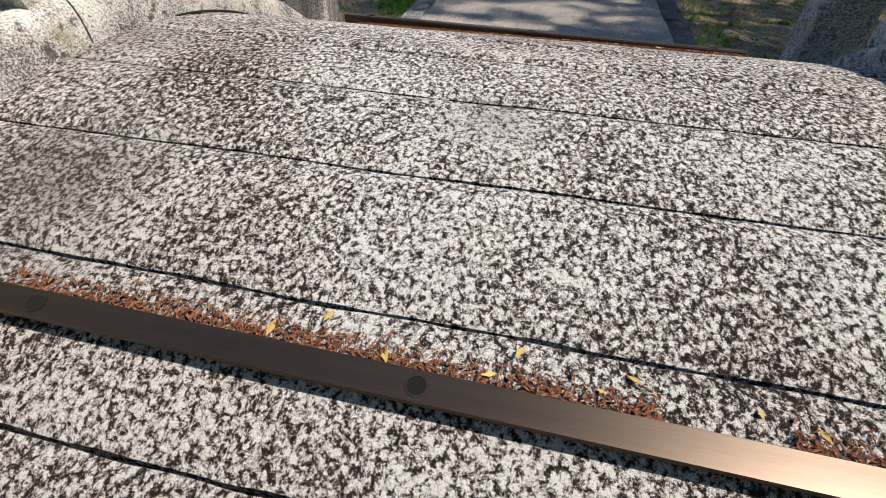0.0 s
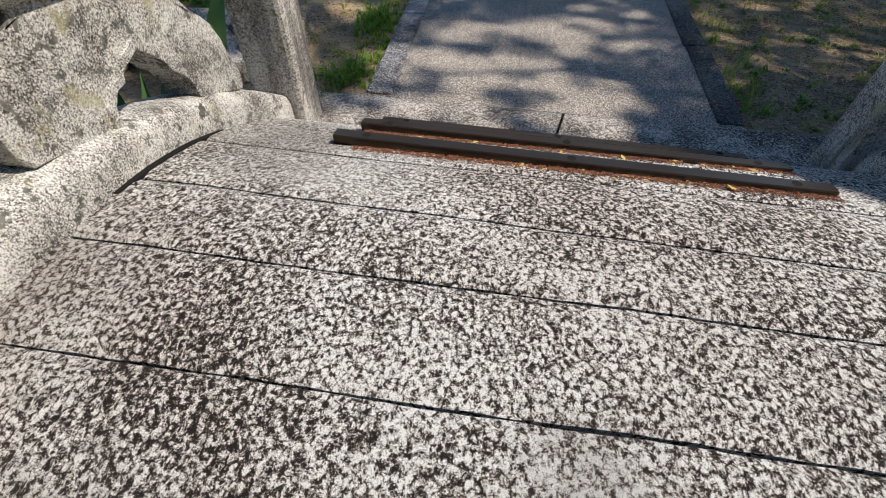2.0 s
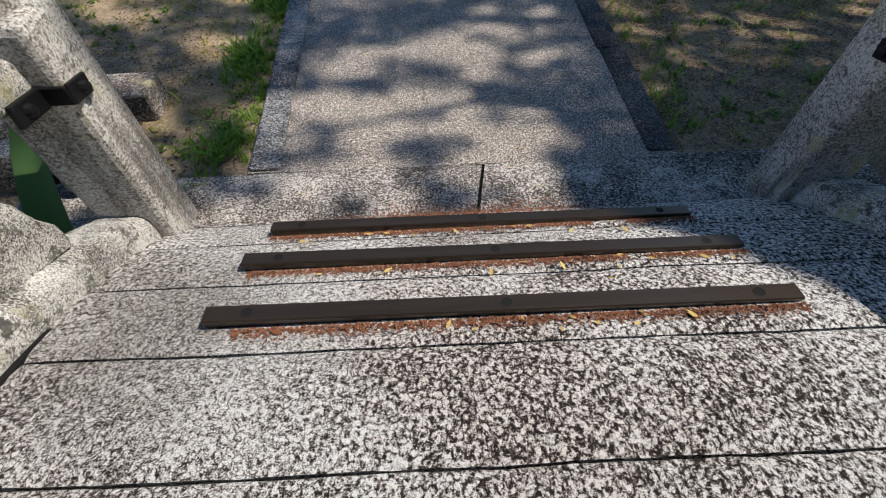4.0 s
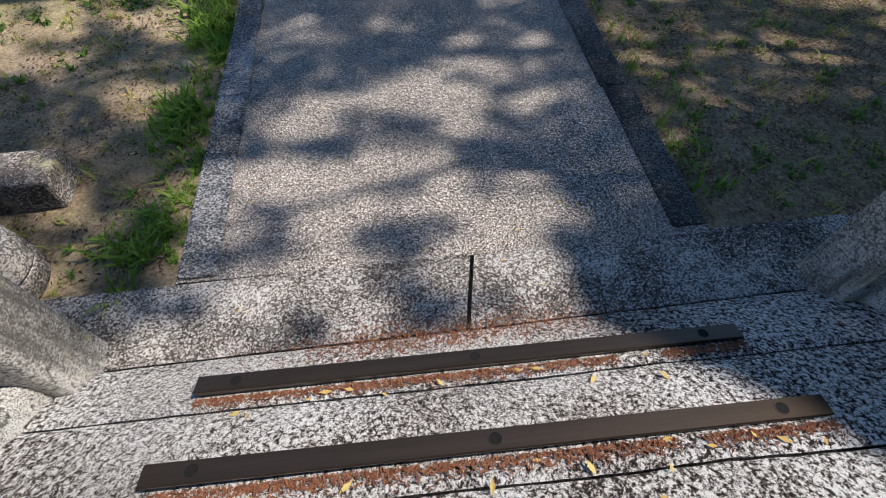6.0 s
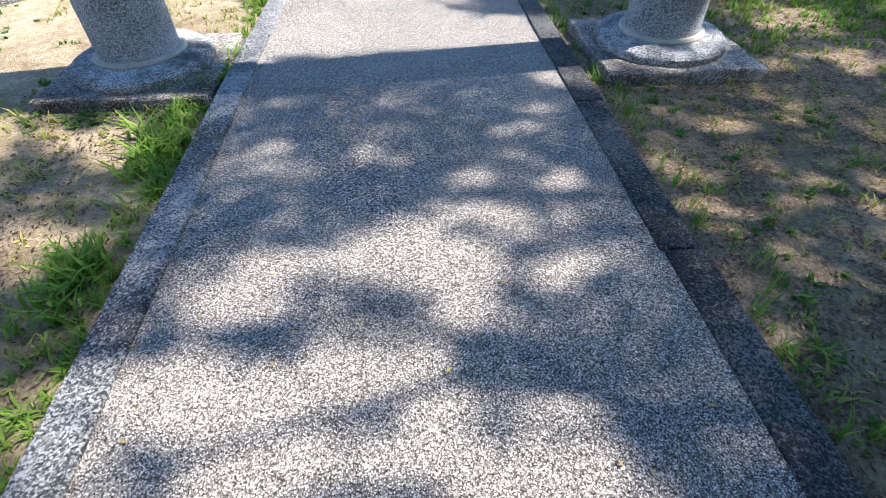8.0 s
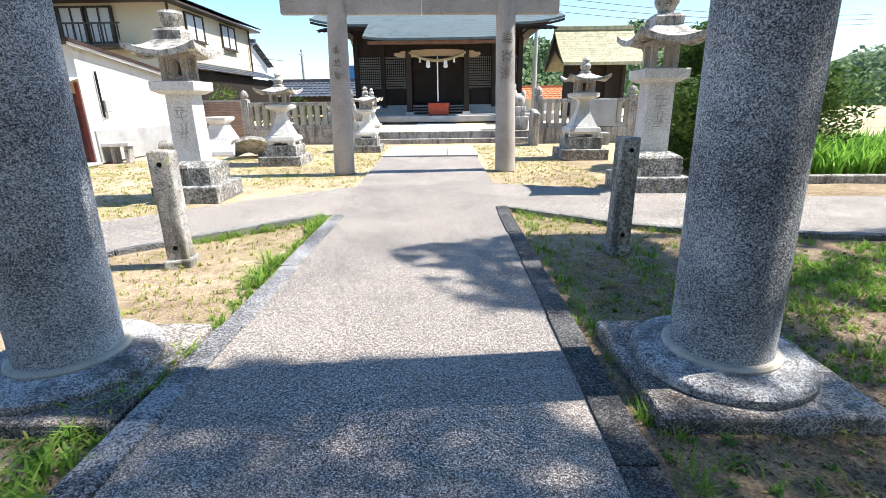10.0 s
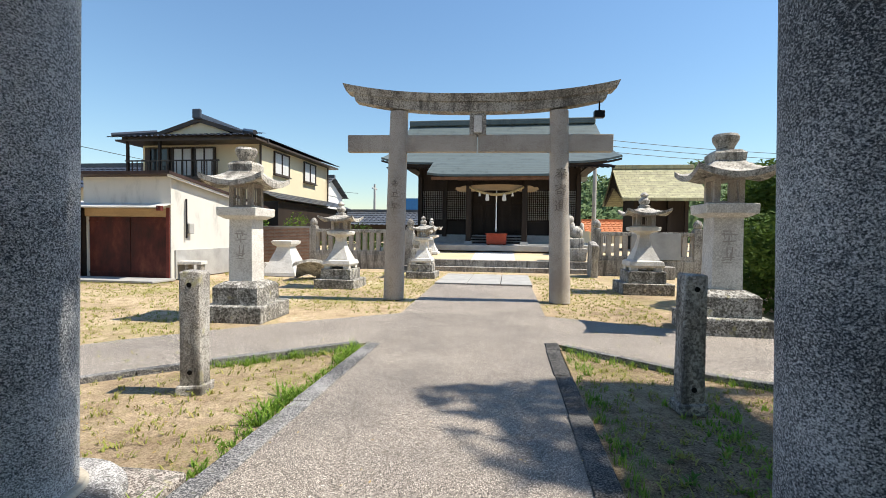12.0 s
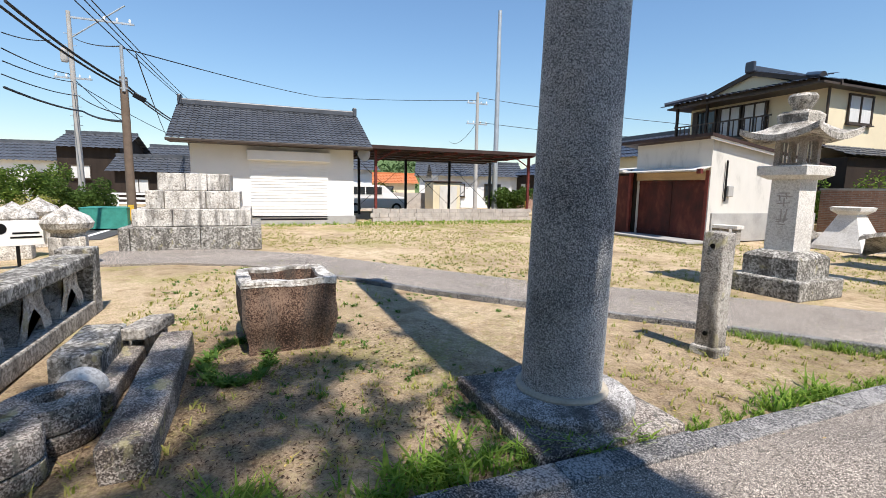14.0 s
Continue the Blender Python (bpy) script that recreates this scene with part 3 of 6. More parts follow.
def bridge_side(side, inner):
    """Curb, carved panels, handrail and end post of one side; side is -1 or 1."""
    s = side
    marks = [-1.0, -0.25, 0.75, 1.63, 3.385]
    for a, b in zip(marks, marks[1:]):
        def surf(u, v, a=a, b=b):
            y = a + 0.004 + v * (b - a - 0.008)
            t = u * 2 * math.pi
            px, pz = math.cos(t), math.sin(t)
            px = math.copysign(abs(px) ** 0.45, px) * 0.125
            pz = math.copysign(abs(pz) ** 0.45, pz) * 0.17
            return (inner + s * (0.13 + px) + 0.006 * noise.noise((y * 3, t, 1)), y, deck_z(y) - 0.01 + pz + 0.008 * noise.noise((y * 5, t * 2, s)))
        n = 22
        c = bmesh.new()
        rows = [[c.verts.new(surf(i / n, j / 16)) for i in range(n)] for j in range(17)]
        for j in range(16):
            for i in range(n):
                c.faces.new((rows[j][i], rows[j][(i + 1) % n], rows[j + 1][(i + 1) % n], rows[j + 1][i]))
        c.faces.new(rows[0])
        c.faces.new(rows[-1][::-1])
        part("curb_stone", c, CURB, bridge, smooth=True)
    seam = sheet(bmesh.new(), lambda u, v: (inner + s * (0.012 - 0.022 * u), 2.08 + 0.62 * v, deck_z(2.08 + 0.62 * v) + 0.003 + 0.010 * (1 - u) * math.sin(math.pi * v)), 1, 12, 0.03)
    part("open_seam", seam, DARKHOLE, bridge, "dark open joint beside the curb")
    # carved cloud-shaped panels
    for y0, y1 in ((-0.49, 0.63), (0.73, 1.85), (1.95, 3.07)):
        L = y1 - y0
        half = [(0.02, 0.02), (0.0, 0.06), (0.0, 0.13), (0.03, 0.175), (0.045, 0.188), (0.04, 0.21), (0.05, 0.26), (0.09, 0.31), (0.14, 0.325), (0.165, 0.34), (0.20, 0.375), (0.26, 0.42), (0.36, 0.445)]
        up = half + [(0.5, 0.45)] + [(1 - f, h) for f, h in reversed(half)]
        foot = [(0.69, 0.0), (0.68, 0.07), (0.645, 0.12), (0.605, 0.135), (0.59, 0.175), (0.55, 0.20)]
        low = foot + [(0.5, 0.235)] + [(1 - f, h) for f, h in reversed(foot)]
        def base(f):
            return deck_z(y0 + f * L) + 0.145
        out = [(y0 + f * L, base(f) + h * 1.06) for f, h in up] + [(y0 + f * L, base(f) + h) for f, h in low]
        p = extrude(bmesh.new(), out, "x", inner + s * 0.06, inner + s * 0.20)
        es = [e for e in p.edges if abs(e.verts[0].co.x - e.verts[1].co.x) < 1e-4 and len(e.link_faces) == 2 and e.calc_face_angle(0) > 1.0]
        bmesh.ops.bevel(p, geom=es, offset=0.007, segments=1, affect="EDGES", profile=0.5)
        panel = part("carved_panel", p, CURB, bridge, "granite panel carved as a cloud with an arched foot")
        # raised rim round the arched foot
        rim = [(0.5 + (f - 0.5) * 1.15, h * 1.13 if h else 0.0) for f, h in low]
        ring = [(y0 + f * L, base(f) + h) for f, h in rim] + [(y0 + f * L, base(f) + h) for f, h in reversed(low)]
        part("arch_rim", extrude(bmesh.new(), ring, "x", inner + s * 0.048, inner + s * 0.064), CURB, panel)
    # handrail, three lengths
    def rail_z(y):
        return 1.33 - 0.13 * (y - 1.68) ** 2
    for a, b in ((-1.0, 0.9), (0.9, 3.40)):
        def surf(u, v, a=a, b=b):
            y = a + 0.004 + v * (b - a - 0.008)
            t = u * 2 * math.pi
            px = math.copysign(abs(math.cos(t)) ** 0.4, math.cos(t)) * 0.105
            pz = math.copysign(abs(math.sin(t)) ** 0.4, math.sin(t)) * 0.092
            return (inner + s * (0.13 + px), y, rail_z(y) + pz + 0.006 * noise.noise((y * 4, t * 2, s)))
        n = 18
        c = bmesh.new()
        rows = [[c.verts.new(surf(i / n, j / 20)) for i in range(n)] for j in range(21)]
        for j in range(20):
            for i in range(n):
                c.faces.new((rows[j][i], rows[j][(i + 1) % n], rows[j + 1][(i + 1) % n], rows[j + 1][i]))
        c.faces.new(rows[0])
        c.faces.new(rows[-1][::-1])
        part("handrail", c, CURB, bridge, smooth=True)
    # square end post with a rounded head
    px = inner + s * 0.08
    p2 = cube(px, 3.50, 0.42, 0.30, 0.25, 1.44, 0.03)
    part("end_post", roughen(p2, 0.006, 5, 2), POST, bridge)
    part("post_head", prism(bmesh.new(), [(0.10, 1.14), (0.105, 1.20), (0.135, 1.26), (0.12, 1.36), (0.05, 1.46), (0.01, 1.49)], 12, 0, px, 3.50), POST, bridge, smooth=True)
    # iron strap that ties rail and post
    st = cube(inner - s * 0.078, 3.425, 0.893, 0.016, 0.115, 0.072, 0.005, 0, -12)
    box(st, inner + s * 0.014, 3.29, 0.918, 0.022, 0.16, 0.078, 0.006, 0, -12)
    box(st, inner - s * 0.030, 3.366, 0.904, 0.10, 0.014, 0.070, 0.004)
    strap = part("iron_strap", st, IRON, bridge, "black bent iron strap tying rail to post")
    for xx, yy, zz in ((inner + s * 0.004, 3.27, 0.922), (inner - s * 0.086, 3.435, 0.890)):
        part("bolt", turned([(0.024, 0), (0.019, 0.02), (0.0, 0.026)], 10), IRON, strap).matrix_world = pose(xx, yy, zz, 0, -90 * s, 0)


bridge_side(-1, -1.45)
bridge_side(1, 1.65)
# sill stones between bridge and path
for a, b, c in ((-2.35, 0.077, 0.0), (0.095, 2.35, -0.006)):
    s = sheet(bmesh.new(), lambda u, v, a=a, b=b, c=c: (a + u * (b - a) + (0.075 if (b < 1) == (u == 1) and u in (0, 1) and (a < 0 and u == 1 or a > 0 and u == 0) else 0.0) * v, 3.50 + v * 0.365, 0.012 + c + 0.006 * noise.noise((u * 9 + a, v * 2, 1)) - 0.01 * (v in (0, 1))), 24, 6, 0.4)
    part("sill_stone", s, SILL, bridge, smooth=True)


# metal treads on the steep ends
def tread(y, x0, x1, turn):
    sl = math.degrees(math.atan((deck_z(y + 0.03) - deck_z(y - 0.03)) / 0.06))
    t = empty("metal_tread", (x0 + x1) / 2, y, deck_z(y) - 0.004, label="brown metal anti-slip bar bolted across the bridge deck", category="tread", group="treads on the bridge")
    L = x1 - x0
    b = bmesh.new()
    w, h = 0.066, 0.046
    sec = [(-w / 2 + 0.012, 0), (-w / 2, h - 0.006), (-w / 2 + 0.003, h), (w / 2 - 0.003, h), (w / 2, h - 0.006), (w / 2 - 0.012, 0)]
    ra = [b.verts.new((-L / 2, u, v)) for u, v in sec]
    rb = [b.verts.new((L / 2, u, v)) for u, v in sec]
    for i in range(len(sec)):
        b.faces.new((ra[i], ra[(i + 1) % 6], rb[(i + 1) % 6], rb[i]))
    b.faces.new(ra)
    b.faces.new(rb[::-1])
    part("bar", b, BRONZE, t)
    for f in (-0.86, 0.0, 0.86):
        part("bolt_hole", turned([(0.0195, h - 0.01), (0.0195, h + 0.0012)], 14, f * L / 2, 0), DARKHOLE, t, "dark round bolt hole")
        ring = bmesh.new()
        bmesh.ops.create_circle(ring, segments=14, radius=0.0215)
        o = [ring.verts.new((v.co.x * 0.86, v.co.y * 0.86, 0.0)) for v in ring.verts[:14]]
        vs = ring.verts[:14]
        for i in range(14):
            ring.faces.new((vs[i], vs[(i + 1) % 14], o[(i + 1) % 14], o[i]))
        part("hole_rim", ring, BRONZE, t).location = (f * L / 2, 0, h + 0.0016)
    t.matrix_world = pose((x0 + x1) / 2, y, deck_z(y) - 0.004, sl * 0.45, 0, turn)
    return t


TREADS = [(0.652, -0.95, 0.96), (2.655, -0.925, 1.025), (2.972, -0.91, 1.05), (3.288, -0.90, 1.045)]
TURNS = (-0.5, -1.5, -1.4, -1.2)
for (y, a, b), turn in zip(TREADS, TURNS):
    tread(y, a, b, turn)


# ---- near torii, seen as its two round pillars ----
near = empty("torii", 0.08, 7.03, 0, label="tall grey granite torii gate with round pillars over the path", category="torii gate")
for px, lean in ((-1.83, 0.03), (1.865, -0.03)):
    b = bmesh.new()
    n, rows = 40, []
    for r, z in [(0.260 - 0.030 * (k / 18), 0.14 + k * 4.72 / 18) for k in range(19)]:
        rows.append([b.verts.new((px + lean * (z - 0.24) + r * math.cos(6.28318 * i / n), r * math.sin(6.28318 * i / n), z)) for i in range(n)])
    for a, c in zip(rows, rows[1:]):
        for i in range(n):
            b.faces.new((a[i], a[(i + 1) % n], c[(i + 1) % n], c[i]))
    part("pillar", b, PILLAR, near, smooth=True)
    # pale mortar collar, then round cushion on a rough square plinth
    part("mortar_collar", turned([(0.298, 0.110), (0.300, 0.142), (0.288, 0.156), (0.25, 0.158)], 36, px, 0), COLLAR, near, "thin pale mortar ring", True)
    cush = turned([(0.45, 0.02), (0.468, 0.055), (0.465, 0.088), (0.44, 0.114), (0.36, 0.130), (0.1, 0.132)], 40, px, 0)
    part("cushion_stone", roughen(cush, 0.006, 6), CUSHION, near, smooth=True)
    pl = cube(px + (0.0 if px < 0 else 0.02), 0.0, -0.045, 1.10, 1.04, 0.18, 0.02)
    bmesh.ops.subdivide_edges(pl, edges=pl.edges[:], cuts=5, use_grid_fill=True)
    part("plinth", roughen(roughen(pl, 0.016, 3.5), 0.006, 14), PLINTH, near)
b = bmesh.new()
sheet(b, lambda u, v: (-2.95 + 5.9 * u, -0.22 + 0.44 * v, 5.42 + 0.22 * abs(2 * u - 1) ** 2.5), 24, 2, 0.30)
part("top_lintel", b, PILLAR, near)
sheet_b = sheet(bmesh.new(), lambda u, v: (-2.75 + 5.5 * u, -0.17 + 0.34 * v, 5.11 + 0.20 * abs(2 * u - 1) ** 2.5), 24, 2, 0.26)
part("under_lintel", sheet_b, PILLAR, near)
part("tie_beam", cube(0, 0, 4.0, 5.3, 0.24, 0.40, 0.02), PILLAR, near)
part("tablet_post", cube(0, 0, 4.53, 0.4, 0.26, 0.64, 0.02), PILLAR, near)


# ---- low granite posts ----
def stone_post(x, y, h, w, rz, material, label):
    p = empty("stone_post", x, y, -0.03, rz, label, "post", "posts by the path")
    b = cube(0, 0, h / 2, w, w * 0.92, h, 0.018)
    part("shaft", roughen(b, 0.01, 7, 3), material, p, smooth=True)
    f = cube(0, 0, 0.03, w * 1.25, w * 1.2, 0.10, 0.02)
    part("footing", roughen(f, 0.012, 9, 2), material, p)
    for z in (0.2, h - 0.12):
        part("socket_hole", turned([(0.022, -0.004), (0.022, 0.004)], 12), DARKHOLE, p).matrix_local = pose(0, -w * 0.46 - 0.003, z, 90, 0, 0)


stone_post(-2.20, 8.98, 1.11, 0.195, 8, POST, "low square granite post mottled with dark lichen")
stone_post(2.17, 9.28, 1.16, 0.19, 6, OLD, "low square dark granite post with a bolt hole")


# ---- far torii ----
gate = empty("torii", -0.07, 15.32, -0.03, 3.5, "weathered stone torii gate with upswept lintel before the shrine", "torii gate")
for s in (-1, 1):
    b = bmesh.new()
    n, rows = 28, []
    for k in range(15):
        z = 0.0 + 4.13 * k / 14
        x = s * (1.83 - 0.095 * k / 14)
        r = 0.225 - 0.028 * k / 14
        rows.append([b.verts.new((x + (r + 0.006 * noise.noise((z * 3, i, s))) * math.cos(6.28318 * i / n), r * math.sin(6.28318 * i / n), z)) for i in range(n)])
    for a, c in zip(rows, rows[1:]):
        for i in range(n):
            b.faces.new((a[i], a[(i + 1) % n], c[(i + 1) % n], c[i]))
    part("pillar", b, TORII, gate, smooth=True)


def swept(half, depth_lo, depth_hi, base, rise, thick, cut):
    """A lintel whose ends sweep up and are cut on a slant."""
    b = bmesh.new()
    rows = []
    for k in range(33):
        u = 2 * k / 32 - 1
        up = rise * abs(u) ** 2.6
        a, c = half * u, (half + cut) * u
        rows.append([b.verts.new(v) for v in ((a, -depth_lo, base + up), (a, depth_lo, base + up), (c, depth_hi, base + up + thick), (c, 0, base + up + thick + 0.05), (c, -depth_hi, base + up + thick))])
    for p, q in zip(rows, rows[1:]):
        for i in range(5):
            b.faces.new((p[i], p[(i + 1) % 5], q[(i + 1) % 5], q[i]))
    b.faces.new(rows[0])
    b.faces.new(rows[-1][::-1])
    return b


part("under_lintel", swept(2.68, 0.15, 0.17, 4.10, 0.25, 0.20, 0.06), OLD, gate)
part("top_lintel", swept(2.88, 0.20, 0.25, 4.305, 0.25, 0.16, 0.07), OLD, gate, "lichen-blackened upswept top lintel", False)
for x0, x1 in ((-2.87, -1.90), (-1.66, -0.02), (0.0, 1.66), (1.90, 2.87)):
    part("tie_beam", cube((x0 + x1) / 2, 0, 3.44, x1 - x0, 0.17, 0.37, 0.012), TORII, gate)
part("tie_wedge", cube(-1.78, 0, 3.44, 0.30, 0.14, 0.30, 0.01), OLD, gate)
part("tie_wedge", cube(1.78, 0, 3.44, 0.30, 0.14, 0.30, 0.01), OLD, gate)
tab = part("tablet_post", cube(0, 0, 3.86, 0.36, 0.22, 0.50, 0.015), OLD, gate)
part("tablet", cube(0, -0.125, 3.84, 0.17, 0.03, 0.36, 0.006), PALE, tab)
for x, z in ((-1.05, 4.06), (-0.55, 4.075), (0.6, 4.075), (0.95, 4.06)):
    part("bracket_stud", turned([(0.02, 0), (0.02, 0.05), (0.0, 0.06)], 8), STEELP, gate).matrix_local = pose(x, -0.17, z, 90, 0, 0)
spot = empty("floodlight", 2.5, 15.45, 4.02, 0, "small black floodlight hung under the torii lintel", "floodlight")
part("housing", cube(0, 0, 0.0, 0.22, 0.16, 0.15, 0.02), IRON, spot)
part("bracket", cube(0, 0, 0.20, 0.03, 0.03, 0.28), IRON, spot)


def strokes(parent, x, y, z, size, rows, material, seed, face="y"):
    """Carved characters too worn to read: a few short bars each."""
    rnd = random.Random(seed)
    for r in range(rows):
        for k in range(6):
            flat = k % 2 == 0
            w, h = (size * rnd.uniform(0.5, 0.95), size * 0.07) if flat else (size * 0.07, size * rnd.uniform(0.35, 0.8))
            dx, dz = rnd.uniform(-0.25, 0.25) * size * (0.3 if flat else 1), rnd.uniform(-0.4, 0.4) * size
            if face == "y":
                b = cube(dx, 0, dz, w, 0.006, h, 0, 0, 0, rnd.uniform(-12, 12))
            else:
                b = cube(0, dx, dz, 0.006, w, h, 0, 0, rnd.uniform(-12, 12))
            part("carved_stroke", b, material, parent).matrix_local = Matrix.Translation((x, y, z - r * size * 1.35))


def carved_text(parent, char, x, z, size, r, material):
    """One carved character laid round a pillar's front."""
    cu = bpy.data.curves.new("carved_character", "FONT")
    cu.body, cu.size, cu.align_x, cu.align_y = char, size, "CENTER", "CENTER"
    tmp = new("carved_character", cu)
    me = bpy.data.meshes.new_from_object(tmp.evaluated_get(bpy.context.evaluated_depsgraph_get()))
    bpy.data.objects.remove(tmp)
    bt = bmesh.new()
    bt.from_mesh(me)
    for v in bt.verts:
        v.co = (x + v.co.x, -math.sqrt(max(0.0, r * r - v.co.x ** 2)) - 0.004, z + v.co.y)
    part("carved_character", bt, material, parent)


for i, char in enumerate("奉寄進"):
    carved_text(gate, char, 1.775 - 0.004 * i, 2.75 - 0.34 * i, 0.26, 0.212, ENGRAVED_DARK)
strokes(gate, -1.79, -0.215, 2.55, 0.18, 3, ENGRAVED_DARK, 6)


# ---- stone lanterns ----
def upswept_roof(half, z0, rise, lift, thick, nn=16):
    def fn(u, v):
        x, y = (2 * u - 1), (2 * v - 1)
        m = max(abs(x), abs(y))
        c = min(abs(x), abs(y)) * m
        return (x * half * (1 + 0.06 * c * m), y * half * (1 + 0.06 * c * m), z0 + rise * (1 - m) ** 1.25 * (1 + 0.3 * (1 - m)) + lift * (c ** 2) * m ** 2)
    b = sheet(bmesh.new(), fn, nn, nn, thick)
    return b


def fire_box(parent, half, z0, z1, material, post):
    for sx in (-1, 1):
        for sy in (-1, 1):
            part("firebox_post", cube(sx * (half - post / 2), sy * (half - post / 2), (z0 + z1) / 2, post, post, z1 - z0 - 0.002, 0.008), material, parent)
    part("firebox_floor", cube(0, 0, z0 + 0.02, 2 * half - 0.02, 2 * half - 0.02, 0.04), material, parent)
    part("firebox_head", cube(0, 0, z1 - 0.03, 2 * half - 0.01, 2 * half - 0.01, 0.06), material, parent)
    for sx, sy in ((0, -1), (0, 1), (-1, 0), (1, 0)):
        part("lattice_bar", cube(sx * (half - 0.04), sy * (half - 0.04), (z0 + z1) / 2, 0.022, 0.022, z1 - z0 - 0.06), material, parent)


def big_lantern(x, y, rz, label, k=1.0):
    L = empty("stone_lantern", x, y, -0.05, rz, label, "stone lantern", "large stone lanterns")
    L.scale = (k, k, k)
    part("lower_base", roughen(cube(0, 0, 0.14, 1.04, 1.04, 0.28, 0.02), 0.008, 4, 2), MOSSY, L, "blackened lichen-covered base step")
    part("upper_base", roughen(prism(bmesh.new(), [(0.385, 0.281), (0.385, 0.56), (0.35, 0.60), (0.24, 0.655)]), 0.005, 5), MOSSY, L)
    part("shaft", prism(bmesh.new(), [(0.205, 0.64), (0.195, 1.69)]), PALE, L)
    part("platform", prism(bmesh.new(), [(0.235, 1.691), (0.335, 1.75), (0.34, 1.87), (0.33, 1.885)]), PALE, L)
    fire_box(L, 0.20, 1.886, 2.29, TORII, 0.08)
    part("roof", upswept_roof(0.50, 2.31, 0.30, 0.13, 0.085), LANROOF, L, "mossy upswept square stone roof", True)
    part("finial_base", prism(bmesh.new(), [(0.20, 2.50), (0.21, 2.61), (0.16, 2.66)]), LANROOF, L)
    part("finial", prism(bmesh.new(), [(0.10, 2.66), (0.12, 2.72), (0.165, 2.80), (0.175, 2.86), (0.15, 2.90), (0.04, 2.92)], 12, 0), LANROOF, L, smooth=True)
    strokes(L, 0.0, -0.203, 1.42, 0.22, 2, ENGRAVED, int(x * 3))
    return L


big_lantern(-3.80, 12.50, 2, "large square pale stone lantern on a two-step lichened base")
big_lantern(3.93, 12.88, -2, "large square pale stone lantern beside dark shrubs", 1.06)


def small_lantern(x, y, rz, k, material, label):
    L = empty("stone_lantern", x, y, -0.05, rz, label, "stone lantern", "small stone lanterns")
    part("lower_base", roughen(cube(0, 0, 0.13 * k, 1.12 * k, 1.12 * k, 0.26 * k, 0.015), 0.007, 5, 2), MOSSY, L)
    part("upper_base", roughen(cube(0, 0, 0.40 * k, 0.84 * k, 0.84 * k, 0.275 * k, 0.015), 0.006, 5, 2), MOSSY, L)
    for sx in (-1, 1):
        for sy in (-1, 1):
            part("clawed_foot", cube(sx * 0.27 * k, sy * 0.27 * k, 0.585 * k, 0.17 * k, 0.17 * k, 0.10 * k, 0.02), material, L)
    part("foot_stone", prism(bmesh.new(), [(0.36 * k, 0.62 * k), (0.39 * k, 0.67 * k), (0.37 * k, 0.76 * k), (0.28 * k, 0.80 * k)]), material, L)
    part("shaft", prism(bmesh.new(), [(0.30 * k, 0.80 * k), (0.26 * k, 0.88 * k), (0.17 * k, 1.08 * k), (0.115 * k, 1.30 * k), (0.11 * k, 1.38 * k), (0.15 * k, 1.42 * k)]), material, L)
    part("platform", prism(bmesh.new(), [(0.16 * k, 1.421 * k), (0.35 * k, 1.48 * k), (0.36 * k, 1.56 * k), (0.26 * k, 1.585 * k)], 8, 22.5), material, L)
    fire_box(L, 0.21 * k, 1.586 * k, 1.87 * k, TORII, 0.085 * k)
    part("roof", upswept_roof(0.46 * k, 1.885 * k, 0.16 * k, 0.12 * k, 0.06 * k, 12), LANROOF, L, "small upswept stone roof", True)
    part("finial", turned([(0.13 * k, 1.99 * k), (0.14 * k, 2.06 * k), (0.08 * k, 2.09 * k), (0.12 * k, 2.13 * k), (0.13 * k, 2.19 * k), (0.08 * k, 2.25 * k), (0.06 * k, 2.27 * k), (0.10 * k, 2.31 * k), (0.06 * k, 2.37 * k), (0.0, 2.40 * k)], 14), LANROOF, L, smooth=True)
    return L


small_lantern(-3.85, 17.15, 0, 0.97, PALE, "stone lantern with flared square shaft on two dark steps")
small_lantern(4.12, 17.85, 0, 1.10, PALE, "stone lantern with clawed foot beside the stone fence")
small_lantern(-2.2, 20.45, 0, 0.86, PALE, "slim stone lantern beside the torii at the court steps")
small_lantern(-2.75, 25.4, 0, 0.9, PALE, "stone lantern on the shrine court")
small_lantern(3.35, 26.2, 0, 0.95, PALE, "stone lantern near the shrine hall")


def guardian(x, y, z, s, label):
    """A seated guardian lion on a plinth, kept as a plain shape."""
    b = bmesh.new()
    box(b, 0, 0, 0.25, 0.75, 0.95, 0.5, 0.02)
    box(b, 0, 0, 0.70, 0.55, 0.75, 0.4, 0.03)
    for cx, cy, cz, r, sx, sy, sz in ((0, 0.1, 1.12, 0.24, 1, 1.15, 1.1), (0, -0.1, 1.28, 0.20, 1, 0.9, 1.5), (0, -0.18, 1.62, 0.20, 1.05, 1.0, 0.95), (0, -0.34, 1.55, 0.11, 1.1, 1, 0.8), (0, 0.32, 1.3, 0.11, 0.8, 0.8, 2.0)):
        bmesh.ops.create_icosphere(b, subdivisions=3, radius=r, matrix=pose(cx, cy, cz) @ Matrix.Diagonal((sx, sy, sz, 1)))
    for sx in (-0.11, 0.11):
        rod(b, (sx, -0.24, 0.90), (sx, -0.16, 1.35), 0.065, 0.075, 10)
    roughen(b, 0.02, 8)
    bmesh.ops.rotate(b, verts=b.verts, cent=(0, 0, 0), matrix=Matrix.Rotation(radians(-90 * s), 3, "Z"))
    bmesh.ops.translate(b, verts=b.verts, vec=(x, y, z))
    solid("guardian_statue", b, LANROOF, label, "statue", smooth=True)


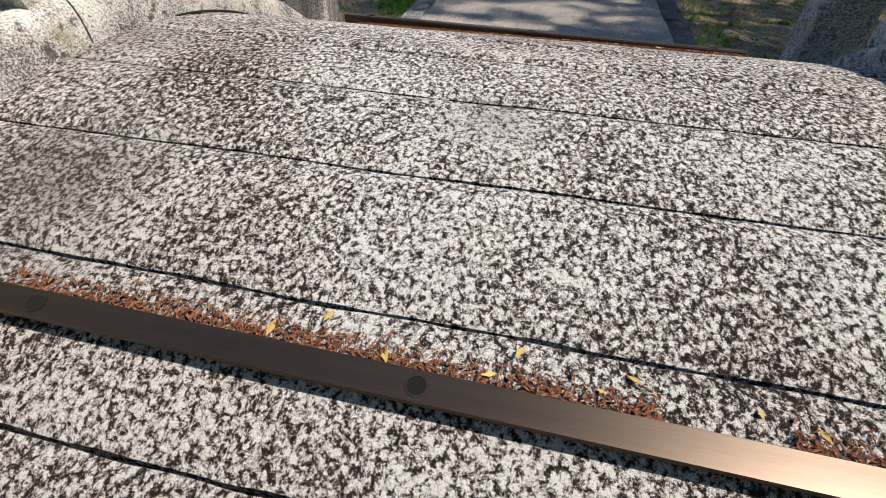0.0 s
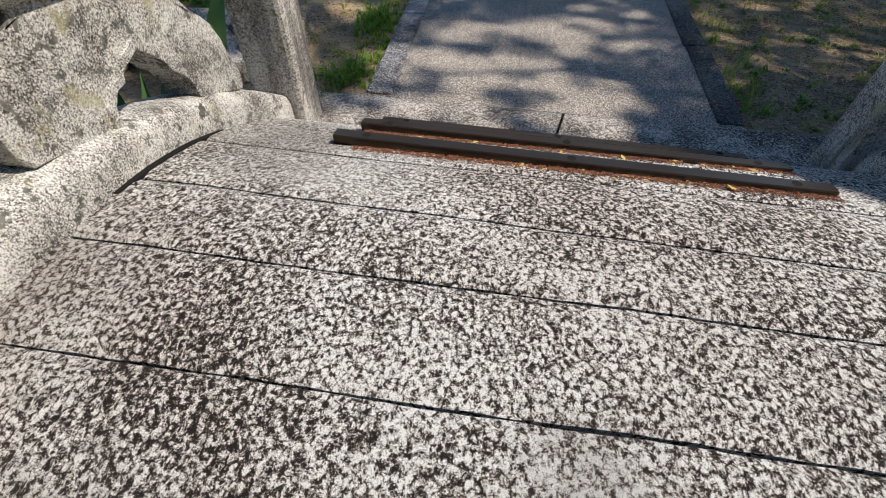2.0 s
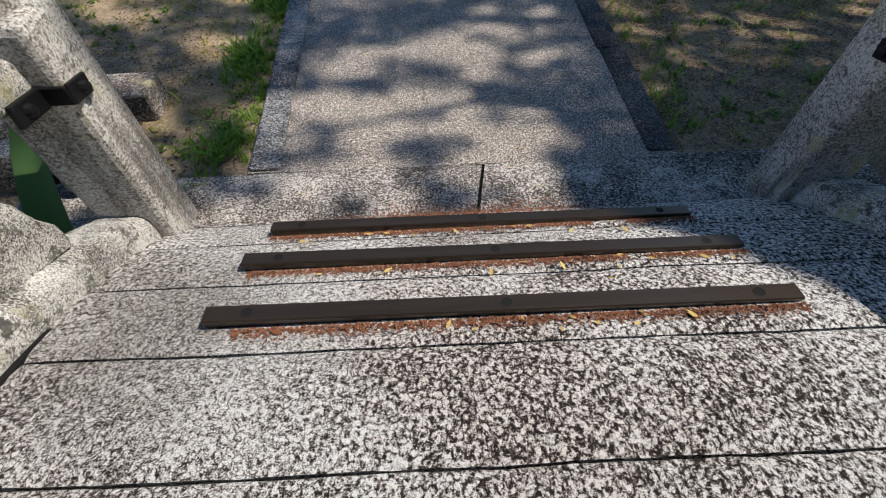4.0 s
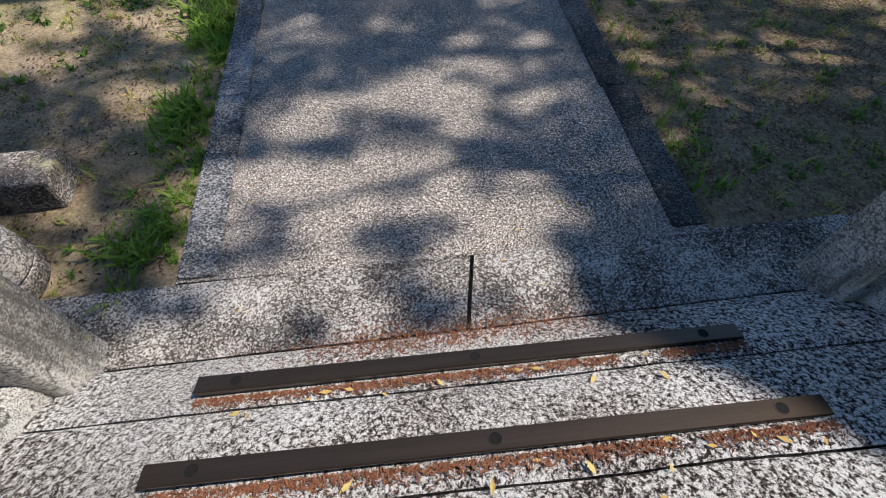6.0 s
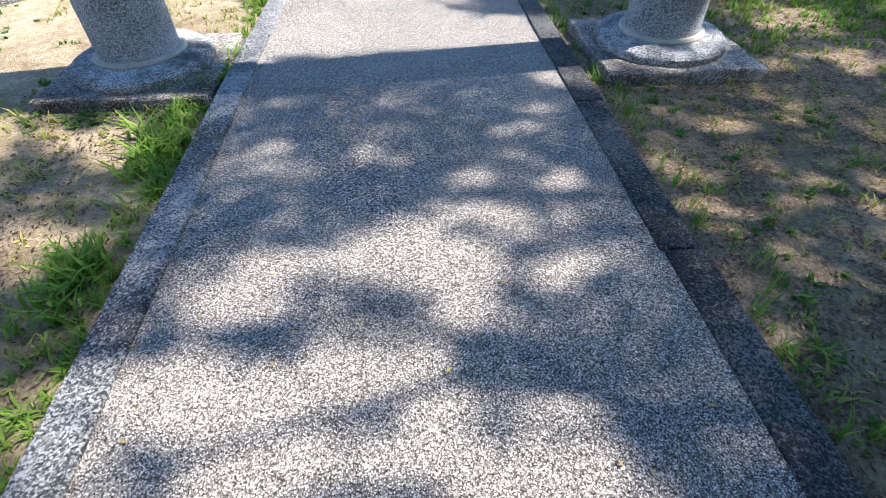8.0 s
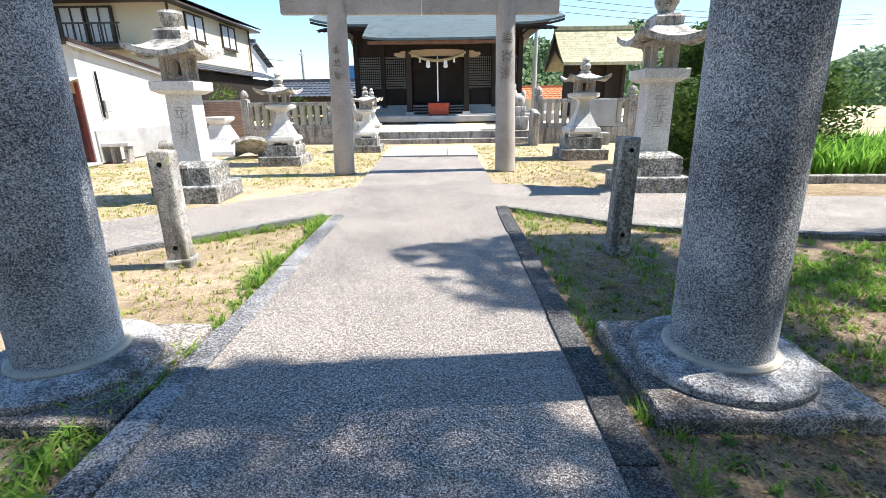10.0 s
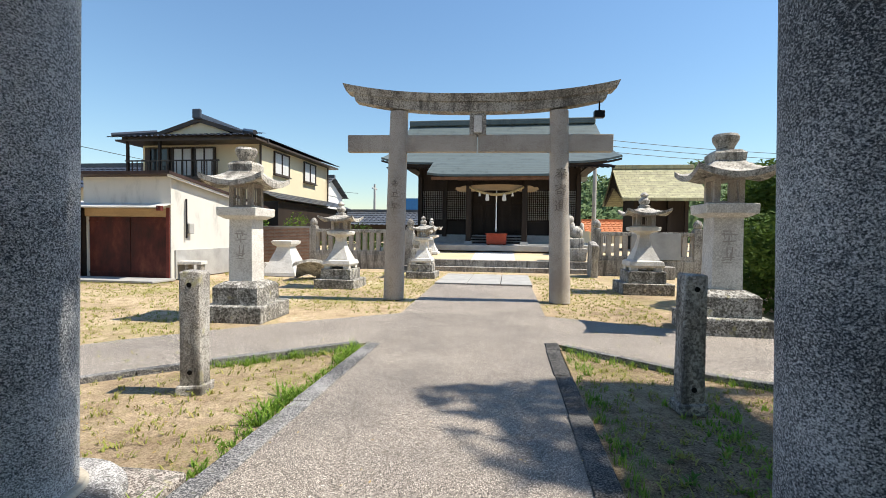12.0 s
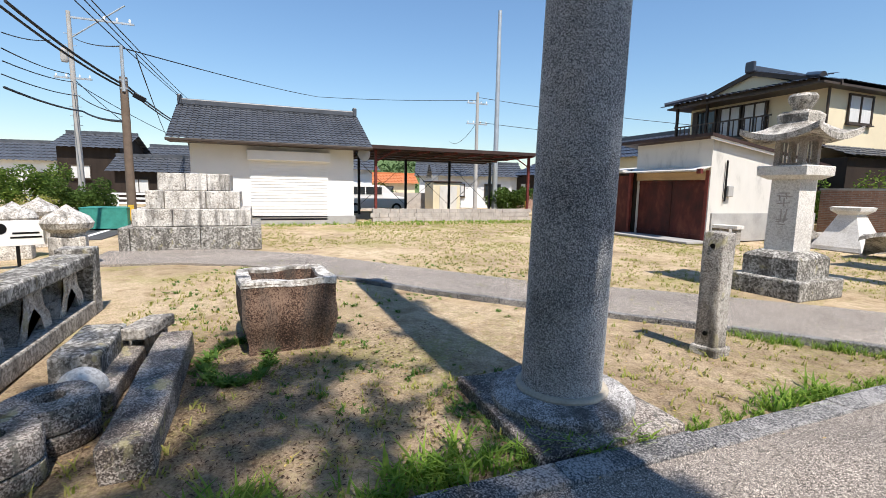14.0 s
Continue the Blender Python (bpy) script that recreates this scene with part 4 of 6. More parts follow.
guardian(-2.72, 22.9, -0.05, -1, "pale stone guardian lion seated on a stepped plinth")
guardian(3.2, 24.2, 0.42, 1, "pale stone guardian lion on a plinth by the fence")

# ---- court, steps and shrine ----
part("step_stone", cube(0.1, 23.36, 0.04, 7.4, 0.34, 0.20, 0.015), OLD, tagged(empty("court_steps"), "low stone steps up to the shrine court", "steps", kind="structure"))
steps = bpy.data.objects["court_steps"]
part("step_stone", cube(0.1, 23.68, 0.17, 7.4, 0.34, 0.46, 0.015), OLD, steps)
b = sheet(bmesh.new(), lambda u, v: (-16 + 32 * u, 23.85 + 26 * v, 0.385 + (0.30 * min(1, v * 26 / 3.4))), 2, 52, 0.5)
solid("court", b, COURT, "yellow sand forecourt of the shrine", "ground", "structure")
b = sheet(bmesh.new(), lambda u, v: (-0.85 + 1.75 * u, 23.87 + 3.2 * v, 0.396 + (0.30 * min(1, v * 3.2 / 3.4))), 6, 8, 0.02)
solid("court_paving", b, PALE, "pale flagstone strip across the court", "paving", "structure")

shrine = empty("shrine_hall", 0.05, 27.0, 0.68, 0, "dark timber shrine hall with green copper roof", "shrine")
part("stone_plinth", cube(0, 4.6, 0.14, 10.6, 9.6, 0.30, 0.02), CONC, shrine)
part("stone_plinth", cube(0, -0.35, 0.12, 5.4, 0.9, 0.26, 0.02), CONC, shrine)
part("floor_skirt", cube(0, 2.35, 0.50, 8.3, 0.12, 0.42), CONC, shrine, "pale grey board band under the wall")
part("inner_floor", cube(0, 5.5, 0.62, 8.2, 6.4, 0.12), WOOD, shrine)
for k in range(4):
    part("wooden_step", cube(0, 0.95 + 0.3 * k, 0.34 + 0.13 * k, 2.7, 0.32, 0.06), WOOD, shrine)
part("wall", cube(-4.05, 5.4, 2.6, 0.14, 6.2, 4.0), WOOD, shrine)
part("wall", cube(4.05, 5.4, 2.6, 0.14, 6.2, 4.0), WOOD, shrine)
part("wall", cube(0, 8.5, 2.6, 8.0, 0.14, 4.0), WOOD, shrine)
part("wall", cube(0, 2.42, 3.75, 8.2, 0.14, 1.5), WOOD, shrine)
for x in (-4.05, -2.75, -1.42, 1.42, 2.75, 4.05):
    part("column", cube(x, 2.3, 2.2, 0.22, 0.22, 3.2, 0.01), WOOD, shrine)
for x0, x1 in ((-3.94, -2.86), (-2.64, -1.53), (1.53, 2.64), (2.86, 3.94)):
    b = bmesh.new()
    n = 11
    for i in range(n + 1):
        box(b, x0 + (x1 - x0) * i / n, 2.38, 2.25, 0.036, 0.03, 1.55)
    for i in range(14):
        box(b, (x0 + x1) / 2, 2.38, 1.50 + 1.5 * i / 13, x1 - x0, 0.03, 0.036)
    win = part("lattice_window", b, WOOD, shrine, "square wooden lattice over a dark pane")
    part("pane", cube((x0 + x1) / 2, 2.44, 2.25, x1 - x0, 0.02, 1.55), CURTAIN, win)
    part("dado_panel", cube((x0 + x1) / 2, 2.40, 1.08, x1 - x0, 0.06, 0.72), WOOD, shrine)
for x in (-0.70, 0.70):
    d = part("sliding_door", cube(x, 2.46, 1.95, 1.36, 0.06, 2.3), WOOD, shrine, "dim brown panelled door")
    for k in range(3):
        for s in (-0.33, 0.33):
            part("door_panel", cube(x + s, 2.415, 1.2 + 0.72 * k, 0.55, 0.03, 0.58, 0.01), WOOD, d)
for s in (-1, 1):
    part("porch_column", cube(1.30 * s, 0.0, 1.70, 0.24, 0.24, 2.65, 0.02), WOOD, shrine)
    part("column_base", prism(bmesh.new(), [(0.20, 0.25), (0.17, 0.42)], 4, 45, 1.30 * s, 0), CONC, shrine)
    nose = extrude(bmesh.new(), [(1.42 * s, 2.72), (1.75 * s, 2.74), (1.93 * s, 2.85), (1.88 * s, 2.95), (1.72 * s, 2.93), (1.60 * s, 3.0), (1.42 * s, 3.02)], "y", -0.08, 0.08)
    part("beam_nose", nose, TANWOOD, shrine, "carved pale beam end")
beam = sheet(bmesh.new(), lambda u, v: (-1.3 + 2.6 * u, -0.10 + 0.2 * v, 3.02 + 0.06 * math.sin(math.pi * u)), 12, 1, 0.28)
part("porch_beam", beam, TANWOOD, shrine, "pale carved rainbow beam")
part("upper_beam", cube(0, 0, 3.36, 3.6, 0.2, 0.16), WOODB, shrine)
# rope of straw with paper tassels, bell rope, offering box
rope = empty("straw_rope", 0.05, 26.86, 0, 0, "twisted straw rope hung with white paper tassels across the porch", "sacred rope")
b = bmesh.new()
for k in range(40):
    u, w = k / 40, (k + 1) / 40
    def rp(f, ph):
        r = 0.03
        return (-1.25 + 2.5 * f, r * math.sin(f * 70 + ph), 3.62 - 0.34 * (1 - (2 * f - 1) ** 2) + r * math.cos(f * 70 + ph))
    for ph in (0, 3.14):
        rod(b, rp(u, ph), rp(w, ph), 0.032 + 0.02 * (1 - abs(2 * u - 1)), None, 6)
part("rope", b, ROPE, rope)
for x in (-0.78, -0.42, 0.36, 0.74):
    big = abs(x) < 0.5
    part("tassel", turned([(0.02, 0.0), (0.07 if big else 0.04, -0.10), (0.10 if big else 0.05, -0.34 if big else -0.2), (0.06, -0.38 if big else -0.22)][::-1], 10), PAPER, rope, "white tassel").location = (x, 0, 3.30 + 0.16 * abs(x))
br = empty("bell_rope", 0.05, 27.0, 0, 0, "white bell rope hanging in the shrine porch", "bell rope")
part("cord", turned([(0.035, 1.55), (0.045, 1.7), (0.03, 2.0), (0.03, 3.7)], 8), PAPER, br)
bx = empty("offering_box", 0.08, 26.9, 0.93, 0, "vermilion wooden offering box before the porch", "offering box")
part("body", cube(0, 0, 0.26, 0.92, 0.5, 0.46, 0.015), VERM, bx)
part("rim", cube(0, 0, 0.515, 1.0, 0.58, 0.05, 0.008), VERM, bx)
for k in range(7):
    part("grille_bar", cube(-0.39 + 0.13 * k, 0, 0.55, 0.04, 0.5, 0.025), WOODB, bx)
for s in (-1, 1):
    part("foot", cube(s * 0.36, 0, 0.02, 0.10, 0.46, 0.05), WOODB, bx)


def main_roof(u, v):
    x = -5.75 + 11.5 * u
    e = abs(2 * u - 1)
    return (x * (1 - 0.07 * v), 0.65 + 5.0 * v, 4.22 + 2.95 * (0.60 * v + 0.40 * v * v) + 0.28 * e ** 6 * (1 - v) ** 2)


part("roof", sheet(bmesh.new(), main_roof, 40, 18, 0.10), COPPER, shrine, "green-grey copper main roof slope", True)
part("roof", sheet(bmesh.new(), lambda u, v: (lambda p: (p[0], 11.3 - p[1], p[2]))(main_roof(u, v)), 40, 18, 0.10), COPPER, shrine, smooth=True)
part("ridge", cube(0, 5.65, 7.26, 10.7, 0.5, 0.34, 0.05), COPPER, shrine)
part("eave_board", sheet(bmesh.new(), lambda u, v: (lambda p: (p[0], p[1] + 0.05, p[2] - 0.11))(main_roof(u, 0.0)) if v < 0.5 else (lambda p: (p[0], p[1] + 0.10, p[2] - 0.11))(main_roof(u, 0.0)), 40, 1, 0.10), WOOD, shrine)
part("eave_underside", sheet(bmesh.new(), lambda u, v: (-5.5 + 11 * u, 0.75 + 1.75 * v, 4.02 + 0.35 * v), 2, 2, 0.04), WOOD, shrine)
part("eave_underside", sheet(bmesh.new(), lambda u, v: (4.1 + 1.3 * u, 2.2 + 7 * v, 4.55), 2, 2, 0.05), WOOD, shrine)
part("eave_underside", sheet(bmesh.new(), lambda u, v: (-5.4 + 1.3 * u, 2.2 + 7 * v, 4.55), 2, 2, 0.05), WOOD, shrine)
for s in (-1, 1):
    part("gable_board", extrude(bmesh.new(), [(0.8, 4.3), (3.2, 5.2), (5.65, 6.9), (8.1, 5.2), (10.5, 4.3), (8.5, 4.4), (5.65, 4.4), (2.8, 4.4)], "x", s * 4.75 - 0.04, s * 4.75 + 0.04), WOOD, shrine)
for k in range(46):
    part("rafter", cube(-5.4 + 10.8 * k / 45, 1.5, 4.10, 0.07, 1.6, 0.09, 0, 0, 10), WOOD, shrine)


def porch_roof(u, v):
    e = abs(2 * u - 1)
    return (-3.0 + 6.0 * u + (2 * u - 1) * 0.15 * (1 - v) ** 2, -0.95 + 2.6 * v, 3.44 + 1.18 * v + 0.13 * math.sin(math.pi * v) + 0.10 * e ** 6 * (1 - v))


part("porch_roof", sheet(bmesh.new(), porch_roof, 30, 12, 0.10), COPPER, shrine, "green-grey copper porch roof", True)
part("porch_eave", sheet(bmesh.new(), lambda u, v: (-2.95 + 5.9 * u, -0.90 + 0.12 * v, 3.335), 8, 1, 0.13), WOODB, shrine, "brown edge board under the porch roof")
part("porch_ceiling", sheet(bmesh.new(), lambda u, v: (-2.8 + 5.6 * u, -0.75 + 3.0 * v, 3.28 + 0.6 * v), 2, 2, 0.03), WOOD, shrine)


# ---- stone fence (tamagaki) ----
def fence(x0, x1, y, z, label):
    F = empty("stone_fence", 0, y, z, 0, label, "fence", "stone fences", "structure")
    L = x1 - x0
    part("base_course", roughen(cube((x0 + x1) / 2, 0, 0.30, L, 0.30, 0.62, 0.015), 0.01, 3, 3), OLD, F)
    part("bottom_rail", cube((x0 + x1) / 2, 0, 0.68, L, 0.24, 0.14, 0.012), OLD, F)
    part("top_rail", cube((x0 + x1) / 2, 0, 1.55, L, 0.22, 0.14, 0.012), OLD, F)
    n = max(2, round(L / 0.30))
    for i in range(n):
        part("baluster", cube(x0 + L * (i + 0.5) / n, 0, 1.11, 0.17, 0.15, 0.74, 0.01), TORII, F)
    for x in (x0, x1):
        part("end_post", prism(bmesh.new(), [(0.14, 0), (0.14, 1.72), (0.10, 1.76)], 4, 45, x, -0.02), OLD, F)
        part("post_head", turned([(0.09, 1.74), (0.15, 1.82), (0.16, 1.92), (0.10, 2.02), (0.02, 2.08)], 14, x, -0.02), OLD, F, smooth=True)
    return F


fence(-7.4, -3.3, 23.55, -0.05, "weathered stone fence with square balusters and rounded post heads")
fence(3.85, 7.35, 22.9, -0.05, "weathered stone fence with a pale slab panel")
b = cube(5.9, 22.74, 1.05, 1.7, 0.06, 0.95, 0.01)
solid("leaning_slab", b, CONC, "plain grey stone slab leaning on the fence", "slab")
b = cube(5.75, 22.2, 0.17, 1.1, 0.7, 0.42, 0.02)
solid("stone_block", b, OLD, "dark stone block at the foot of the fence", "stone block")
b = cube(3.62, 22.2, 0.55, 0.24, 0.9, 1.25, 0.05, 0, 10)
solid("leaning_stone", roughen(b, 0.02, 5, 2), OLD, "rough upright stone leaning by the fence end", "stone")
b = cube(7.9, 23.5, 0.8, 0.9, 0.5, 1.7, 0.02)
solid("brick_pier", b, BRICK, "brown brick pier beyond the fence", "pier")


# ---- neighbouring buildings ----
def tile_slope(P, u_vec, v_vec, cols, rows, amp=0.035, step=0.03, thick=0.06):
    """Pan tiles: rolls along u, stepped rows along v (from eave up)."""
    P, u_vec, v_vec = Vector(P), Vector(u_vec), Vector(v_vec)
    n = u_vec.cross(v_vec).normalized()
    if n.z < 0:
        n = -n
    b = bmesh.new()
    prev = None
    for r in range(rows):
        for f, h in ((0.0, step), (1.0, 0.0)):
            line = []
            for c in range(cols * 5 + 1):
                ph = (c / 5) % 1
                w = amp * (abs(math.sin(math.pi * ph)) ** 0.7 * 0.6 - (0.5 if ph in (0.0,) else 0))
                line.append(b.verts.new(P + u_vec * (c / (cols * 5)) + v_vec * ((r + f) / rows) + n * (h + w)))
            if prev:
                for i in range(len(line) - 1):
                    b.faces.new((prev[i], prev[i + 1], line[i + 1], line[i]))
            prev = line
    return b


def window(parent, c, w, h, axis, curtain=True):
    """A two-light window on a wall facing -y (axis y) or facing x (axis x)."""
    x, y, z = c
    def bx(u, d, v, su, sd, sv):
        return cube(x + u, y + d, z + v, su, sd, sv) if axis == "y" else cube(x - d, y + u, z + v, sd, su, sv)
    g = part("window", bx(0, 0, 0, w, 0.05, h), CURTAIN if curtain else GLASS, parent, "aluminium window with pale curtains")
    for u, v, su, sv in ((0, h / 2, w + 0.1, 0.07), (0, -h / 2, w + 0.1, 0.07), (-w / 2, 0, 0.07, h), (w / 2, 0, 0.07, h), (0, 0, 0.05, h)):
        part("frame", bx(u, -0.04, v, su, 0.07, sv), FRAMEM, g)
    part("sill", bx(0, -0.07, -h / 2 - 0.06, w + 0.16, 0.14, 0.05), FRAMEM, g)


house = empty("house", 0, 0, 0, 0, "two-storey cream house with dark glazed tile roof", "house")
part("wall", cube(-13.6, 29.0, 2.75, 5.9, 8.0, 5.6), CREAM, house)
part("balcony_recess", cube(-14.6, 24.97, 4.55, 3.6, 0.06, 1.5), FRAMEM, house)
for k, x in enumerate((-15.6, -14.4, -13.3)):
    window(house, (x, 24.90, 4.6), 0.95, 1.3, "y", k > 0)
bal = part("balcony", cube(-14.3, 24.45, 3.75, 4.6, 0.9, 0.12), FRAMEM, house)
for k in range(19):
    part("rail_bar", cube(-16.5 + 4.4 * k / 18, 24.02, 4.15, 0.035, 0.035, 0.75), FRAMEM, bal)
part("handrail", cube(-14.3, 24.02, 4.54, 4.6, 0.05, 0.06), FRAMEM, bal)
part("balcony_post", cube(-14.9, 24.05, 4.7, 0.10, 0.10, 1.9), WOOD, house)
part("balcony_post", cube(-16.5, 24.05, 4.7, 0.10, 0.10, 1.9), WOOD, house)
part("fascia", cube(-13.6, 24.05, 5.55, 6.3, 0.08, 0.18), FRAMEM, house)
window(house, (-10.63, 27.0, 4.75), 1.5, 1.05, "x")
window(house, (-10.63, 30.3, 4.75), 1.5, 1.05, "x")
E2 = 5.58
for s in (-1, 1):
    e = -13.6 + s * 3.45
    part("roof_slope", tile_slope((e, 24.9 if s > 0 else 24.9, E2), (0, 8.9, 0), (-s * 3.45, 0, 1.05), 30, 10), TILEB, house)
    part("barge_board", extrude(bmesh.new(), [(e, E2 - 0.16), (e, E2), (-13.6, E2 + 1.05), (-13.6, E2 + 0.85)], "y", 24.85, 24.93), FRAMEM, house)
part("skirt_roof", tile_slope((-17.3, 23.75, E2 - 0.02), (6.9, 0, 0), (0, 1.35, 0.36), 24, 4), TILEB, house)
part("gable_wall", extrude(bmesh.new(), [(-15.9, E2 + 0.25), (-11.8, E2 + 0.25), (-13.6, E2 + 0.9)], "y", 25.0, 25.1), CREAM, house)
part("ridge", cube(-13.6, 29.3, E2 + 1.13, 0.3, 9.0, 0.26, 0.05), TILEB, house)
part("ridge_end_tile", cube(-13.6, 24.78, E2 + 1.20, 0.42, 0.16, 0.46, 0.06), TILEB, house)
for s in (-1, 1):
    hip = bmesh.new()
    rod(hip, (-13.6 + s * 3.45, 23.75, E2 + 0.08), (-13.6 + s * 2.2, 25.0, E2 + 0.45), 0.10)
    part("hip_ridge", hip, TILEB, house)
part("eave_soffit", cube(-13.6, 28.8, E2 - 0.13, 6.8, 9.8, 0.08), FRAMEM, house)
part("pent_roof", tile_slope((-9.35, 24.6, 2.85), (0, 9.5, 0), (-1.3, 0, 0.48), 30, 4), TILE, house)
part("lower_wall", cube(-10.1, 29.2, 1.4, 1.0, 9.0, 2.8), WOOD, house)
g = bmesh.new()
rod(g, (-10.55, 32.8, 3.0), (-10.55, 32.8, 5.5), 0.05)
part("downpipe", g, FRAMEM, house)
part("downpipe", rod(bmesh.new(), (-10.55, 24.9, 5.5), (-10.55, 24.9, 3.2), 0.05), FRAMEM, house)

# low shed with rusted doors
shed = empty("shed", 0, 0, 0, 0, "low white sheet-metal shed with rusty red double doors", "shed")
part("front_wall", cube(-10.62, 17.52, 2.55, 2.86, 0.10, 0.95), WHITESHEET, shed)
part("side_wall", extrude(bmesh.new(), [(17.47, 0.0), (22.4, 0.0), (22.4, 2.35), (17.47, 3.02)], "x", -9.26, -9.16), WHITESHEET, shed, "stained white sheet side wall")
part("side_wall", cube(-12.0, 20.0, 1.4, 0.1, 4.9, 2.8), WHITESHEET, shed)
part("back_wall", cube(-10.6, 22.4, 1.2, 2.8, 0.1, 2.3), WHITESHEET, shed)
part("concrete_dado", cube(-9.14, 20.0, 0.42, 0.06, 4.8, 0.85), CONC, shed)
for x0, x1 in ((-11.92, -10.55), (-10.53, -9.32)):
    d = part("door", cube((x0 + x1) / 2, 17.56, 0.92, x1 - x0, 0.06, 1.8), RUST, shed)
    part("door_rib", cube((x0 + x1) / 2, 17.52, 1.70, x1 - x0, 0.03, 0.05), RUST, d)
    part("door_rib", cube((x0 + x1) / 2, 17.52, 0.15, x1 - x0, 0.03, 0.05), RUST, d)
part("door_post", cube(-9.25, 17.50, 1.05, 0.10, 0.12, 2.1), REDSTEEL, shed)
part("lintel", cube(-10.6, 17.50, 1.95, 2.8, 0.10, 0.24), TANWOOD, shed, "pale wooden lintel board")
part("awning", sheet(bmesh.new(), lambda u, v: (-12.1 + 2.95 * u, 16.95 + 0.6 * v, 2.10 + 0.14 * v), 12, 1, 0.03), WHITESHEET, shed)
part("awning_end", cube(-9.14, 17.0, 2.06, 0.14, 0.1, 0.14), REDSTEEL, shed)
part("roof", sheet(bmesh.new(), lambda u, v: (-12.5 + 3.55 * u, 17.15 + 5.5 * v, 3.14 - 0.72 * v), 2, 2, 0.09), BROWNROOF, shed)
part("roof_edge", extrude(bmesh.new(), [(17.2, 2.98), (22.6, 2.26), (22.6, 2.38), (17.2, 3.10)], "x", -9.05, -8.99), PAPER, shed, "pale sloping verge board")
part("apron", cube(-10.6, 17.0, 0.0, 3.2, 0.9, 0.06, 0.01), CONC, shed)
m = empty("electric_meter", -9.08, 18.2, 1.5, 0, "grey electric meter box on the shed wall", "meter box")
part("case", cube(0, 0, 0, 0.12, 0.22, 0.32, 0.02), CONC, m)
part("conduit", cube(-0.02, -0.15, 0.3, 0.04, 0.04, 1.2), IRON, m)
annex = empty("lean_to", 0, 0, 0, 0, "dark red rusty lean-to beside the shed", "lean-to")
part("door", cube(-12.9, 17.35, 1.0, 1.5, 0.08, 2.0), RUST, annex)
part("door", cube(-14.4, 17.35, 1.0, 1.4, 0.08, 2.0), RUST, annex)
part("post", cube(-12.1, 17.3, 1.1, 0.10, 0.1, 2.2), REDSTEEL, annex)
part("roof", sheet(bmesh.new(), lambda u, v: (-15.3 + 3.2 * u, 16.9 + 4.5 * v, 2.18 + 0.4 * v), 2, 2, 0.06), WHITESHEET, annex)
part("wall", cube(-13.6, 19.4, 1.05, 3.1, 4.0, 2.1), WOOD, annex)

# storehouse with shutter
store = empty("storehouse", 0, 0, 0, 0, "white plastered storehouse with roller shutter and grey tiles", "storehouse")
part("wall", cube(-20.8, 5.88, 1.5, 5.0, 5.84, 3.1), WHITE, store)
part("plinth", cube(-18.27, 5.9, 0.12, 0.1, 5.9, 0.34), CONC, store)
sh = part("roller_shutter", cube(-18.27, 6.34, 1.22, 0.06, 2.86, 2.3), SHUTTER, store, "white slatted roller shutter")
part("shutter_box", cube(-18.15, 6.34, 2.56, 0.32, 3.0, 0.36, 0.02), WHITE, store)
for k in range(22):
    part("slat", cube(-18.235, 6.34, 0.16 + 0.105 * k, 0.03, 2.8, 0.085, 0.006), WHITE, sh)
part("roof_slope", tile_slope((-17.65, 2.3, 2.98), (0, 7.15, 0), (-3.15, 0, 1.62), 34, 14), TILE, store)
part("roof_slope", tile_slope((-23.95, 2.3, 2.98), (0, 7.15, 0), (3.15, 0, 1.62), 26, 11), TILE, store)
part("ridge", cube(-20.8, 5.87, 4.68, 0.32, 7.0, 0.26, 0.05), TILE, store)
for y in (2.42, 9.32):
    part("ridge_end_tile", cube(-20.8, y, 4.76, 0.40, 0.16, 0.40, 0.05), TILE, store)
    part("gable_wall", extrude(bmesh.new(), [(-23.3, 3.0), (-18.3, 3.0), (-20.8, 4.45)], "y", 3.0 if y < 5 else 8.7, 3.06 if y < 5 else 8.76), WHITE, store)
part("eave_board", cube(-17.95, 5.87, 2.93, 0.5, 7.0, 0.08), FRAMEM, store)
part("gutter", cube(-17.58, 5.87, 2.95, 0.12, 7.1, 0.10, 0.02), FRAMEM, store)
spk = empty("loudspeaker", -18.15, 9.0, 2.75, 0, "grey horn loudspeaker under the storehouse eave", "loudspeaker")
horn = turned([(0.28, 0.0), (0.20, 0.12), (0.09, 0.3), (0.07, 0.45)], 20)
part("horn", horn, CONC, spk, smooth=True).matrix_local = pose(0.25, 0.15, 0, 0, -90, 20)
part("driver", turned([(0.09, 0), (0.09, 0.16)], 12), IRON, spk).matrix_local = pose(-0.1, 0.0, 0, 0, -90, 20)

# open carport with low block wall
cp = empty("carport", 0, 0, 0, 0, "open carport with red steel posts and brown flat roof", "carport")
for y in (9.95, 17.6):
    part("post", cube(-19.3, y, 1.6, 0.11, 0.11, 3.1), REDSTEEL, cp)
for k in range(4):
    part("rear_post", cube(-24.2, 10.2 + 2.6 * k, 1.6, 0.12, 0.12, 3.2), IRON, cp)
part("roof", sheet(bmesh.new(), lambda u, v: (-24.8 + 6.0 * u, 9.3 + 8.6 * v, 3.22 - 0.18 * (1 - u)), 2, 2, 0.05), BROWNROOF, cp)
part("fascia", cube(-18.82, 13.6, 3.14, 0.05, 8.6, 0.14), BROWNROOF, cp)
for k in range(7):
    part("roof_beam", cube(-21.8, 9.6 + 1.33 * k, 3.06, 5.8, 0.07, 0.12), REDSTEEL, cp)
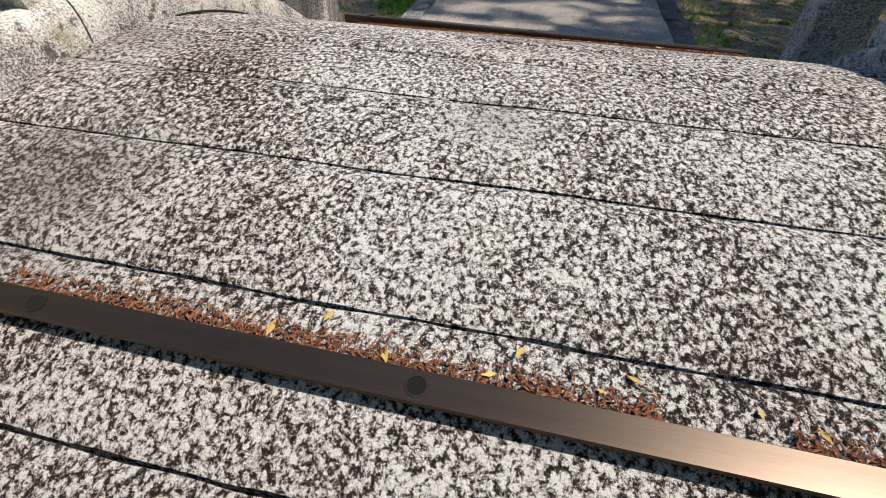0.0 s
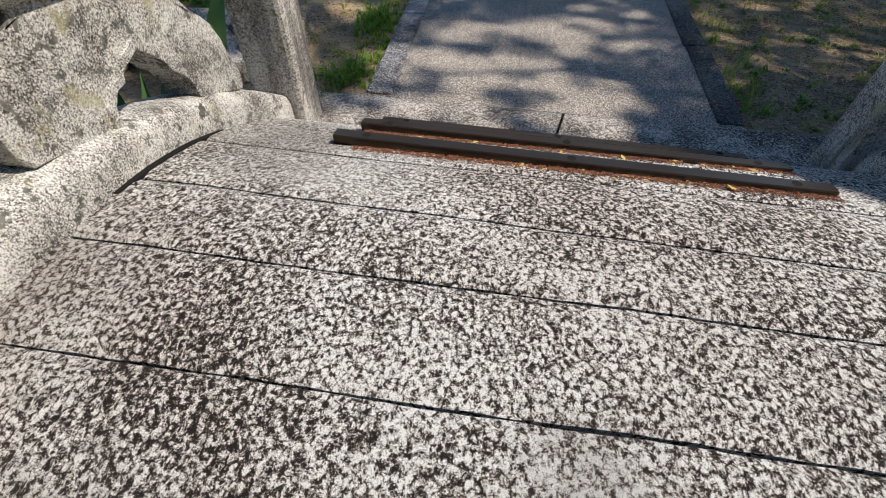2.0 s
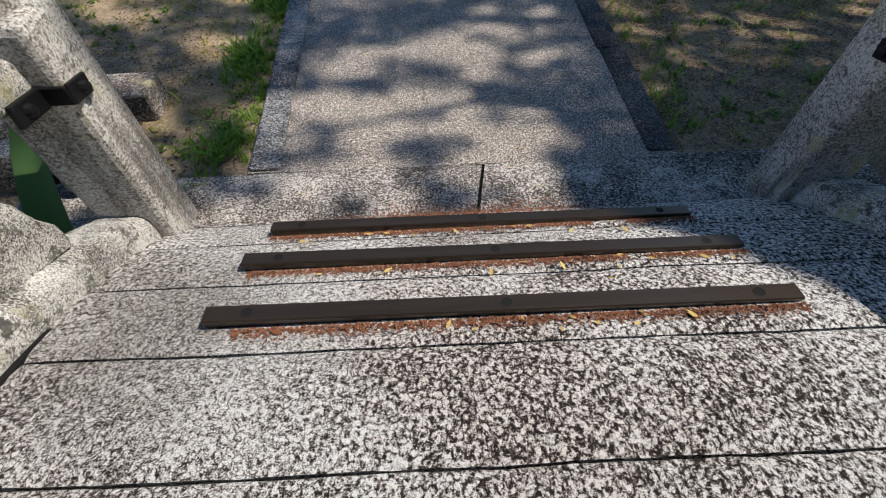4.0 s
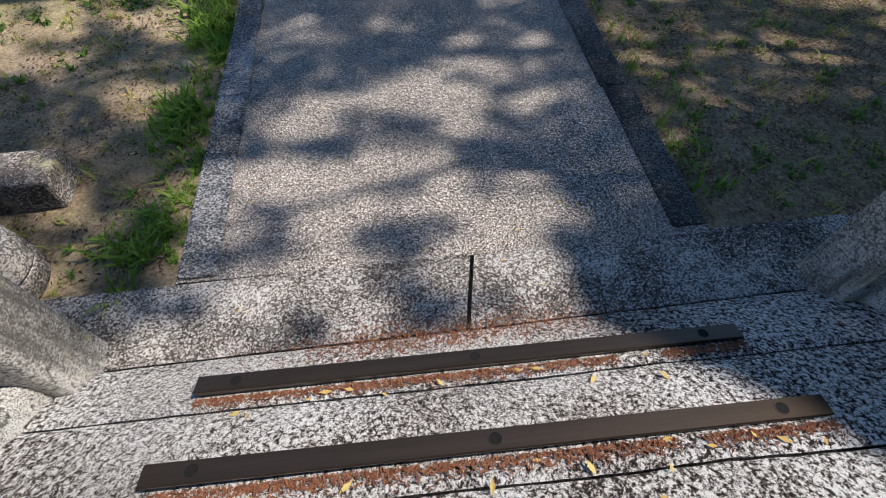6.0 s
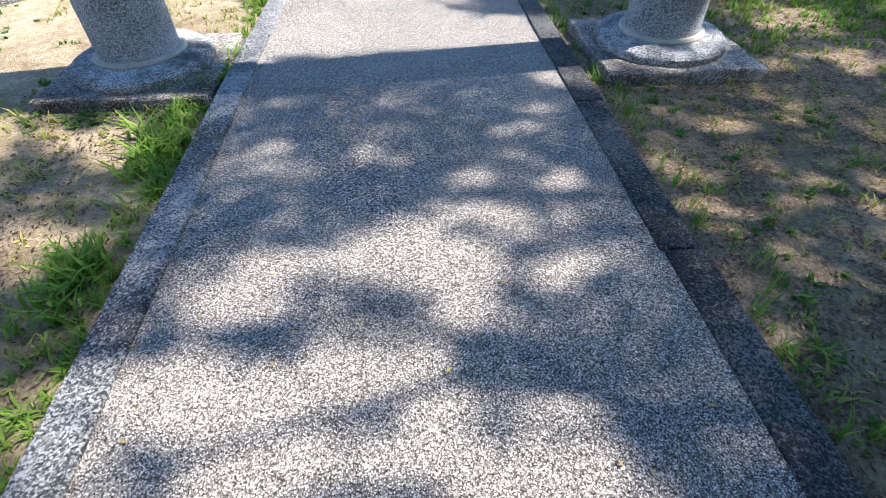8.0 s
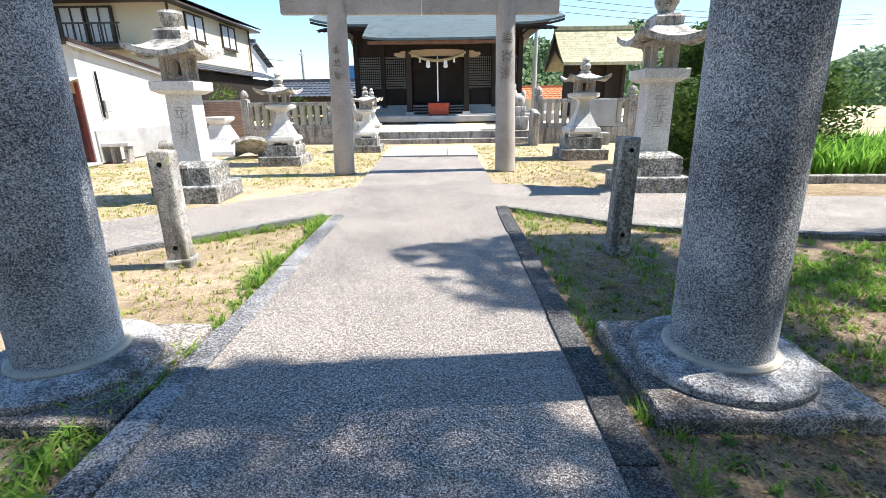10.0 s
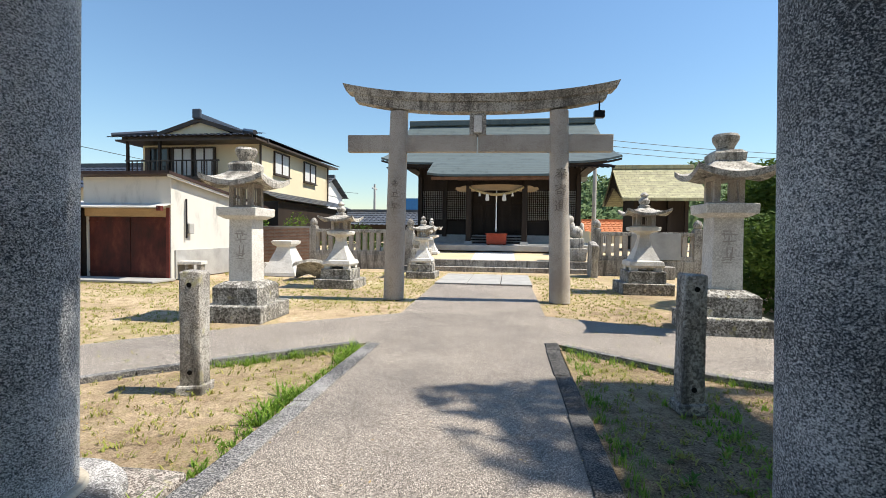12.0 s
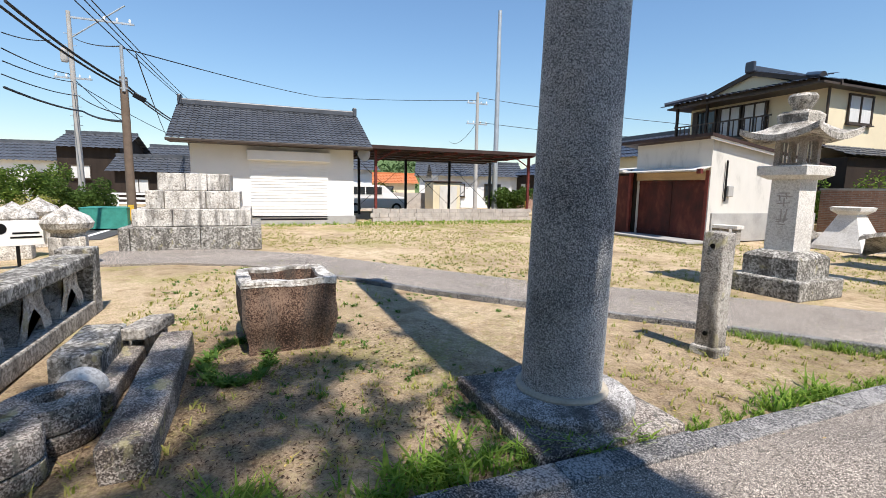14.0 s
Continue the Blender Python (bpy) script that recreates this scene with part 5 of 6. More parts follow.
for k in range(5):
    part("purlin", cube(-24.4 + 1.3 * k, 13.6, 2.98 + 0.03 * k, 0.07, 8.5, 0.09), BROWNROOF, cp)
for k in range(3):
    br = bmesh.new()
    rod(br, (-24.15, 10.2 + 2.6 * k, 0.5), (-24.15, 12.8 + 2.6 * k, 2.8), 0.012)
    rod(br, (-24.15, 12.8 + 2.6 * k, 0.5), (-24.15, 10.2 + 2.6 * k, 2.8), 0.012)
    part("cross_brace", br, IRON, cp)
for y0, y1, z in ((9.95, 10.9, 2.55), (17.6, 16.65, 2.55)):
    br = bmesh.new()
    rod(br, (-19.3, y0, z), (-19.3, y1, 3.1), 0.03)
    part("knee_brace", br, REDSTEEL, cp)
lw = empty("block_wall", -19.3, 9.8, -0.05, 0, "low wall of pale concrete blocks", "wall", kind="structure")
blk = None
for r in range(3):
    for c in range(20):
        if blk is None:
            blk = part("block", cube(0, 0, 0, 0.15, 0.39, 0.185, 0.008), BLOCK, lw)
            ob = blk
        else:
            ob = new("block", blk.data)
            ob.parent = lw
        ob.location = (0, 0.2 + 0.4 * c - (0.1 if r % 2 else 0), 0.095 + 0.193 * r)
part("core", cube(-0.05, 3.95, 0.28, 0.10, 7.9, 0.55), CONC, lw)

car = empty("parked_van", -27.0, 11.6, -0.05, 0, "white parked minivan behind the carport", "car")
body = extrude(bmesh.new(), [(-1.9, 0.3), (1.9, 0.3), (1.95, 0.75), (1.75, 0.95), (1.15, 1.05), (0.55, 1.62), (-1.7, 1.68), (-1.92, 1.1)], "x", -0.8, 0.8)
bmesh.ops.bevel(body, geom=body.edges[:], offset=0.05, segments=2, affect="EDGES")
# the outline runs along y
part("body", body, CARWHITE, car, smooth=True)
for y0, y1 in ((-1.6, -0.65), (-0.58, 0.35)):
    part("side_window", cube(0.81, (y0 + y1) / 2, 1.32, 0.03, y1 - y0, 0.42, 0.01), GLASS, car)
part("windscreen", cube(0, 0.90, 1.33, 1.45, 0.03, 0.62, 0.01, 0, -42), GLASS, car)
for y in (-1.2, 1.25):
    for x in (-0.72, 0.72):
        w = part("wheel", turned([(0.30, -0.1), (0.30, 0.1)], 20), RUBBER, car)
        w.matrix_local = pose(x, y, 0.3, 0, 90, 0)
        part("rim", turned([(0.18, -0.11), (0.18, 0.11)], 16), STEELP, w)

# stepped stone monument base
mon = empty("stone_plinth", -12.2, 3.83, -0.05, 0, "empty four-tier plinth of pale stone blocks", "plinth")
for k, (h0, h1, half) in enumerate(((0, 0.54, 1.41), (0.541, 0.92, 1.19), (0.921, 1.33, 0.96), (1.331, 1.73, 0.75))):
    cuts = ([-1, -0.85, 0.1, 1], [-1, -0.35, 1], [-1, -0.62, 0.25, 1], [-1, -0.25, 0.35, 1])[k]
    mat = (MOSSY, STAINED, STAINED, STAINED)[k]
    for a, c in zip(cuts, cuts[1:]):
        part("block", roughen(cube(0, (a + c) / 2 * half, (h0 + h1) / 2, 2 * half, (c - a) * half - 0.012, h1 - h0 - 0.004, 0.02), 0.008, 4, 2), mat, mon)

# stone trough
t = bmesh.new()
outer = [(-0.42, -0.40), (0.40, -0.42), (0.43, 0.40), (-0.40, 0.42)]
inner = [(x * 0.72, y * 0.72) for x, y in outer]
o0 = [t.verts.new((x * 0.84, y * 0.84, 0.0)) for x, y in outer]
om = [t.verts.new((x * 0.97, y * 0.97, 0.30)) for x, y in outer]
o1 = [t.verts.new((x, y, 0.64)) for x, y in outer]
i1 = [t.verts.new((x, y, 0.63)) for x, y in inner]
i0 = [t.verts.new((x * 0.9, y * 0.9, 0.30)) for x, y in inner]
for a, c in ((o0, om), (om, o1), (o1, i1), (i1, i0)):
    for i in range(4):
        t.faces.new((a[i], a[(i + 1) % 4], c[(i + 1) % 4], c[i]))
t.faces.new(o0[::-1])
t.faces.new(i0)
bmesh.ops.subdivide_edges(t, edges=t.edges[:], cuts=5, use_grid_fill=True)
roughen(t, 0.035, 3.0)
roughen(t, 0.014, 11.0)
tr = empty("stone_trough", -3.88, 5.40, -0.06, 6, "rough hollowed stone basin stained rust-red and black", "basin")
part("basin", t, TROUGH, tr, smooth=True)
rim = bmesh.new()
lo_r = [rim.verts.new((x * 1.01, y * 1.01, 0.615)) for x, y in outer]
hi_r = [rim.verts.new((x * 0.99, y * 0.99, 0.665)) for x, y in outer]
in_r = [rim.verts.new((x * 1.02, y * 1.02, 0.66)) for x, y in inner]
dn_r = [rim.verts.new((x * 0.99, y * 0.99, 0.50)) for x, y in inner]
for a, c in ((lo_r, hi_r), (hi_r, in_r), (in_r, dn_r)):
    for i in range(4):
        rim.faces.new((a[i], a[(i + 1) % 4], c[(i + 1) % 4], c[i]))
bmesh.ops.subdivide_edges(rim, edges=rim.edges[:], cuts=5, use_grid_fill=True)
roughen(rim, 0.035, 3.0)
part("rim", roughen(rim, 0.010, 11.0), STAINED, tr, "pale worn rim of the basin", True)


# ---- discarded stones by the pond ----
def stone_beam(x0, y0, x1, y1, w, z, h, mat, label, name="stone_beam"):
    L = math.hypot(x1 - x0, y1 - y0)
    b = cube(0, 0, h / 2, L, w, h, 0.02)
    bmesh.ops.subdivide_edges(b, edges=[e for e in b.edges if e.calc_length() > 0.3], cuts=6, use_grid_fill=True)
    roughen(b, 0.014, 6)
    ob = solid(name, b, mat, label, "stone")
    ob.matrix_world = pose((x0 + x1) / 2, (y0 + y1) / 2, z, 0, 0, math.degrees(math.atan2(y1 - y0, x1 - x0)))
    return ob


stone_beam(-1.82, 4.55, -3.75, 4.50, 0.25, -0.05, 0.21, PLINTH, "long granite beam with shallow square sockets")
stone_beam(-2.7, 4.20, -3.7, 4.20, 0.16, -0.05, 0.14, PLINTH, "narrow old stone strip lying on the ground")
stone_beam(-3.0, 4.0, -3.85, 3.97, 0.30, -0.05, 0.30, MOSSY, "rough squared stone block")
stone_beam(-3.62, 4.20, -4.10, 4.34, 0.22, 0.14, 0.10, OLD, "flat pale stone slab laid across blocks")
stone_beam(-3.9, 4.15, -4.2, 4.28, 0.2, -0.05, 0.19, OLD, "small stone prop under a slab")
b = bmesh.new()
bmesh.ops.create_icosphere(b, subdivisions=4, radius=0.145)
bmesh.ops.translate(b, verts=roughen(b, 0.006, 9).verts, vec=(-2.80, 4.10, 0.09))
solid("stone_ball", b, PALE, "weathered round granite ball", "stone ball", smooth=True)


def stone_ring(x, y, r, h, label):
    rings = [(r * 0.88, 0), (r, 0.04), (r, h * 0.45), (r * 0.94, h * 0.5), (r, h * 0.55), (r, h - 0.03), (r * 0.95, h), (r * 0.35, h), (r * 0.33, h - 0.12), (0.01, h - 0.12)]
    ob = solid("stone_drum", roughen(turned(rings, 32), 0.012, 6), PLINTH, label, "stone drum", smooth=True)
    ob.location = (x, y, -0.06)


stone_ring(-2.40, 4.07, 0.23, 0.28, "dark round stone drum with a hollow top")
stone_ring(-1.98, 3.97, 0.215, 0.28, "round stone drum stacked by the pond edge")

# balustrade at the pond edge
bal = empty("pond_balustrade", 0, 3.30, -0.05, 0, "old stone balustrade with carved cloud feet at the pond edge", "balustrade")
part("top_rail", roughen(cube(-4.3, 0, 0.63, 2.6, 0.34, 0.13, 0.02), 0.008, 5, 3), MOSSY, bal)
part("base_rail", roughen(cube(-4.3, 0, 0.08, 2.6, 0.34, 0.17, 0.02), 0.008, 5, 3), OLD, bal)
part("end_block", roughen(cube(-5.55, 0.0, 0.37, 0.26, 0.34, 0.76, 0.02), 0.006, 5, 2), MOSSY, bal)
for x in (-3.3, -4.15, -5.0):
    out = [(x - 0.34, 0.165), (x - 0.30, 0.30), (x - 0.20, 0.38), (x - 0.17, 0.56), (x + 0.17, 0.56), (x + 0.20, 0.38), (x + 0.30, 0.30), (x + 0.34, 0.165), (x + 0.17, 0.165), (x + 0.12, 0.30), (x, 0.40), (x - 0.12, 0.30), (x - 0.17, 0.165)]
    part("carved_foot", extrude(bmesh.new(), out, "y", -0.09, 0.09), CURB, bal)
part("back_panel", cube(-4.3, -0.10, 0.36, 2.4, 0.04, 0.40), OLD, bal)


def onion_post(x, y, s, label):
    p = empty("stone_post", x, y, -0.05, 12, label, "post", "onion-headed posts")
    part("shaft", roughen(cube(0, 0, 0.30 * s, 0.55 * s, 0.55 * s, 0.62 * s, 0.03), 0.01, 4, 2), STAINED, p)
    part("onion_head", turned([(0.26 * s, 0.61 * s), (0.26 * s, 0.68 * s), (0.38 * s, 0.76 * s), (0.41 * s, 0.86 * s), (0.34 * s, 0.98 * s), (0.16 * s, 1.08 * s), (0.05 * s, 1.16 * s), (0.0, 1.20 * s)], 20), STAINED, p, smooth=True)


onion_post(-9.0, 2.15, 0.92, "stone post with a pointed onion-shaped head")
onion_post(-12.5, 0.55, 0.95, "stone post with an onion head by the road")
sg = empty("notice_board", -9.0, 1.45, -0.05, 112, "white notice board on a short post", "sign")
part("board", cube(0, 0, 0.62, 0.75, 0.03, 0.42, 0.005), PAPER, sg)
part("post", cube(0, 0.03, 0.3, 0.05, 0.05, 0.6), IRON, sg)
part("round_mark", turned([(0.09, -0.002), (0.09, 0.002)], 18), IRON, sg).matrix_local = pose(-0.2, -0.019, 0.70, 90, 0, 0)
part("notice_line", cube(0.12, -0.018, 0.55, 0.4, 0.004, 0.03), IRON, sg)
part("notice_line", cube(0.12, -0.018, 0.62, 0.34, 0.004, 0.03), IRON, sg)

# loose lantern parts near the fence
fl = empty("lantern_shaft", -6.8, 19.9, -0.05, 0, "flared pale stone lantern shaft standing on the ground", "stone")
part("shaft", prism(bmesh.new(), [(0.60, 0.0), (0.58, 0.14), (0.40, 0.5), (0.25, 0.88), (0.22, 0.98), (0.34, 1.08), (0.36, 1.17), (0.30, 1.19)]), PALE, fl)
part("footing", cube(0, 0, 0.02, 1.3, 1.25, 0.06, 0.01), OLD, fl)
ob = solid("lantern_roof", upswept_roof(0.60, 0.0, 0.22, 0.26, 0.10, 14), LANROOF, "upturned stone lantern roof lying on its side", "stone", smooth=True)
ob.matrix_world = pose(-5.35, 19.0, 0.30, 158, 8, 18)
for x, y, r, L, a in ((-9.0, 20.4, 0.22, 0.9, 10), (-8.2, 20.1, 0.24, 0.9, -5), (-8.0, 20.6, 0.2, 0.8, 0), (-4.9, 19.0, 0.18, 0.9, 25)):
    b = turned([(r * 0.92, 0), (r, 0.04), (r, L - 0.04), (r * 0.92, L)], 20)
    ob = solid("stone_drum", roughen(b, 0.01, 6), OLD, "short round stone drum lying on its side", "stone drum", smooth=True)
    ob.matrix_world = pose(x - L / 2, y, r - 0.05, 0, 90, a)
bn = empty("stone_bench", -8.9, 17.9, -0.05, 10, "small pale stone bench by the shed", "bench")
part("seat", cube(0, 0, 0.52, 0.9, 0.4, 0.10, 0.01), PALE, bn)
for s in (-0.34, 0, 0.34):
    part("leg", cube(s, 0, 0.24, 0.10, 0.34, 0.47, 0.01), OLD, bn)

# garden walls
bw = solid("brick_wall", cube(-8.6, 23.6, 0.78, 2.1, 0.2, 1.66), BRICK, "brown brick garden wall", "wall", "structure")
solid("wall_coping", cube(-8.6, 23.6, 1.64, 2.16, 0.26, 0.07), CONC, "grey coping on the brick wall", "coping", "structure")

# side shrine with yellowed roof
ss = empty("side_shrine", 8.0, 29.0, 0.4, 0, "small timber shrine with yellowed shingle roof", "shrine")
part("body", cube(0, 1.5, 1.6, 2.4, 2.2, 2.6), WOOD, ss)
part("roof", sheet(bmesh.new(), lambda u, v: (-2.0 + 4.0 * u * 1.0, -0.7 + 2.4 * v, 2.85 + 1.75 * (0.7 * v + 0.3 * v * v)), 8, 8, 0.14), SHINGLE, ss, "yellowed shingle roof slope", True)
part("roof", sheet(bmesh.new(), lambda u, v: (-2.0 + 4.0 * u, 4.1 - 2.4 * v, 2.85 + 1.75 * (0.7 * v + 0.3 * v * v)), 8, 8, 0.14), SHINGLE, ss, "", True)
part("ridge", cube(0, 1.7, 4.62, 4.0, 0.3, 0.22, 0.03), SHINGLE, ss)
for s in (-1, 1):
    part("gable_board", extrude(bmesh.new(), [(-0.6, 2.7), (1.7, 4.45), (4.0, 2.7), (1.7, 3.6)], "x", s * 1.9 - 0.05, s * 1.9 + 0.05), WOOD, ss)
for x in (-1.2, -0.4, 0.4, 1.2):
    part("column", cube(x, 0.2, 1.3, 0.16, 0.16, 2.9), WOOD, ss)
part("base", cube(0, 1.2, 0.1, 3.4, 3.6, 0.5), CONC, ss)


# distant roofs
def far_house(x, y, w, d, h, rise, rz, wall, roof, label):
    H = empty("house", x, y, -0.05, rz, label, "house", "distant houses")
    part("wall", cube(0, 0, h / 2, w, d, h), wall, H)
    for s in (-1, 1):
        part("roof_slope", tile_slope((-w / 2 - 0.5, s * (d / 2 + 0.5), h - 0.1), (w + 1, 0, 0), (0, -s * (d / 2 + 0.5), rise), max(4, int(w / 0.4)), 6, 0.05, 0.05), roof, H)
        part("gable", extrude(bmesh.new(), [(-d / 2, h), (d / 2, h), (0, h + rise * 0.85)], "x", s * w / 2 - 0.05, s * w / 2 + 0.05), wall, H)
    part("ridge", cube(0, 0, h + rise, w + 0.9, 0.3, 0.25), roof, H)
    for k in range(max(1, int(w / 3))):
        window(H, (-w / 2 + 1.5 + 3 * k, -d / 2 - 0.02, h * 0.55), 1.3, 1.0, "y", k % 2 == 0)
    return H


far_house(-8, 47, 16, 7, 2.2, 1.3, 0, WOOD, TILE, "low timber outbuilding with long grey tile roof")
far_house(-17.5, 43, 6, 6, 4.6, 1.6, 0, WHITE, TILE, "white house with grey tile roof")
far_house(-22, 30, 10, 8, 3.6, 1.7, 0, CREAM, TILEB, "house with dark tile roof behind the sheds")
far_house(-36, 34, 10, 8, 3.0, 1.8, 10, WOOD, TILEB, "dark timber single-storey house with dark tiles")
far_house(-37, 22.5, 6, 6, 2.6, 1.2, 75, WHITE, TILE, "white single-storey house with grey tiles")
far_house(-45, 26, 10, 7, 2.8, 1.5, 70, WHITE, TILE, "pale house beyond the carport")
far_house(-62, 21, 8, 7, 2.2, 1.3, 80, CREAM, ORANGE, "cream house with orange tile roof")
far_house(-46.5, -6.7, 4.2, 6, 4.25, 1.35, 85, WOOD, TILE, "two-storey timber house with grey tiles across the road")
far_house(-40, 6, 9, 7, 4.0, 1.6, 85, WHITE, TILE, "white house with grey tile roof behind the storehouse")
far_house(-41, -1.2, 6, 4, 2.4, 1.2, 85, WOOD, TILE, "low dark timber outbuilding across the road")
far_house(-52, 0.5, 9, 7, 3.6, 1.6, 85, WHITE, TILE, "distant house with long grey roof")
far_house(-50, -14, 12, 8, 3.2, 1.7, 80, WHITE, TILE, "distant grey-roofed house by the road")
bh = solid("warehouse", cube(-7.5, 60, 2.6, 7, 8, 5.4), BLUE, "distant blue metal warehouse", "warehouse")
far_house(11.5, 58, 5, 6, 1.9, 1.2, 0, CREAM, ORANGE, "distant house with orange tiles below the hill")
rd = sheet(bmesh.new(), lambda u, v: (-25 + 11.4 * u, -5.2 + 6.6 * v, -0.02), 2, 2, 0.03)
road = solid("road", rd, ASPHALT, "grey asphalt village road with white edge lines", "road", "structure")
part("carriageway", sheet(bmesh.new(), lambda u, v: (-48 + 22.99 * u, -1.7 + 3.1 * v, -0.02), 2, 2, 0.03), ASPHALT, road)
for x0, x1, yy in ((-45, -19.3, 0.75), (-18.9, -14.2, 0.85), (-45, -14.5, -1.45), (-24.5, -21, -3.9)):
    part("edge_line", cube((x0 + x1) / 2, yy, -0.014, x1 - x0, 0.14, 0.006), PAPER, road, "white road edge line")
gr = empty("guard_rail", -33, -1.7, -0.05, 0, "white road guard rail", "guard rail")
for k in range(3):
    part("rail", cube(0, 0, 0.3 + 0.28 * k, 0.06, 7, 0.12), PAPER, gr)
for k in range(4):
    part("post", cube(0, -3.3 + 2.2 * k, 0.45, 0.1, 0.1, 0.9), PAPER, gr)
bn2 = empty("mesh_bin", -16.9, 0.75, -0.02, 0, "teal wire-mesh collection box at the roadside", "bin")
for sx in (-0.5, 0.5):
    part("side", cube(sx, 0, 0.35, 0.03, 1.2, 0.6), GREENBIN, bn2)
for sy in (-0.6, 0.6):
    part("side", cube(0, sy, 0.35, 1.0, 0.03, 0.6), GREENBIN, bn2)
part("lid", cube(0, 0, 0.68, 1.05, 1.25, 0.03), GREENBIN, bn2)

# yard behind the carport
solid("garden_wall", cube(-29.5, 13.5, 0.55, 0.15, 9.0, 1.2), BLOCK, "grey block garden wall behind the parked van", "wall", "structure")
solid("garden_wall", cube(-29.7, 25.3, 0.55, 0.18, 5.8, 1.2, 0.01, 19), BRICK, "low brown brick garden wall beyond the carport", "wall", "structure")
sd = empty("garden_shed", -28.3, 16.6, -0.05, 0, "small beige metal garden shed behind the carport", "shed")
part("body", cube(0, 0, 0.95, 1.6, 1.9, 1.9, 0.02), CREAM, sd)
part("door", cube(0.81, 0.1, 0.9, 0.03, 1.2, 1.6), WHITESHEET, sd)
part("roof", cube(0, 0, 1.95, 1.8, 2.1, 0.08, 0.01), BROWNROOF, sd)
mk = empty("marker_post", -19.9, 17.9, -0.05, 0, "short yellow painted marker post by the block wall", "post")
part("shaft", turned([(0.05, 0), (0.05, 0.9), (0.03, 0.93)], 10), YELLOW, mk)
onion_post(-10.5, 0.85, 0.92, "weathered stone post with an onion head beside the notice")
far_house(-34, 9.0, 7, 6.5, 2.7, 1.3, 88, WHITE, TILE, "white house with grey tiles just behind the carport")


# ---- poles and cables ----
def utility_pole(x, y, h, material, arms, label, rz=0):
    p = empty("utility_pole", x, y, -0.05, rz, label, "utility pole", "utility poles")
    part("shaft", turned([(0.17, 0), (0.10, h)], 14), material, p, smooth=True)
    for z in arms:
        part("crossarm", cube(0, 0, z, 0.09, 1.7, 0.09), STEELP, p)
        for s in (-0.75, -0.3, 0.3, 0.75):
            part("insulator", turned([(0.035, z + 0.045), (0.05, z + 0.10), (0.03, z + 0.2)], 8, 0, s), PAPER, p)
    return p


road_pole = utility_pole(-31.0, -3.95, 10.55, POLE, (7.1,), "grey concrete utility pole with a long one-sided arm")
part("long_arm", cube(0, 1.45, 10.25, 0.09, 3.1, 0.09), STEELP, road_pole)
part("arm_stay", rod(bmesh.new(), (0, 0.05, 9.2), (0, 2.6, 11.2), 0.04), STEELP, road_pole)
for sy in (1.6, 2.2, 2.8):
    part("insulator", turned([(0.05, 10.30), (0.07, 10.38), (0.04, 10.5)], 8, 0, sy), PAPER, road_pole)
part("transformer_coil", turned([(0.16, 7.9), (0.18, 8.0), (0.18, 8.5), (0.14, 8.6)], 12, 0.05, -0.3), POLE, road_pole)
for z in (4.6, 5.1, 5.6, 6.2, 8.8, 9.4):
    part("step_bolt", cube(0, 0, z, 0.04, 0.55, 0.03), STEELP, road_pole)
wood_pole = empty("utility_pole", -16.9, 1.40, -0.05, 0, "brown wooden utility pole with a grey steel extension", "utility pole", "utility poles")
part("shaft", turned([(0.135, 0), (0.11, 4.75)], 14), POLEB, wood_pole, smooth=True)
part("extension", turned([(0.05, 4.3), (0.045, 5.65), (0.0, 5.67)], 10, 0.11, 0.02), STEELP, wood_pole, "thin grey steel extension")
for z in (4.4, 4.65):
    part("band", turned([(0.118, z - 0.03), (0.122, z), (0.118, z + 0.03)], 14), STEELP, wood_pole)
part("splice_box", cube(0.1, 0.42, 4.15, 0.16, 0.34, 0.16, 0.02, 0, -28), IRON, wood_pole, "black cable splice box")
part("marker_plate", cube(0.13, 0, 0.55, 0.02, 0.16, 0.5), YELLOW, wood_pole, "yellow and black marker plate")
utility_pole(-31.8, 20.7, 8.7, POLE, (7.9, 6.4), "concrete utility pole behind the carport")
utility_pole(-24.1, 18.3, 11.6, STEELP, (), "tall bare steel mast")
utility_pole(-13.2, 52.0, 6.5, POLE, (6.0,), "thin distant utility pole")
utility_pole(6.4, 38.0, 8.2, POLE, (), "concrete pole behind the shrine")
utility_pole(-60, 2.0, 7.0, POLE, (6.6,), "distant thin antenna pole")


def cable(points, sag, r, label):
    """One sagging cable through its supports, a single closed tube."""
    line = [Vector(points[0])]
    for p, q in zip(points, points[1:]):
        for k in range(1, 13):
            f = k / 12
            line.append(Vector(p).lerp(Vector(q), f) - Vector((0, 0, sag * 4 * f * (1 - f))))
    b = bmesh.new()
    rows = []
    for i, c in enumerate(line):
        d = (line[min(i + 1, len(line) - 1)] - line[max(i - 1, 0)]).normalized()
        u = d.cross(Vector((0, 0, 1))).normalized()
        w = d.cross(u)
        rows.append([b.verts.new(c + (u * math.cos(t * 1.2566) + w * math.sin(t * 1.2566)) * r) for t in range(5)])
    for p, q in zip(rows, rows[1:]):
        for t in range(5):
            b.faces.new((p[t], p[(t + 1) % 5], q[(t + 1) % 5], q[t]))
    b.faces.new(rows[0])
    b.faces.new(rows[-1][::-1])
    solid("cable", b, WIRE, label, "cable", group="overhead cables")


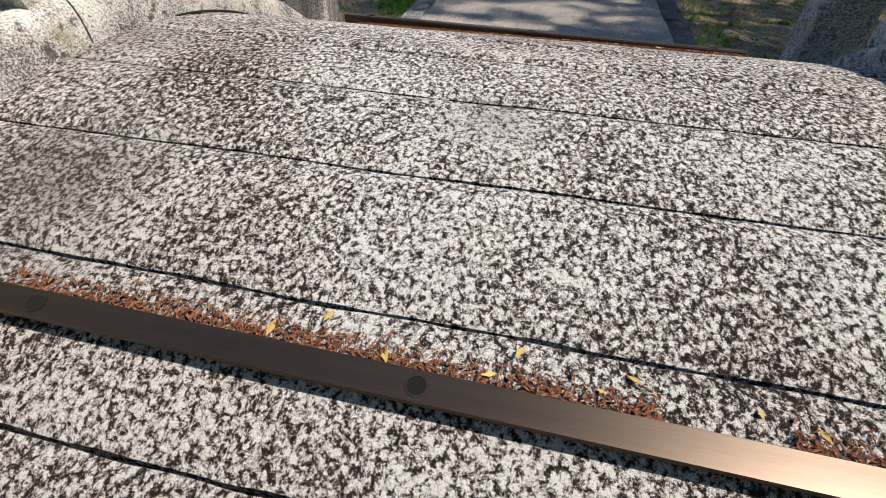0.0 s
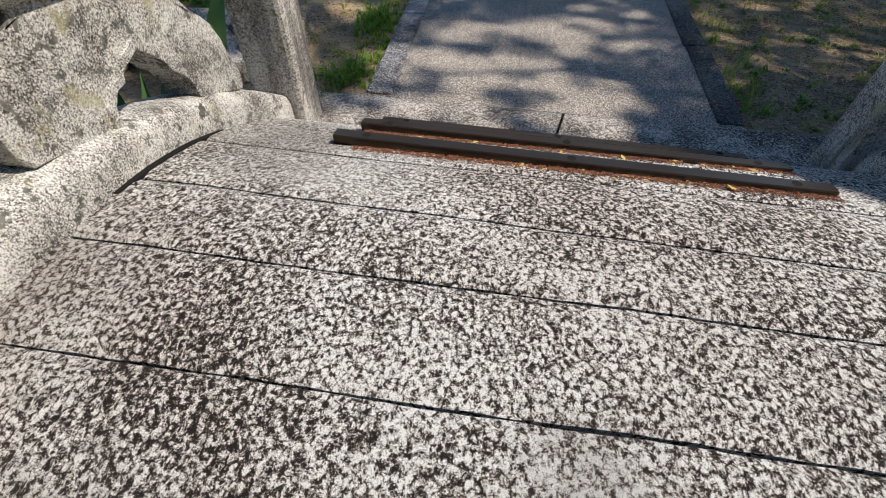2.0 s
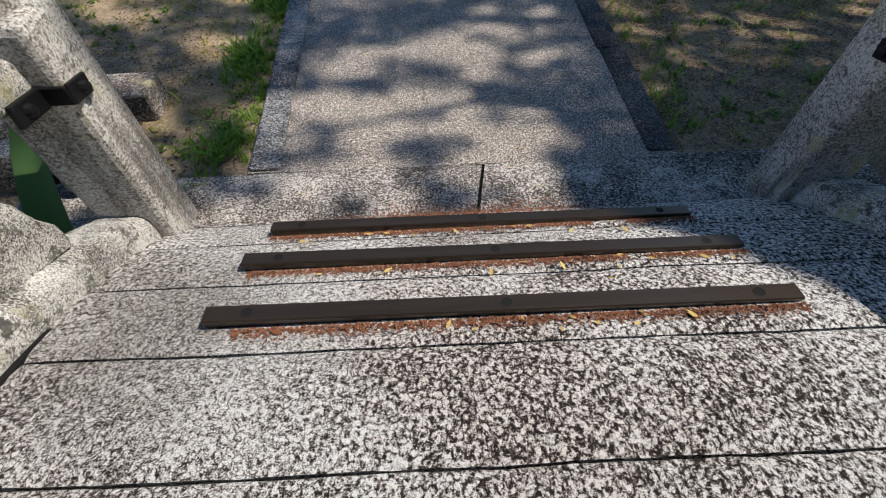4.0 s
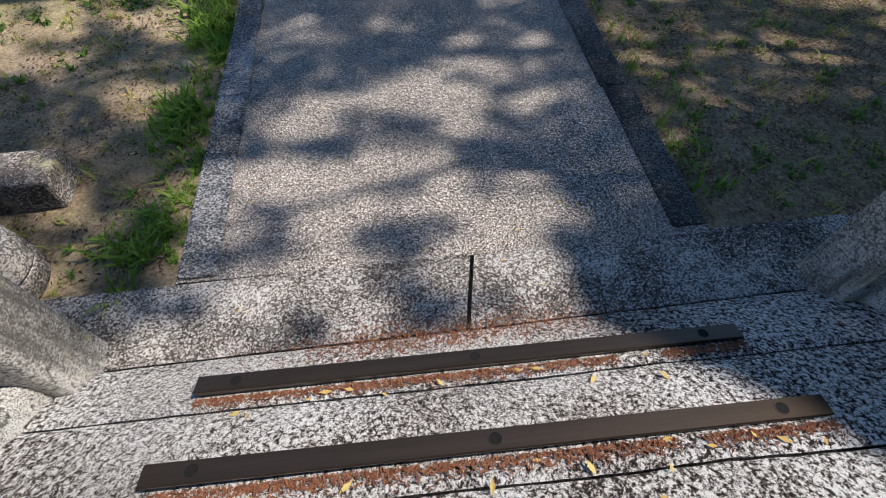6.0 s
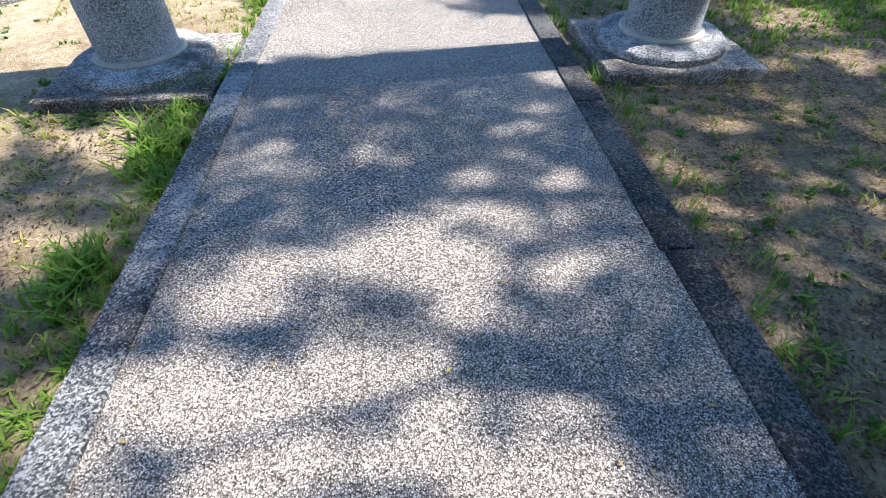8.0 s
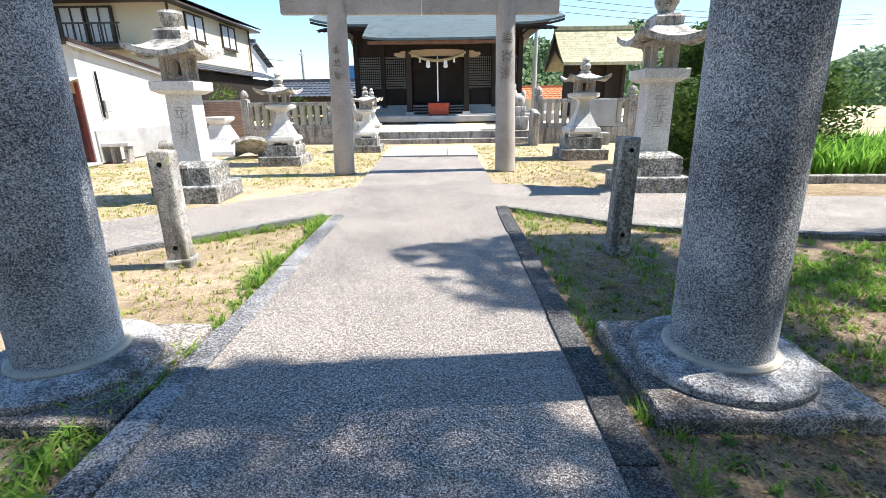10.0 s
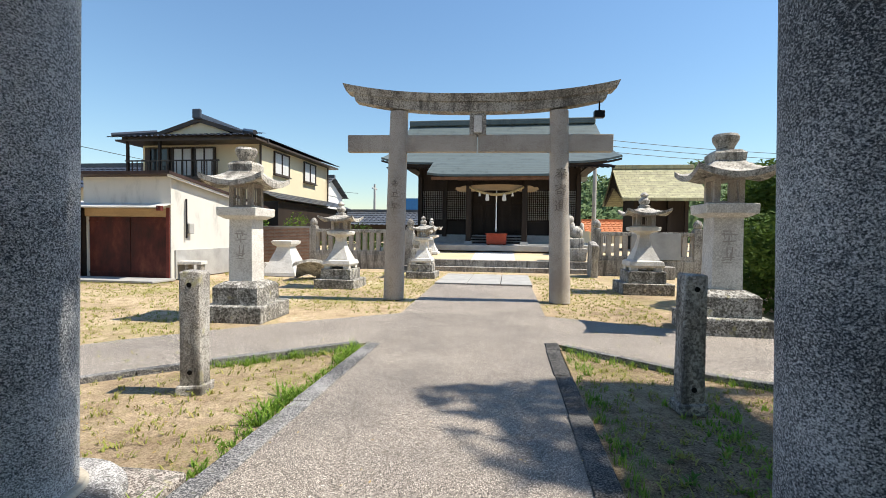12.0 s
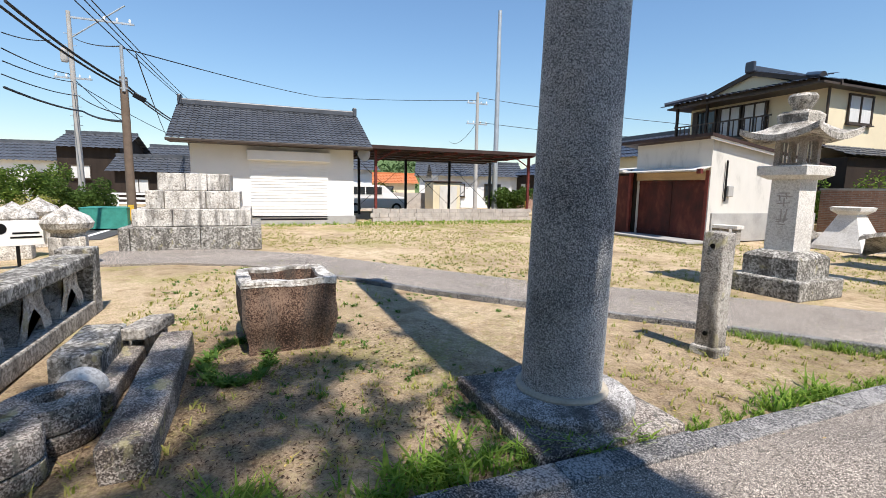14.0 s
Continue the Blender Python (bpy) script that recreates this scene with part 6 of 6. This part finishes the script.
P3 = (-31.8, 20.7)
cable([(-11.7, 0.6, 5.0), (-17.4, 1.4, 4.5), (-40.5, 0, 5.9)], 0.12, 0.035, "thick black bundled overhead cable")
cable([(-11.7, 0.5, 4.9), (-17.4, 1.4, 4.4), (-40.5, -0.1, 5.8)], 0.12, 0.03, "thick black bundled overhead cable")
cable([(-17.3, 0.2, 6.9), (-44.2, 0, 8.1)], 0.12, 0.02, "thin black cable to the storehouse ridge")
cable([(-17.3, 0.4, 7.0), (-44.3, 0.1, 8.1)], 0.12, 0.02, "thin black cable to the storehouse ridge")
cable([(-17.4, 0.6, 7.0), (-44.3, 0.3, 8.2)], 0.12, 0.02, "thin black cable to the storehouse ridge")
cable([(-20.9, -3, 6.6), (-29.7, -4.4, 8.6)], 0.12, 0.022, "black overhead cable above the road")
cable([(-19.2, -2.4, 5.7), (-31.2, -4.2, 7.3), (-38, -2.9, 5.3)], 0.12, 0.022, "black overhead cable above the road")
cable([(-19.2, -2.4, 5.3), (-31.3, -4, 6.9), (-42.3, -1.5, 5.5)], 0.12, 0.022, "black overhead cable above the road")
cable([(-19.3, -2.5, 4.9), (-31.4, -3.9, 6.2), (-17.3, 1.25, 3.6)], 0.12, 0.022, "slack overhead cable between the poles")
cable([(-19.4, -2.5, 4.5), (-31.6, -3.8, 5.4), (-17.3, 1.25, 3.4)], 0.12, 0.045, "thick black bundled cable between the poles")
cable([(-17.3, 1.7, 5.5), (-42.3, -1.5, 5.4)], 0.12, 0.02, "thin cable leaving the brown pole")
cable([(-30.9, -3.7, 9.1), (-17.3, 1.25, 5.7)], 0.12, 0.02, "thin cable between the poles")
cable([(-16.8, 1.42, 5.55), (-42.1, 10.3, 9.2), (-32.9, 21.2, 8.3)], 0.12, 0.02, "long thin cable over the storehouse")
cable([(P3[0], P3[1], 8.3), (-15.0, 52, 5.5)], 0.8, 0.02, "thin cable towards distant poles")
cable([(-60, 30, 8.0), (P3[0], P3[1], 6.5), (-20, 46, 6.0)], 0.8, 0.02, "thin cable beyond the carport")
for z in (8.0, 7.6, 7.2):
    cable([(6.4, 38, z), (40, 52, z + 0.8)], 0.5, 0.02, "thin cable leaving the shrine pole")

# ---- distant hills ----
def hill(name, x, y, w, d, h, label, seed):
    rnd = random.Random(seed)
    vs, fs = [], []
    for _ in range(16000):
        u, v = rnd.uniform(-1, 1), rnd.uniform(-1, 0.5)
        z = h * max(0, (1 - u * u)) ** 0.8 * max(0, 1 - v * v) ** 0.6 * (0.75 + 0.35 * noise.noise((u * 3 + seed, v * 3, 0)))
        lump = 1.2 + 1.6 * noise.noise((u * 40, v * 40, seed))
        c = Vector((x + u * w, y + v * d, z - 1 + lump * rnd.uniform(0.2, 1.0)))
        s = rnd.uniform(0.3, 0.7) * (0.6 + h / 40)
        a = Vector((rnd.gauss(0, 1), rnd.gauss(0, 1), rnd.gauss(0, 0.6))).normalized()
        e = a.orthogonal().normalized()
        k = len(vs)
        vs += [tuple(c - a * s), tuple(c + e * s * 0.7), tuple(c + a * s), tuple(c - e * s * 0.7)]
        fs.append((k, k + 1, k + 2, k + 3))
    base = len(vs)
    g = 24
    for i in range(g + 1):
        for j in range(g + 1):
            u, v = 2 * i / g - 1, 2 * j / g - 1
            vs.append((x + u * w, y + v * d, -1 + h * max(0, (1 - u * u)) ** 0.8 * max(0, 1 - v * v) ** 0.6 * (0.75 + 0.35 * noise.noise((u * 3 + seed, v * 3, 0)))))
    for i in range(g):
        for j in range(g):
            a = base + i * (g + 1) + j
            fs.append((a, a + g + 1, a + g + 2, a + 1))
    ob = mesh_from(name, vs, fs, HILL, None, label, "stuff")
    tagged(ob, category="hill")


hill("wooded_hill", 45, 150, 42, 40, 25, "distant green wooded hill", 2)
hill("wooded_hill", -122, 172, 56, 40, 27, "distant low wooded hill behind the house", 5)
hill("wooded_hill", -25, 330, 90, 40, 13, "far hazy wooded ridge", 7)
hill("wooded_hill", -210, 60, 60, 110, 22, "distant wooded ridge beyond the village", 9)
hill("wooded_hill", 140, 90, 50, 90, 30, "distant wooded hill east of the shrine", 11)


# ---- trees and shrubs ----
def limb(b, a, c, r0, r1, seed, segs=5, wob=0.12):
    a, c = Vector(a), Vector(c)
    prev, pr = a, r0
    for k in range(1, segs + 1):
        f = k / segs
        q = a.lerp(c, f) + noise.noise_vector(Vector((seed, k * 1.7, 0))) * wob * (c - a).length * (0 if k == segs else 1) * 0.5
        r = r0 + (r1 - r0) * f
        rod(b, prev, q, pr, r, 8)
        prev, pr = q, r


def tree(x, y, h, spread, clumps, leaf_count, leaf_size, label, seed, trunk_r=0.28):
    T = empty("tree", x, y, -0.05, 0, label, "tree")
    rnd = random.Random(seed)
    b = bmesh.new()
    limb(b, (0, 0, 0), (0.2, 0.1, h * 0.45), trunk_r, trunk_r * 0.7, seed)
    for k, (cx, cy, cz, r) in enumerate(clumps):
        if k % 31 == 0:
            limb(b, (0.2, 0.1, h * 0.45), (cx, cy, cz), trunk_r * 0.22, 0.012, seed + k, 6, 0.2)
    part("trunk", b, BARK, T)
    leaf_cloud("crown", clumps, LEAF, leaf_size, leaf_count, T, seed)
    return T


rnd = random.Random(21)
crown = []


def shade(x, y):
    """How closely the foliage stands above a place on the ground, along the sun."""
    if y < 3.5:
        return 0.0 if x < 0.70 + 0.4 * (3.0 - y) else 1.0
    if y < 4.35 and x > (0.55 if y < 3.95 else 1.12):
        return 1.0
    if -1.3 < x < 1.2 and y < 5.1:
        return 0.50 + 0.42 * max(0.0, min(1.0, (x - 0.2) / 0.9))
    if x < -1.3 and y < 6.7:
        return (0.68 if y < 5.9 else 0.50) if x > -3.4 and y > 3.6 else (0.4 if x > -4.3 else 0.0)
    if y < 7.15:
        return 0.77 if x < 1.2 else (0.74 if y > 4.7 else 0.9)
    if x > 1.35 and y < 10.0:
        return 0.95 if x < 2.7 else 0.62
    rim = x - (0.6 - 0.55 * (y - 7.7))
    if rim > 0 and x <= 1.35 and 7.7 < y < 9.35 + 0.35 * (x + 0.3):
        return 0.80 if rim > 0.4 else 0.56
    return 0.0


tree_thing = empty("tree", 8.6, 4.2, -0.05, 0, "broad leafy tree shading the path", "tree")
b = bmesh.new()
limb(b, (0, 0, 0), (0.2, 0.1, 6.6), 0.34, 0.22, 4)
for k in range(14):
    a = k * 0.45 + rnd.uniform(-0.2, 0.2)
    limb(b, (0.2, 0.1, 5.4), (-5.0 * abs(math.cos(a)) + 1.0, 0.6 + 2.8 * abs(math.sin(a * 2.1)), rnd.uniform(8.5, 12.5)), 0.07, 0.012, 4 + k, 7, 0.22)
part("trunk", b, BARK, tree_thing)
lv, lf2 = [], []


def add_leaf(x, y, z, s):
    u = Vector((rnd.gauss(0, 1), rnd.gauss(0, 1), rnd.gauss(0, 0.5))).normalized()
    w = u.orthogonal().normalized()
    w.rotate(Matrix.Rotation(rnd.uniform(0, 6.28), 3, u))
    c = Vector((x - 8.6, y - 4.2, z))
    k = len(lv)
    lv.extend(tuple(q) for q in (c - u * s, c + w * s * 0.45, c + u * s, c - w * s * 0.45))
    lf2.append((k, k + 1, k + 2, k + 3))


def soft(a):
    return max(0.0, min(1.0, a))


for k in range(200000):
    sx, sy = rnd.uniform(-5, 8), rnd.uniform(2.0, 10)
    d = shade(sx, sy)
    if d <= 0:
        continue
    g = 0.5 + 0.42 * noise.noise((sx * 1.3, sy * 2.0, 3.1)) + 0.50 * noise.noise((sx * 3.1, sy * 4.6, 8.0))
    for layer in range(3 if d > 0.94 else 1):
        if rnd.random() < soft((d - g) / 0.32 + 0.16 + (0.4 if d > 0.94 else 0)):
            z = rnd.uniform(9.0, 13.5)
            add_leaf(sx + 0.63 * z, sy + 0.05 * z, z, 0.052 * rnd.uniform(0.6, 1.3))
# unseen lower crown to the east, away from the path, added to cut sky light
for k in range(62000):
    z = rnd.uniform(2.6, 7.5)
    sx, sy = rnd.uniform(1.5, 9.0), rnd.uniform(-3.0, 7.6)
    if sy < 2.7 and sx < 2.3 or sy > 4.7 and sx < 5.0:
        continue
    if noise.noise((sx * 0.8, sy * 0.8, z * 0.8)) > -0.2:
        add_leaf(sx + 0.63 * z, sy + 0.05 * z, z, 0.13 * rnd.uniform(0.7, 1.3))
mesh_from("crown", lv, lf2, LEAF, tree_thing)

# dense unseen trees south of the bridge and on the east bank, blocking sky light
for tx, ty, th, seed in ((-7.0, -8.5, 11.0, 61), (-1.5, -8.0, 12.0, 62), (4.0, -8.0, 12.5, 63), (9.5, -5.5, 12.0, 64)):
    r4 = random.Random(seed)
    cl = []
    for k in range(70):
        a, q, f = r4.uniform(0, 6.28), math.sqrt(r4.random()) * 3.6, r4.random()
        cl.append((q * math.cos(a) * (1.1 - 0.5 * f), q * math.sin(a) * (1.1 - 0.5 * f), 1.6 + f * (th - 2.0), r4.uniform(0.7, 1.3)))
    tree(tx, ty, th, 3.6, cl, 15000, 0.17, "dense unseen tree behind the bridge, added to block sky light", seed)


def shrub(x, y, w, d, h, label, seed, n=2600, material=None, size=0.06, z=-0.05):
    S = empty("shrub", x, y, z, 0, label, "shrub", "shrubs")
    r2 = random.Random(seed)
    cl = [(r2.uniform(-w, w) * 0.8, r2.uniform(-d, d) * 0.8, h * r2.uniform(0.25, 0.8), min(h, max(w, d)) * r2.uniform(0.22, 0.4)) for _ in range(16)]
    b = bmesh.new()
    for cx, cy, cz, r in cl[:9]:
        limb(b, (cx * 0.2, cy * 0.2, 0), (cx, cy, cz), 0.04, 0.01, seed, 3)
    part("stems", b, BARK, S)
    leaf_cloud("foliage", cl, material or BUSH, size, n, S, seed)


shrub(-9.2, 24.6, 1.5, 0.6, 2.3, "yellow-green garden hedge behind the brick wall", 31, 3000, BUSH, 0.07)
shrub(-6.0, 25.2, 1.6, 0.7, 1.9, "clipped green hedge behind the stone fence", 33, 2600, LEAF, 0.06)
shrub(-21.5, 21.0, 1.6, 1.2, 1.9, "yellow-green shrub at the yard edge", 35, 6000, BUSH, 0.08)
shrub(-24.5, 19.5, 1.6, 1.4, 1.8, "round dark green shrub by the low wall", 37, 8000, LEAF, 0.08)
shrub(-27.5, -2.9, 1.5, 1.4, 1.75, "clipped dark green roadside shrub", 39, 5000, LEAF, 0.08)
shrub(-28.0, -5.4, 1.6, 1.8, 2.6, "bright green roadside shrub", 41, 6500, BUSH, 0.09)
shrub(-25.6, -4.1, 0.8, 0.6, 0.9, "yellow flowering roadside shrub", 43, 900, STRAW, 0.06)
shrub(-33, 13.0, 1.6, 1.8, 1.9, "garden shrubs beyond the carport", 45, 2000, LEAF, 0.10)
shrub(-31, 17.6, 1.2, 1.0, 1.8, "yellow-green shrubs beyond the carport", 46, 1600, BUSH, 0.09)
shrub(6.2, 14.9, 1.3, 1.6, 3.4, "tall dark evergreen shrub behind the lantern", 47, 16000, LEAF, 0.06)
shrub(6.3, 15.6, 1.5, 1.4, 1.7, "low dark evergreen undergrowth by the lantern", 48, 9000, LEAF, 0.06)
shrub(8.2, 16.5, 1.8, 2.2, 3.0, "dense dark evergreen shrubs beside the court", 49, 6500, LEAF, 0.06)
shrub(-5.5, 62, 2.2, 2.2, 4.2, "small distant broadleaf tree", 51, 1800, BUSH, 0.2)

# broad-leaved bed on the east side
rnd = random.Random(8)
spots = [(rnd.uniform(7.6, 12.5), rnd.uniform(13.6, 17.0), -0.05, rnd.uniform(0.8, 1.2)) for _ in range(800)]
blades("lily_bed", spots, LILY, 0.75, 0.030, "bright green broad-leaved plants in a bed", 0.45, 7, None, 9)
bed = stone_beam(7.0, 13.3, 12.5, 13.1, 0.16, -0.05, 0.17, OLD, "low stone edging of the plant bed", "bed_edging")

# thick leaves behind the bridge rail
def agave(x, y, z, n, seed, a0, a1, spread, lean0, lean1, long0, long1, label):
    plant = empty("agave", x, y, z, 0, label, "plant", "thick-leaved plants")
    rnd = random.Random(seed)
    for k in range(n):
        a = rnd.uniform(a0, a1)
        L = rnd.uniform(long0, long1)
        b = bmesh.new()
        lean = rnd.uniform(lean0, lean1)
        def lf(u, v, a=a, L=L, lean=lean):
            w = 0.13 * math.sin(math.pi * min(1, 0.15 + 0.85 * v)) ** 0.8 * (1 - v ** 4)
            s = (2 * u - 1) * w
            d = lean * L * v ** 1.6
            return (math.cos(a) * d - math.sin(a) * s, math.sin(a) * d + math.cos(a) * s, L * v * (1 - 0.12 * v) - 0.04 * (1 - abs(2 * u - 1)))
        sheet(b, lf, 4, 9)
        part("leaf", b, DEEPLEAF, plant, smooth=True).location = (rnd.uniform(-0.15, 0.15), rnd.uniform(-spread, spread), 0)


agave(-2.15, 2.35, -0.6, 30, 15, 1.3, 4.98, 0.9, 0.2, 0.55, 1.1, 1.75, "large thick-leaved green plant beside the bridge rail")
agave(-2.3, 1.35, -0.6, 22, 16, 0.0, 6.28, 0.7, 0.03, 0.16, 1.6, 2.1, "tall upright thick-leaved plant behind the bridge panels")

# ---- grass ----
rnd = random.Random(5)


def gz(x, y):
    return ground_z(x, y)


edge = []
for k in range(420):
    y = rnd.uniform(4.0, 10.8)
    edge.append((-1.20 - abs(rnd.gauss(0, 0.08)), y, gz(-1.25, y), rnd.uniform(0.35, 0.8) * (1.5 if noise.noise((0, y * 1.1, 2)) > 0.05 else 0.7)))
for k in range(95):
    y = rnd.choice((4.1, 4.9, 5.05, 5.9, 6.1, 6.6)) + rnd.gauss(0, 0.15)
    edge.append((-1.30 - abs(rnd.gauss(0, 0.10)), y, gz(-1.3, y), rnd.uniform(0.8, 1.25)))
blades("verge_grass", edge, GRASS, 0.15, 0.0085, "bright green grass along the path's west kerb", 1.0, 7, None, 2)
edge = []
for k in range(170):
    y = rnd.uniform(4.1, 11.2)
    edge.append((1.34 + abs(rnd.gauss(0, 0.10)), y, gz(1.4, y), rnd.uniform(0.3, 0.9)))
for k in range(120):
    f = rnd.random()
    edge.append((-1.28 - 1.3 * f, 10.75 - 1.1 * f + rnd.gauss(0, 0.04), -0.05, rnd.uniform(0.3, 0.9)))
for k in range(150):
    f = rnd.random()
    edge.append((1.42 + 3.0 * f, 11.05 - 1.5 * f ** 0.7 + rnd.gauss(0, 0.06), -0.05, rnd.uniform(0.3, 0.9)))
blades("kerb_grass", edge, GRASS, 0.15, 0.005, "short green grass along kerbs", 0.7, 8, None, 3)
east = []
for k in range(1500):
    x, y = rnd.uniform(2.0, 8.0), rnd.uniform(6.9, 9.45)
    if noise.noise((x * 0.9, y * 0.9, 7)) > -0.25:
        east.append((x, y, gz(x, y), rnd.uniform(0.3, 0.8)))
for k in range(3600):
    x, y = rnd.uniform(2.45, 8.0), rnd.uniform(7.0, 9.5)
    if noise.noise((x * 0.9, y * 0.9, 7)) + 0.6 * noise.noise((x * 3.1, y * 3.1, 2)) > 0.05 - 0.08 * (x - 3):
        east.append((x, y, gz(x, y), rnd.uniform(0.35, 0.75)))
blades("lawn_grass", east, GRASS, 0.12, 0.010, "patchy green lawn on the east side", 0.95, 6, None, 4)
weeds = []
for k in range(1300):
    x, y = rnd.uniform(-8.5, 6.0), rnd.uniform(3.95, 9.5)
    if -1.2 < x < 1.35 or (x < -1.2 and y > 8.7 + (x + 3.6) * -0.9):
        continue
    if noise.noise((x * 0.8, y * 0.8, 1)) > -0.1:
        weeds.append((x, y, gz(x, y), rnd.uniform(0.25, 0.8)))
for k in range(90):
    a = rnd.uniform(0, 6.28)
    weeds.append((-3.7 + 0.5 * math.cos(a) + 0.3, 5.1 + 0.25 * math.sin(a) - 0.1, -0.05, rnd.uniform(0.7, 1.2)))
for k in range(36):
    weeds.append((rnd.uniform(-2.3, -1.2), 6.45 + rnd.gauss(0, 0.06), -0.05, rnd.uniform(0.5, 0.9)))
blades("ground_weeds", weeds, WEED, 0.075, 0.013, "scattered small green weeds on the sand", 1.3, 9, None, 6)
dry = []
for k in range(24000):
    x, y = rnd.uniform(-19, 3.5), rnd.uniform(3.8, 22)
    if -1.35 < x < 1.4 or (-4.0 < x < -1.2 and 11.6 < y < 13.3):
        continue
    if noise.noise((x * 0.35, y * 0.35, 5)) + 0.5 * noise.noise((x * 1.3, y * 1.3, 2)) > -0.2 or (x > -4.2 and y > 13.5):
        dry.append((x, y, gz(x, y), rnd.uniform(0.3, 0.9)))
blades("dry_grass", dry, STRAW, 0.085, 0.008, "thin straw-coloured dry grass on the sandy yard", 1.1, 5, None, 7)
green = []
for k in range(900):
    y = rnd.uniform(5.2, 19.0)
    green.append((rnd.uniform(-19.0, -17.2), y, -0.05, rnd.uniform(0.5, 1.3)))
blades("yard_edge_grass", green, GRASS, 0.13, 0.012, "green grass strip along the storehouse and block wall", 0.8, 4, None, 8)

# ---- litter on the bridge and path ----
def litter(name, spots, material, L, w, label, seed):
    r3 = random.Random(seed)
    vs, fs = [], []
    for x, y, z, s in spots:
        a, tilt = r3.uniform(0, 6.28), r3.uniform(-0.3, 0.3)
        dx, dy = math.cos(a) * L * s, math.sin(a) * L * s
        wx, wy = -math.sin(a) * w * s, math.cos(a) * w * s
        k = len(vs)
        vs += [(x - dx, y - dy, z + 0.001), (x + wx, y + wy, z + 0.005 * s), (x + dx, y + dy, z + 0.002 + abs(tilt) * L * s), (x - wx, y - wy, z + 0.003)]
        fs.append((k, k + 1, k + 2, k + 3))
    tagged(mesh_from(name, vs, fs, material, None, label, "stuff"), category="litter")


rnd = random.Random(12)
sp = []
for (y, a, b), turn in zip(TREADS, TURNS):
    up = y < 1.68
    for k in range(2000):
        d = abs(rnd.gauss(0, 0.020))
        yy = y + (0.036 + d if up else -0.036 - d)
        x = rnd.uniform(a, b)
        yy += (x - (a + b) / 2) * math.tan(radians(turn))
        if noise.noise((x * 2.5, y, 0)) > -0.35:
            sp.append((x, yy, deck_z(yy) + rnd.uniform(0.0, 0.010), rnd.uniform(0.6, 1.2)))
for k in range(1600):
    x, yy = rnd.gauss(0.0, 0.35), 3.47 + rnd.gauss(0, 0.05)
    sp.append((x, yy, max(deck_z(yy), 0.014) + 0.004, rnd.uniform(0.6, 1.2)))
litter("fallen_needles", sp, NEEDLE, 0.009, 0.0025, "rust-red fallen needles along the treads", 1)
sp = []
for k in range(44):
    y, a, b = rnd.choice(TREADS)
    yy = y + (1 if y < 1.68 else -1) * (0.05 + abs(rnd.gauss(0, 0.04)))
    sp.append((rnd.uniform(a, b), yy, deck_z(yy) + 0.008, rnd.uniform(0.5, 1.1)))
for k in range(60):
    x, y = rnd.uniform(-1.1, 1.2), rnd.uniform(3.6, 9)
    sp.append((x, y, 0.012, rnd.uniform(0.3, 0.8)))
for k in range(2600):
    x, y = rnd.uniform(-4.5, 6.0), rnd.uniform(3.95, 8.5)
    if abs(x) > 1.4:
        sp.append((x, y, gz(x, y) + 0.004, rnd.uniform(0.3, 0.9)))
dark = []
for k in range(20000):
    x, y = (rnd.uniform(1.12, 5.5), rnd.uniform(3.95, 9.0)) if k % 3 else (rnd.uniform(-4.2, -1.25), rnd.uniform(3.95, 6.9))
    if noise.noise((x * 1.7, y * 1.7, 9)) > (-0.15 if x > 1.3 or x < 0 else 0.25):
        dark.append((x, y, (0.012 if x < 1.3 and x > 0 else gz(x, y) + 0.003), rnd.uniform(0.4, 1.2)))
litter("leaf_mould", dark, MOULD, 0.016, 0.005, "dark brown leaf litter and twigs on the soil", 5)
litter("fallen_leaves", sp, DRYLEAF, 0.022, 0.008, "small yellow and tan fallen leaves", 2)
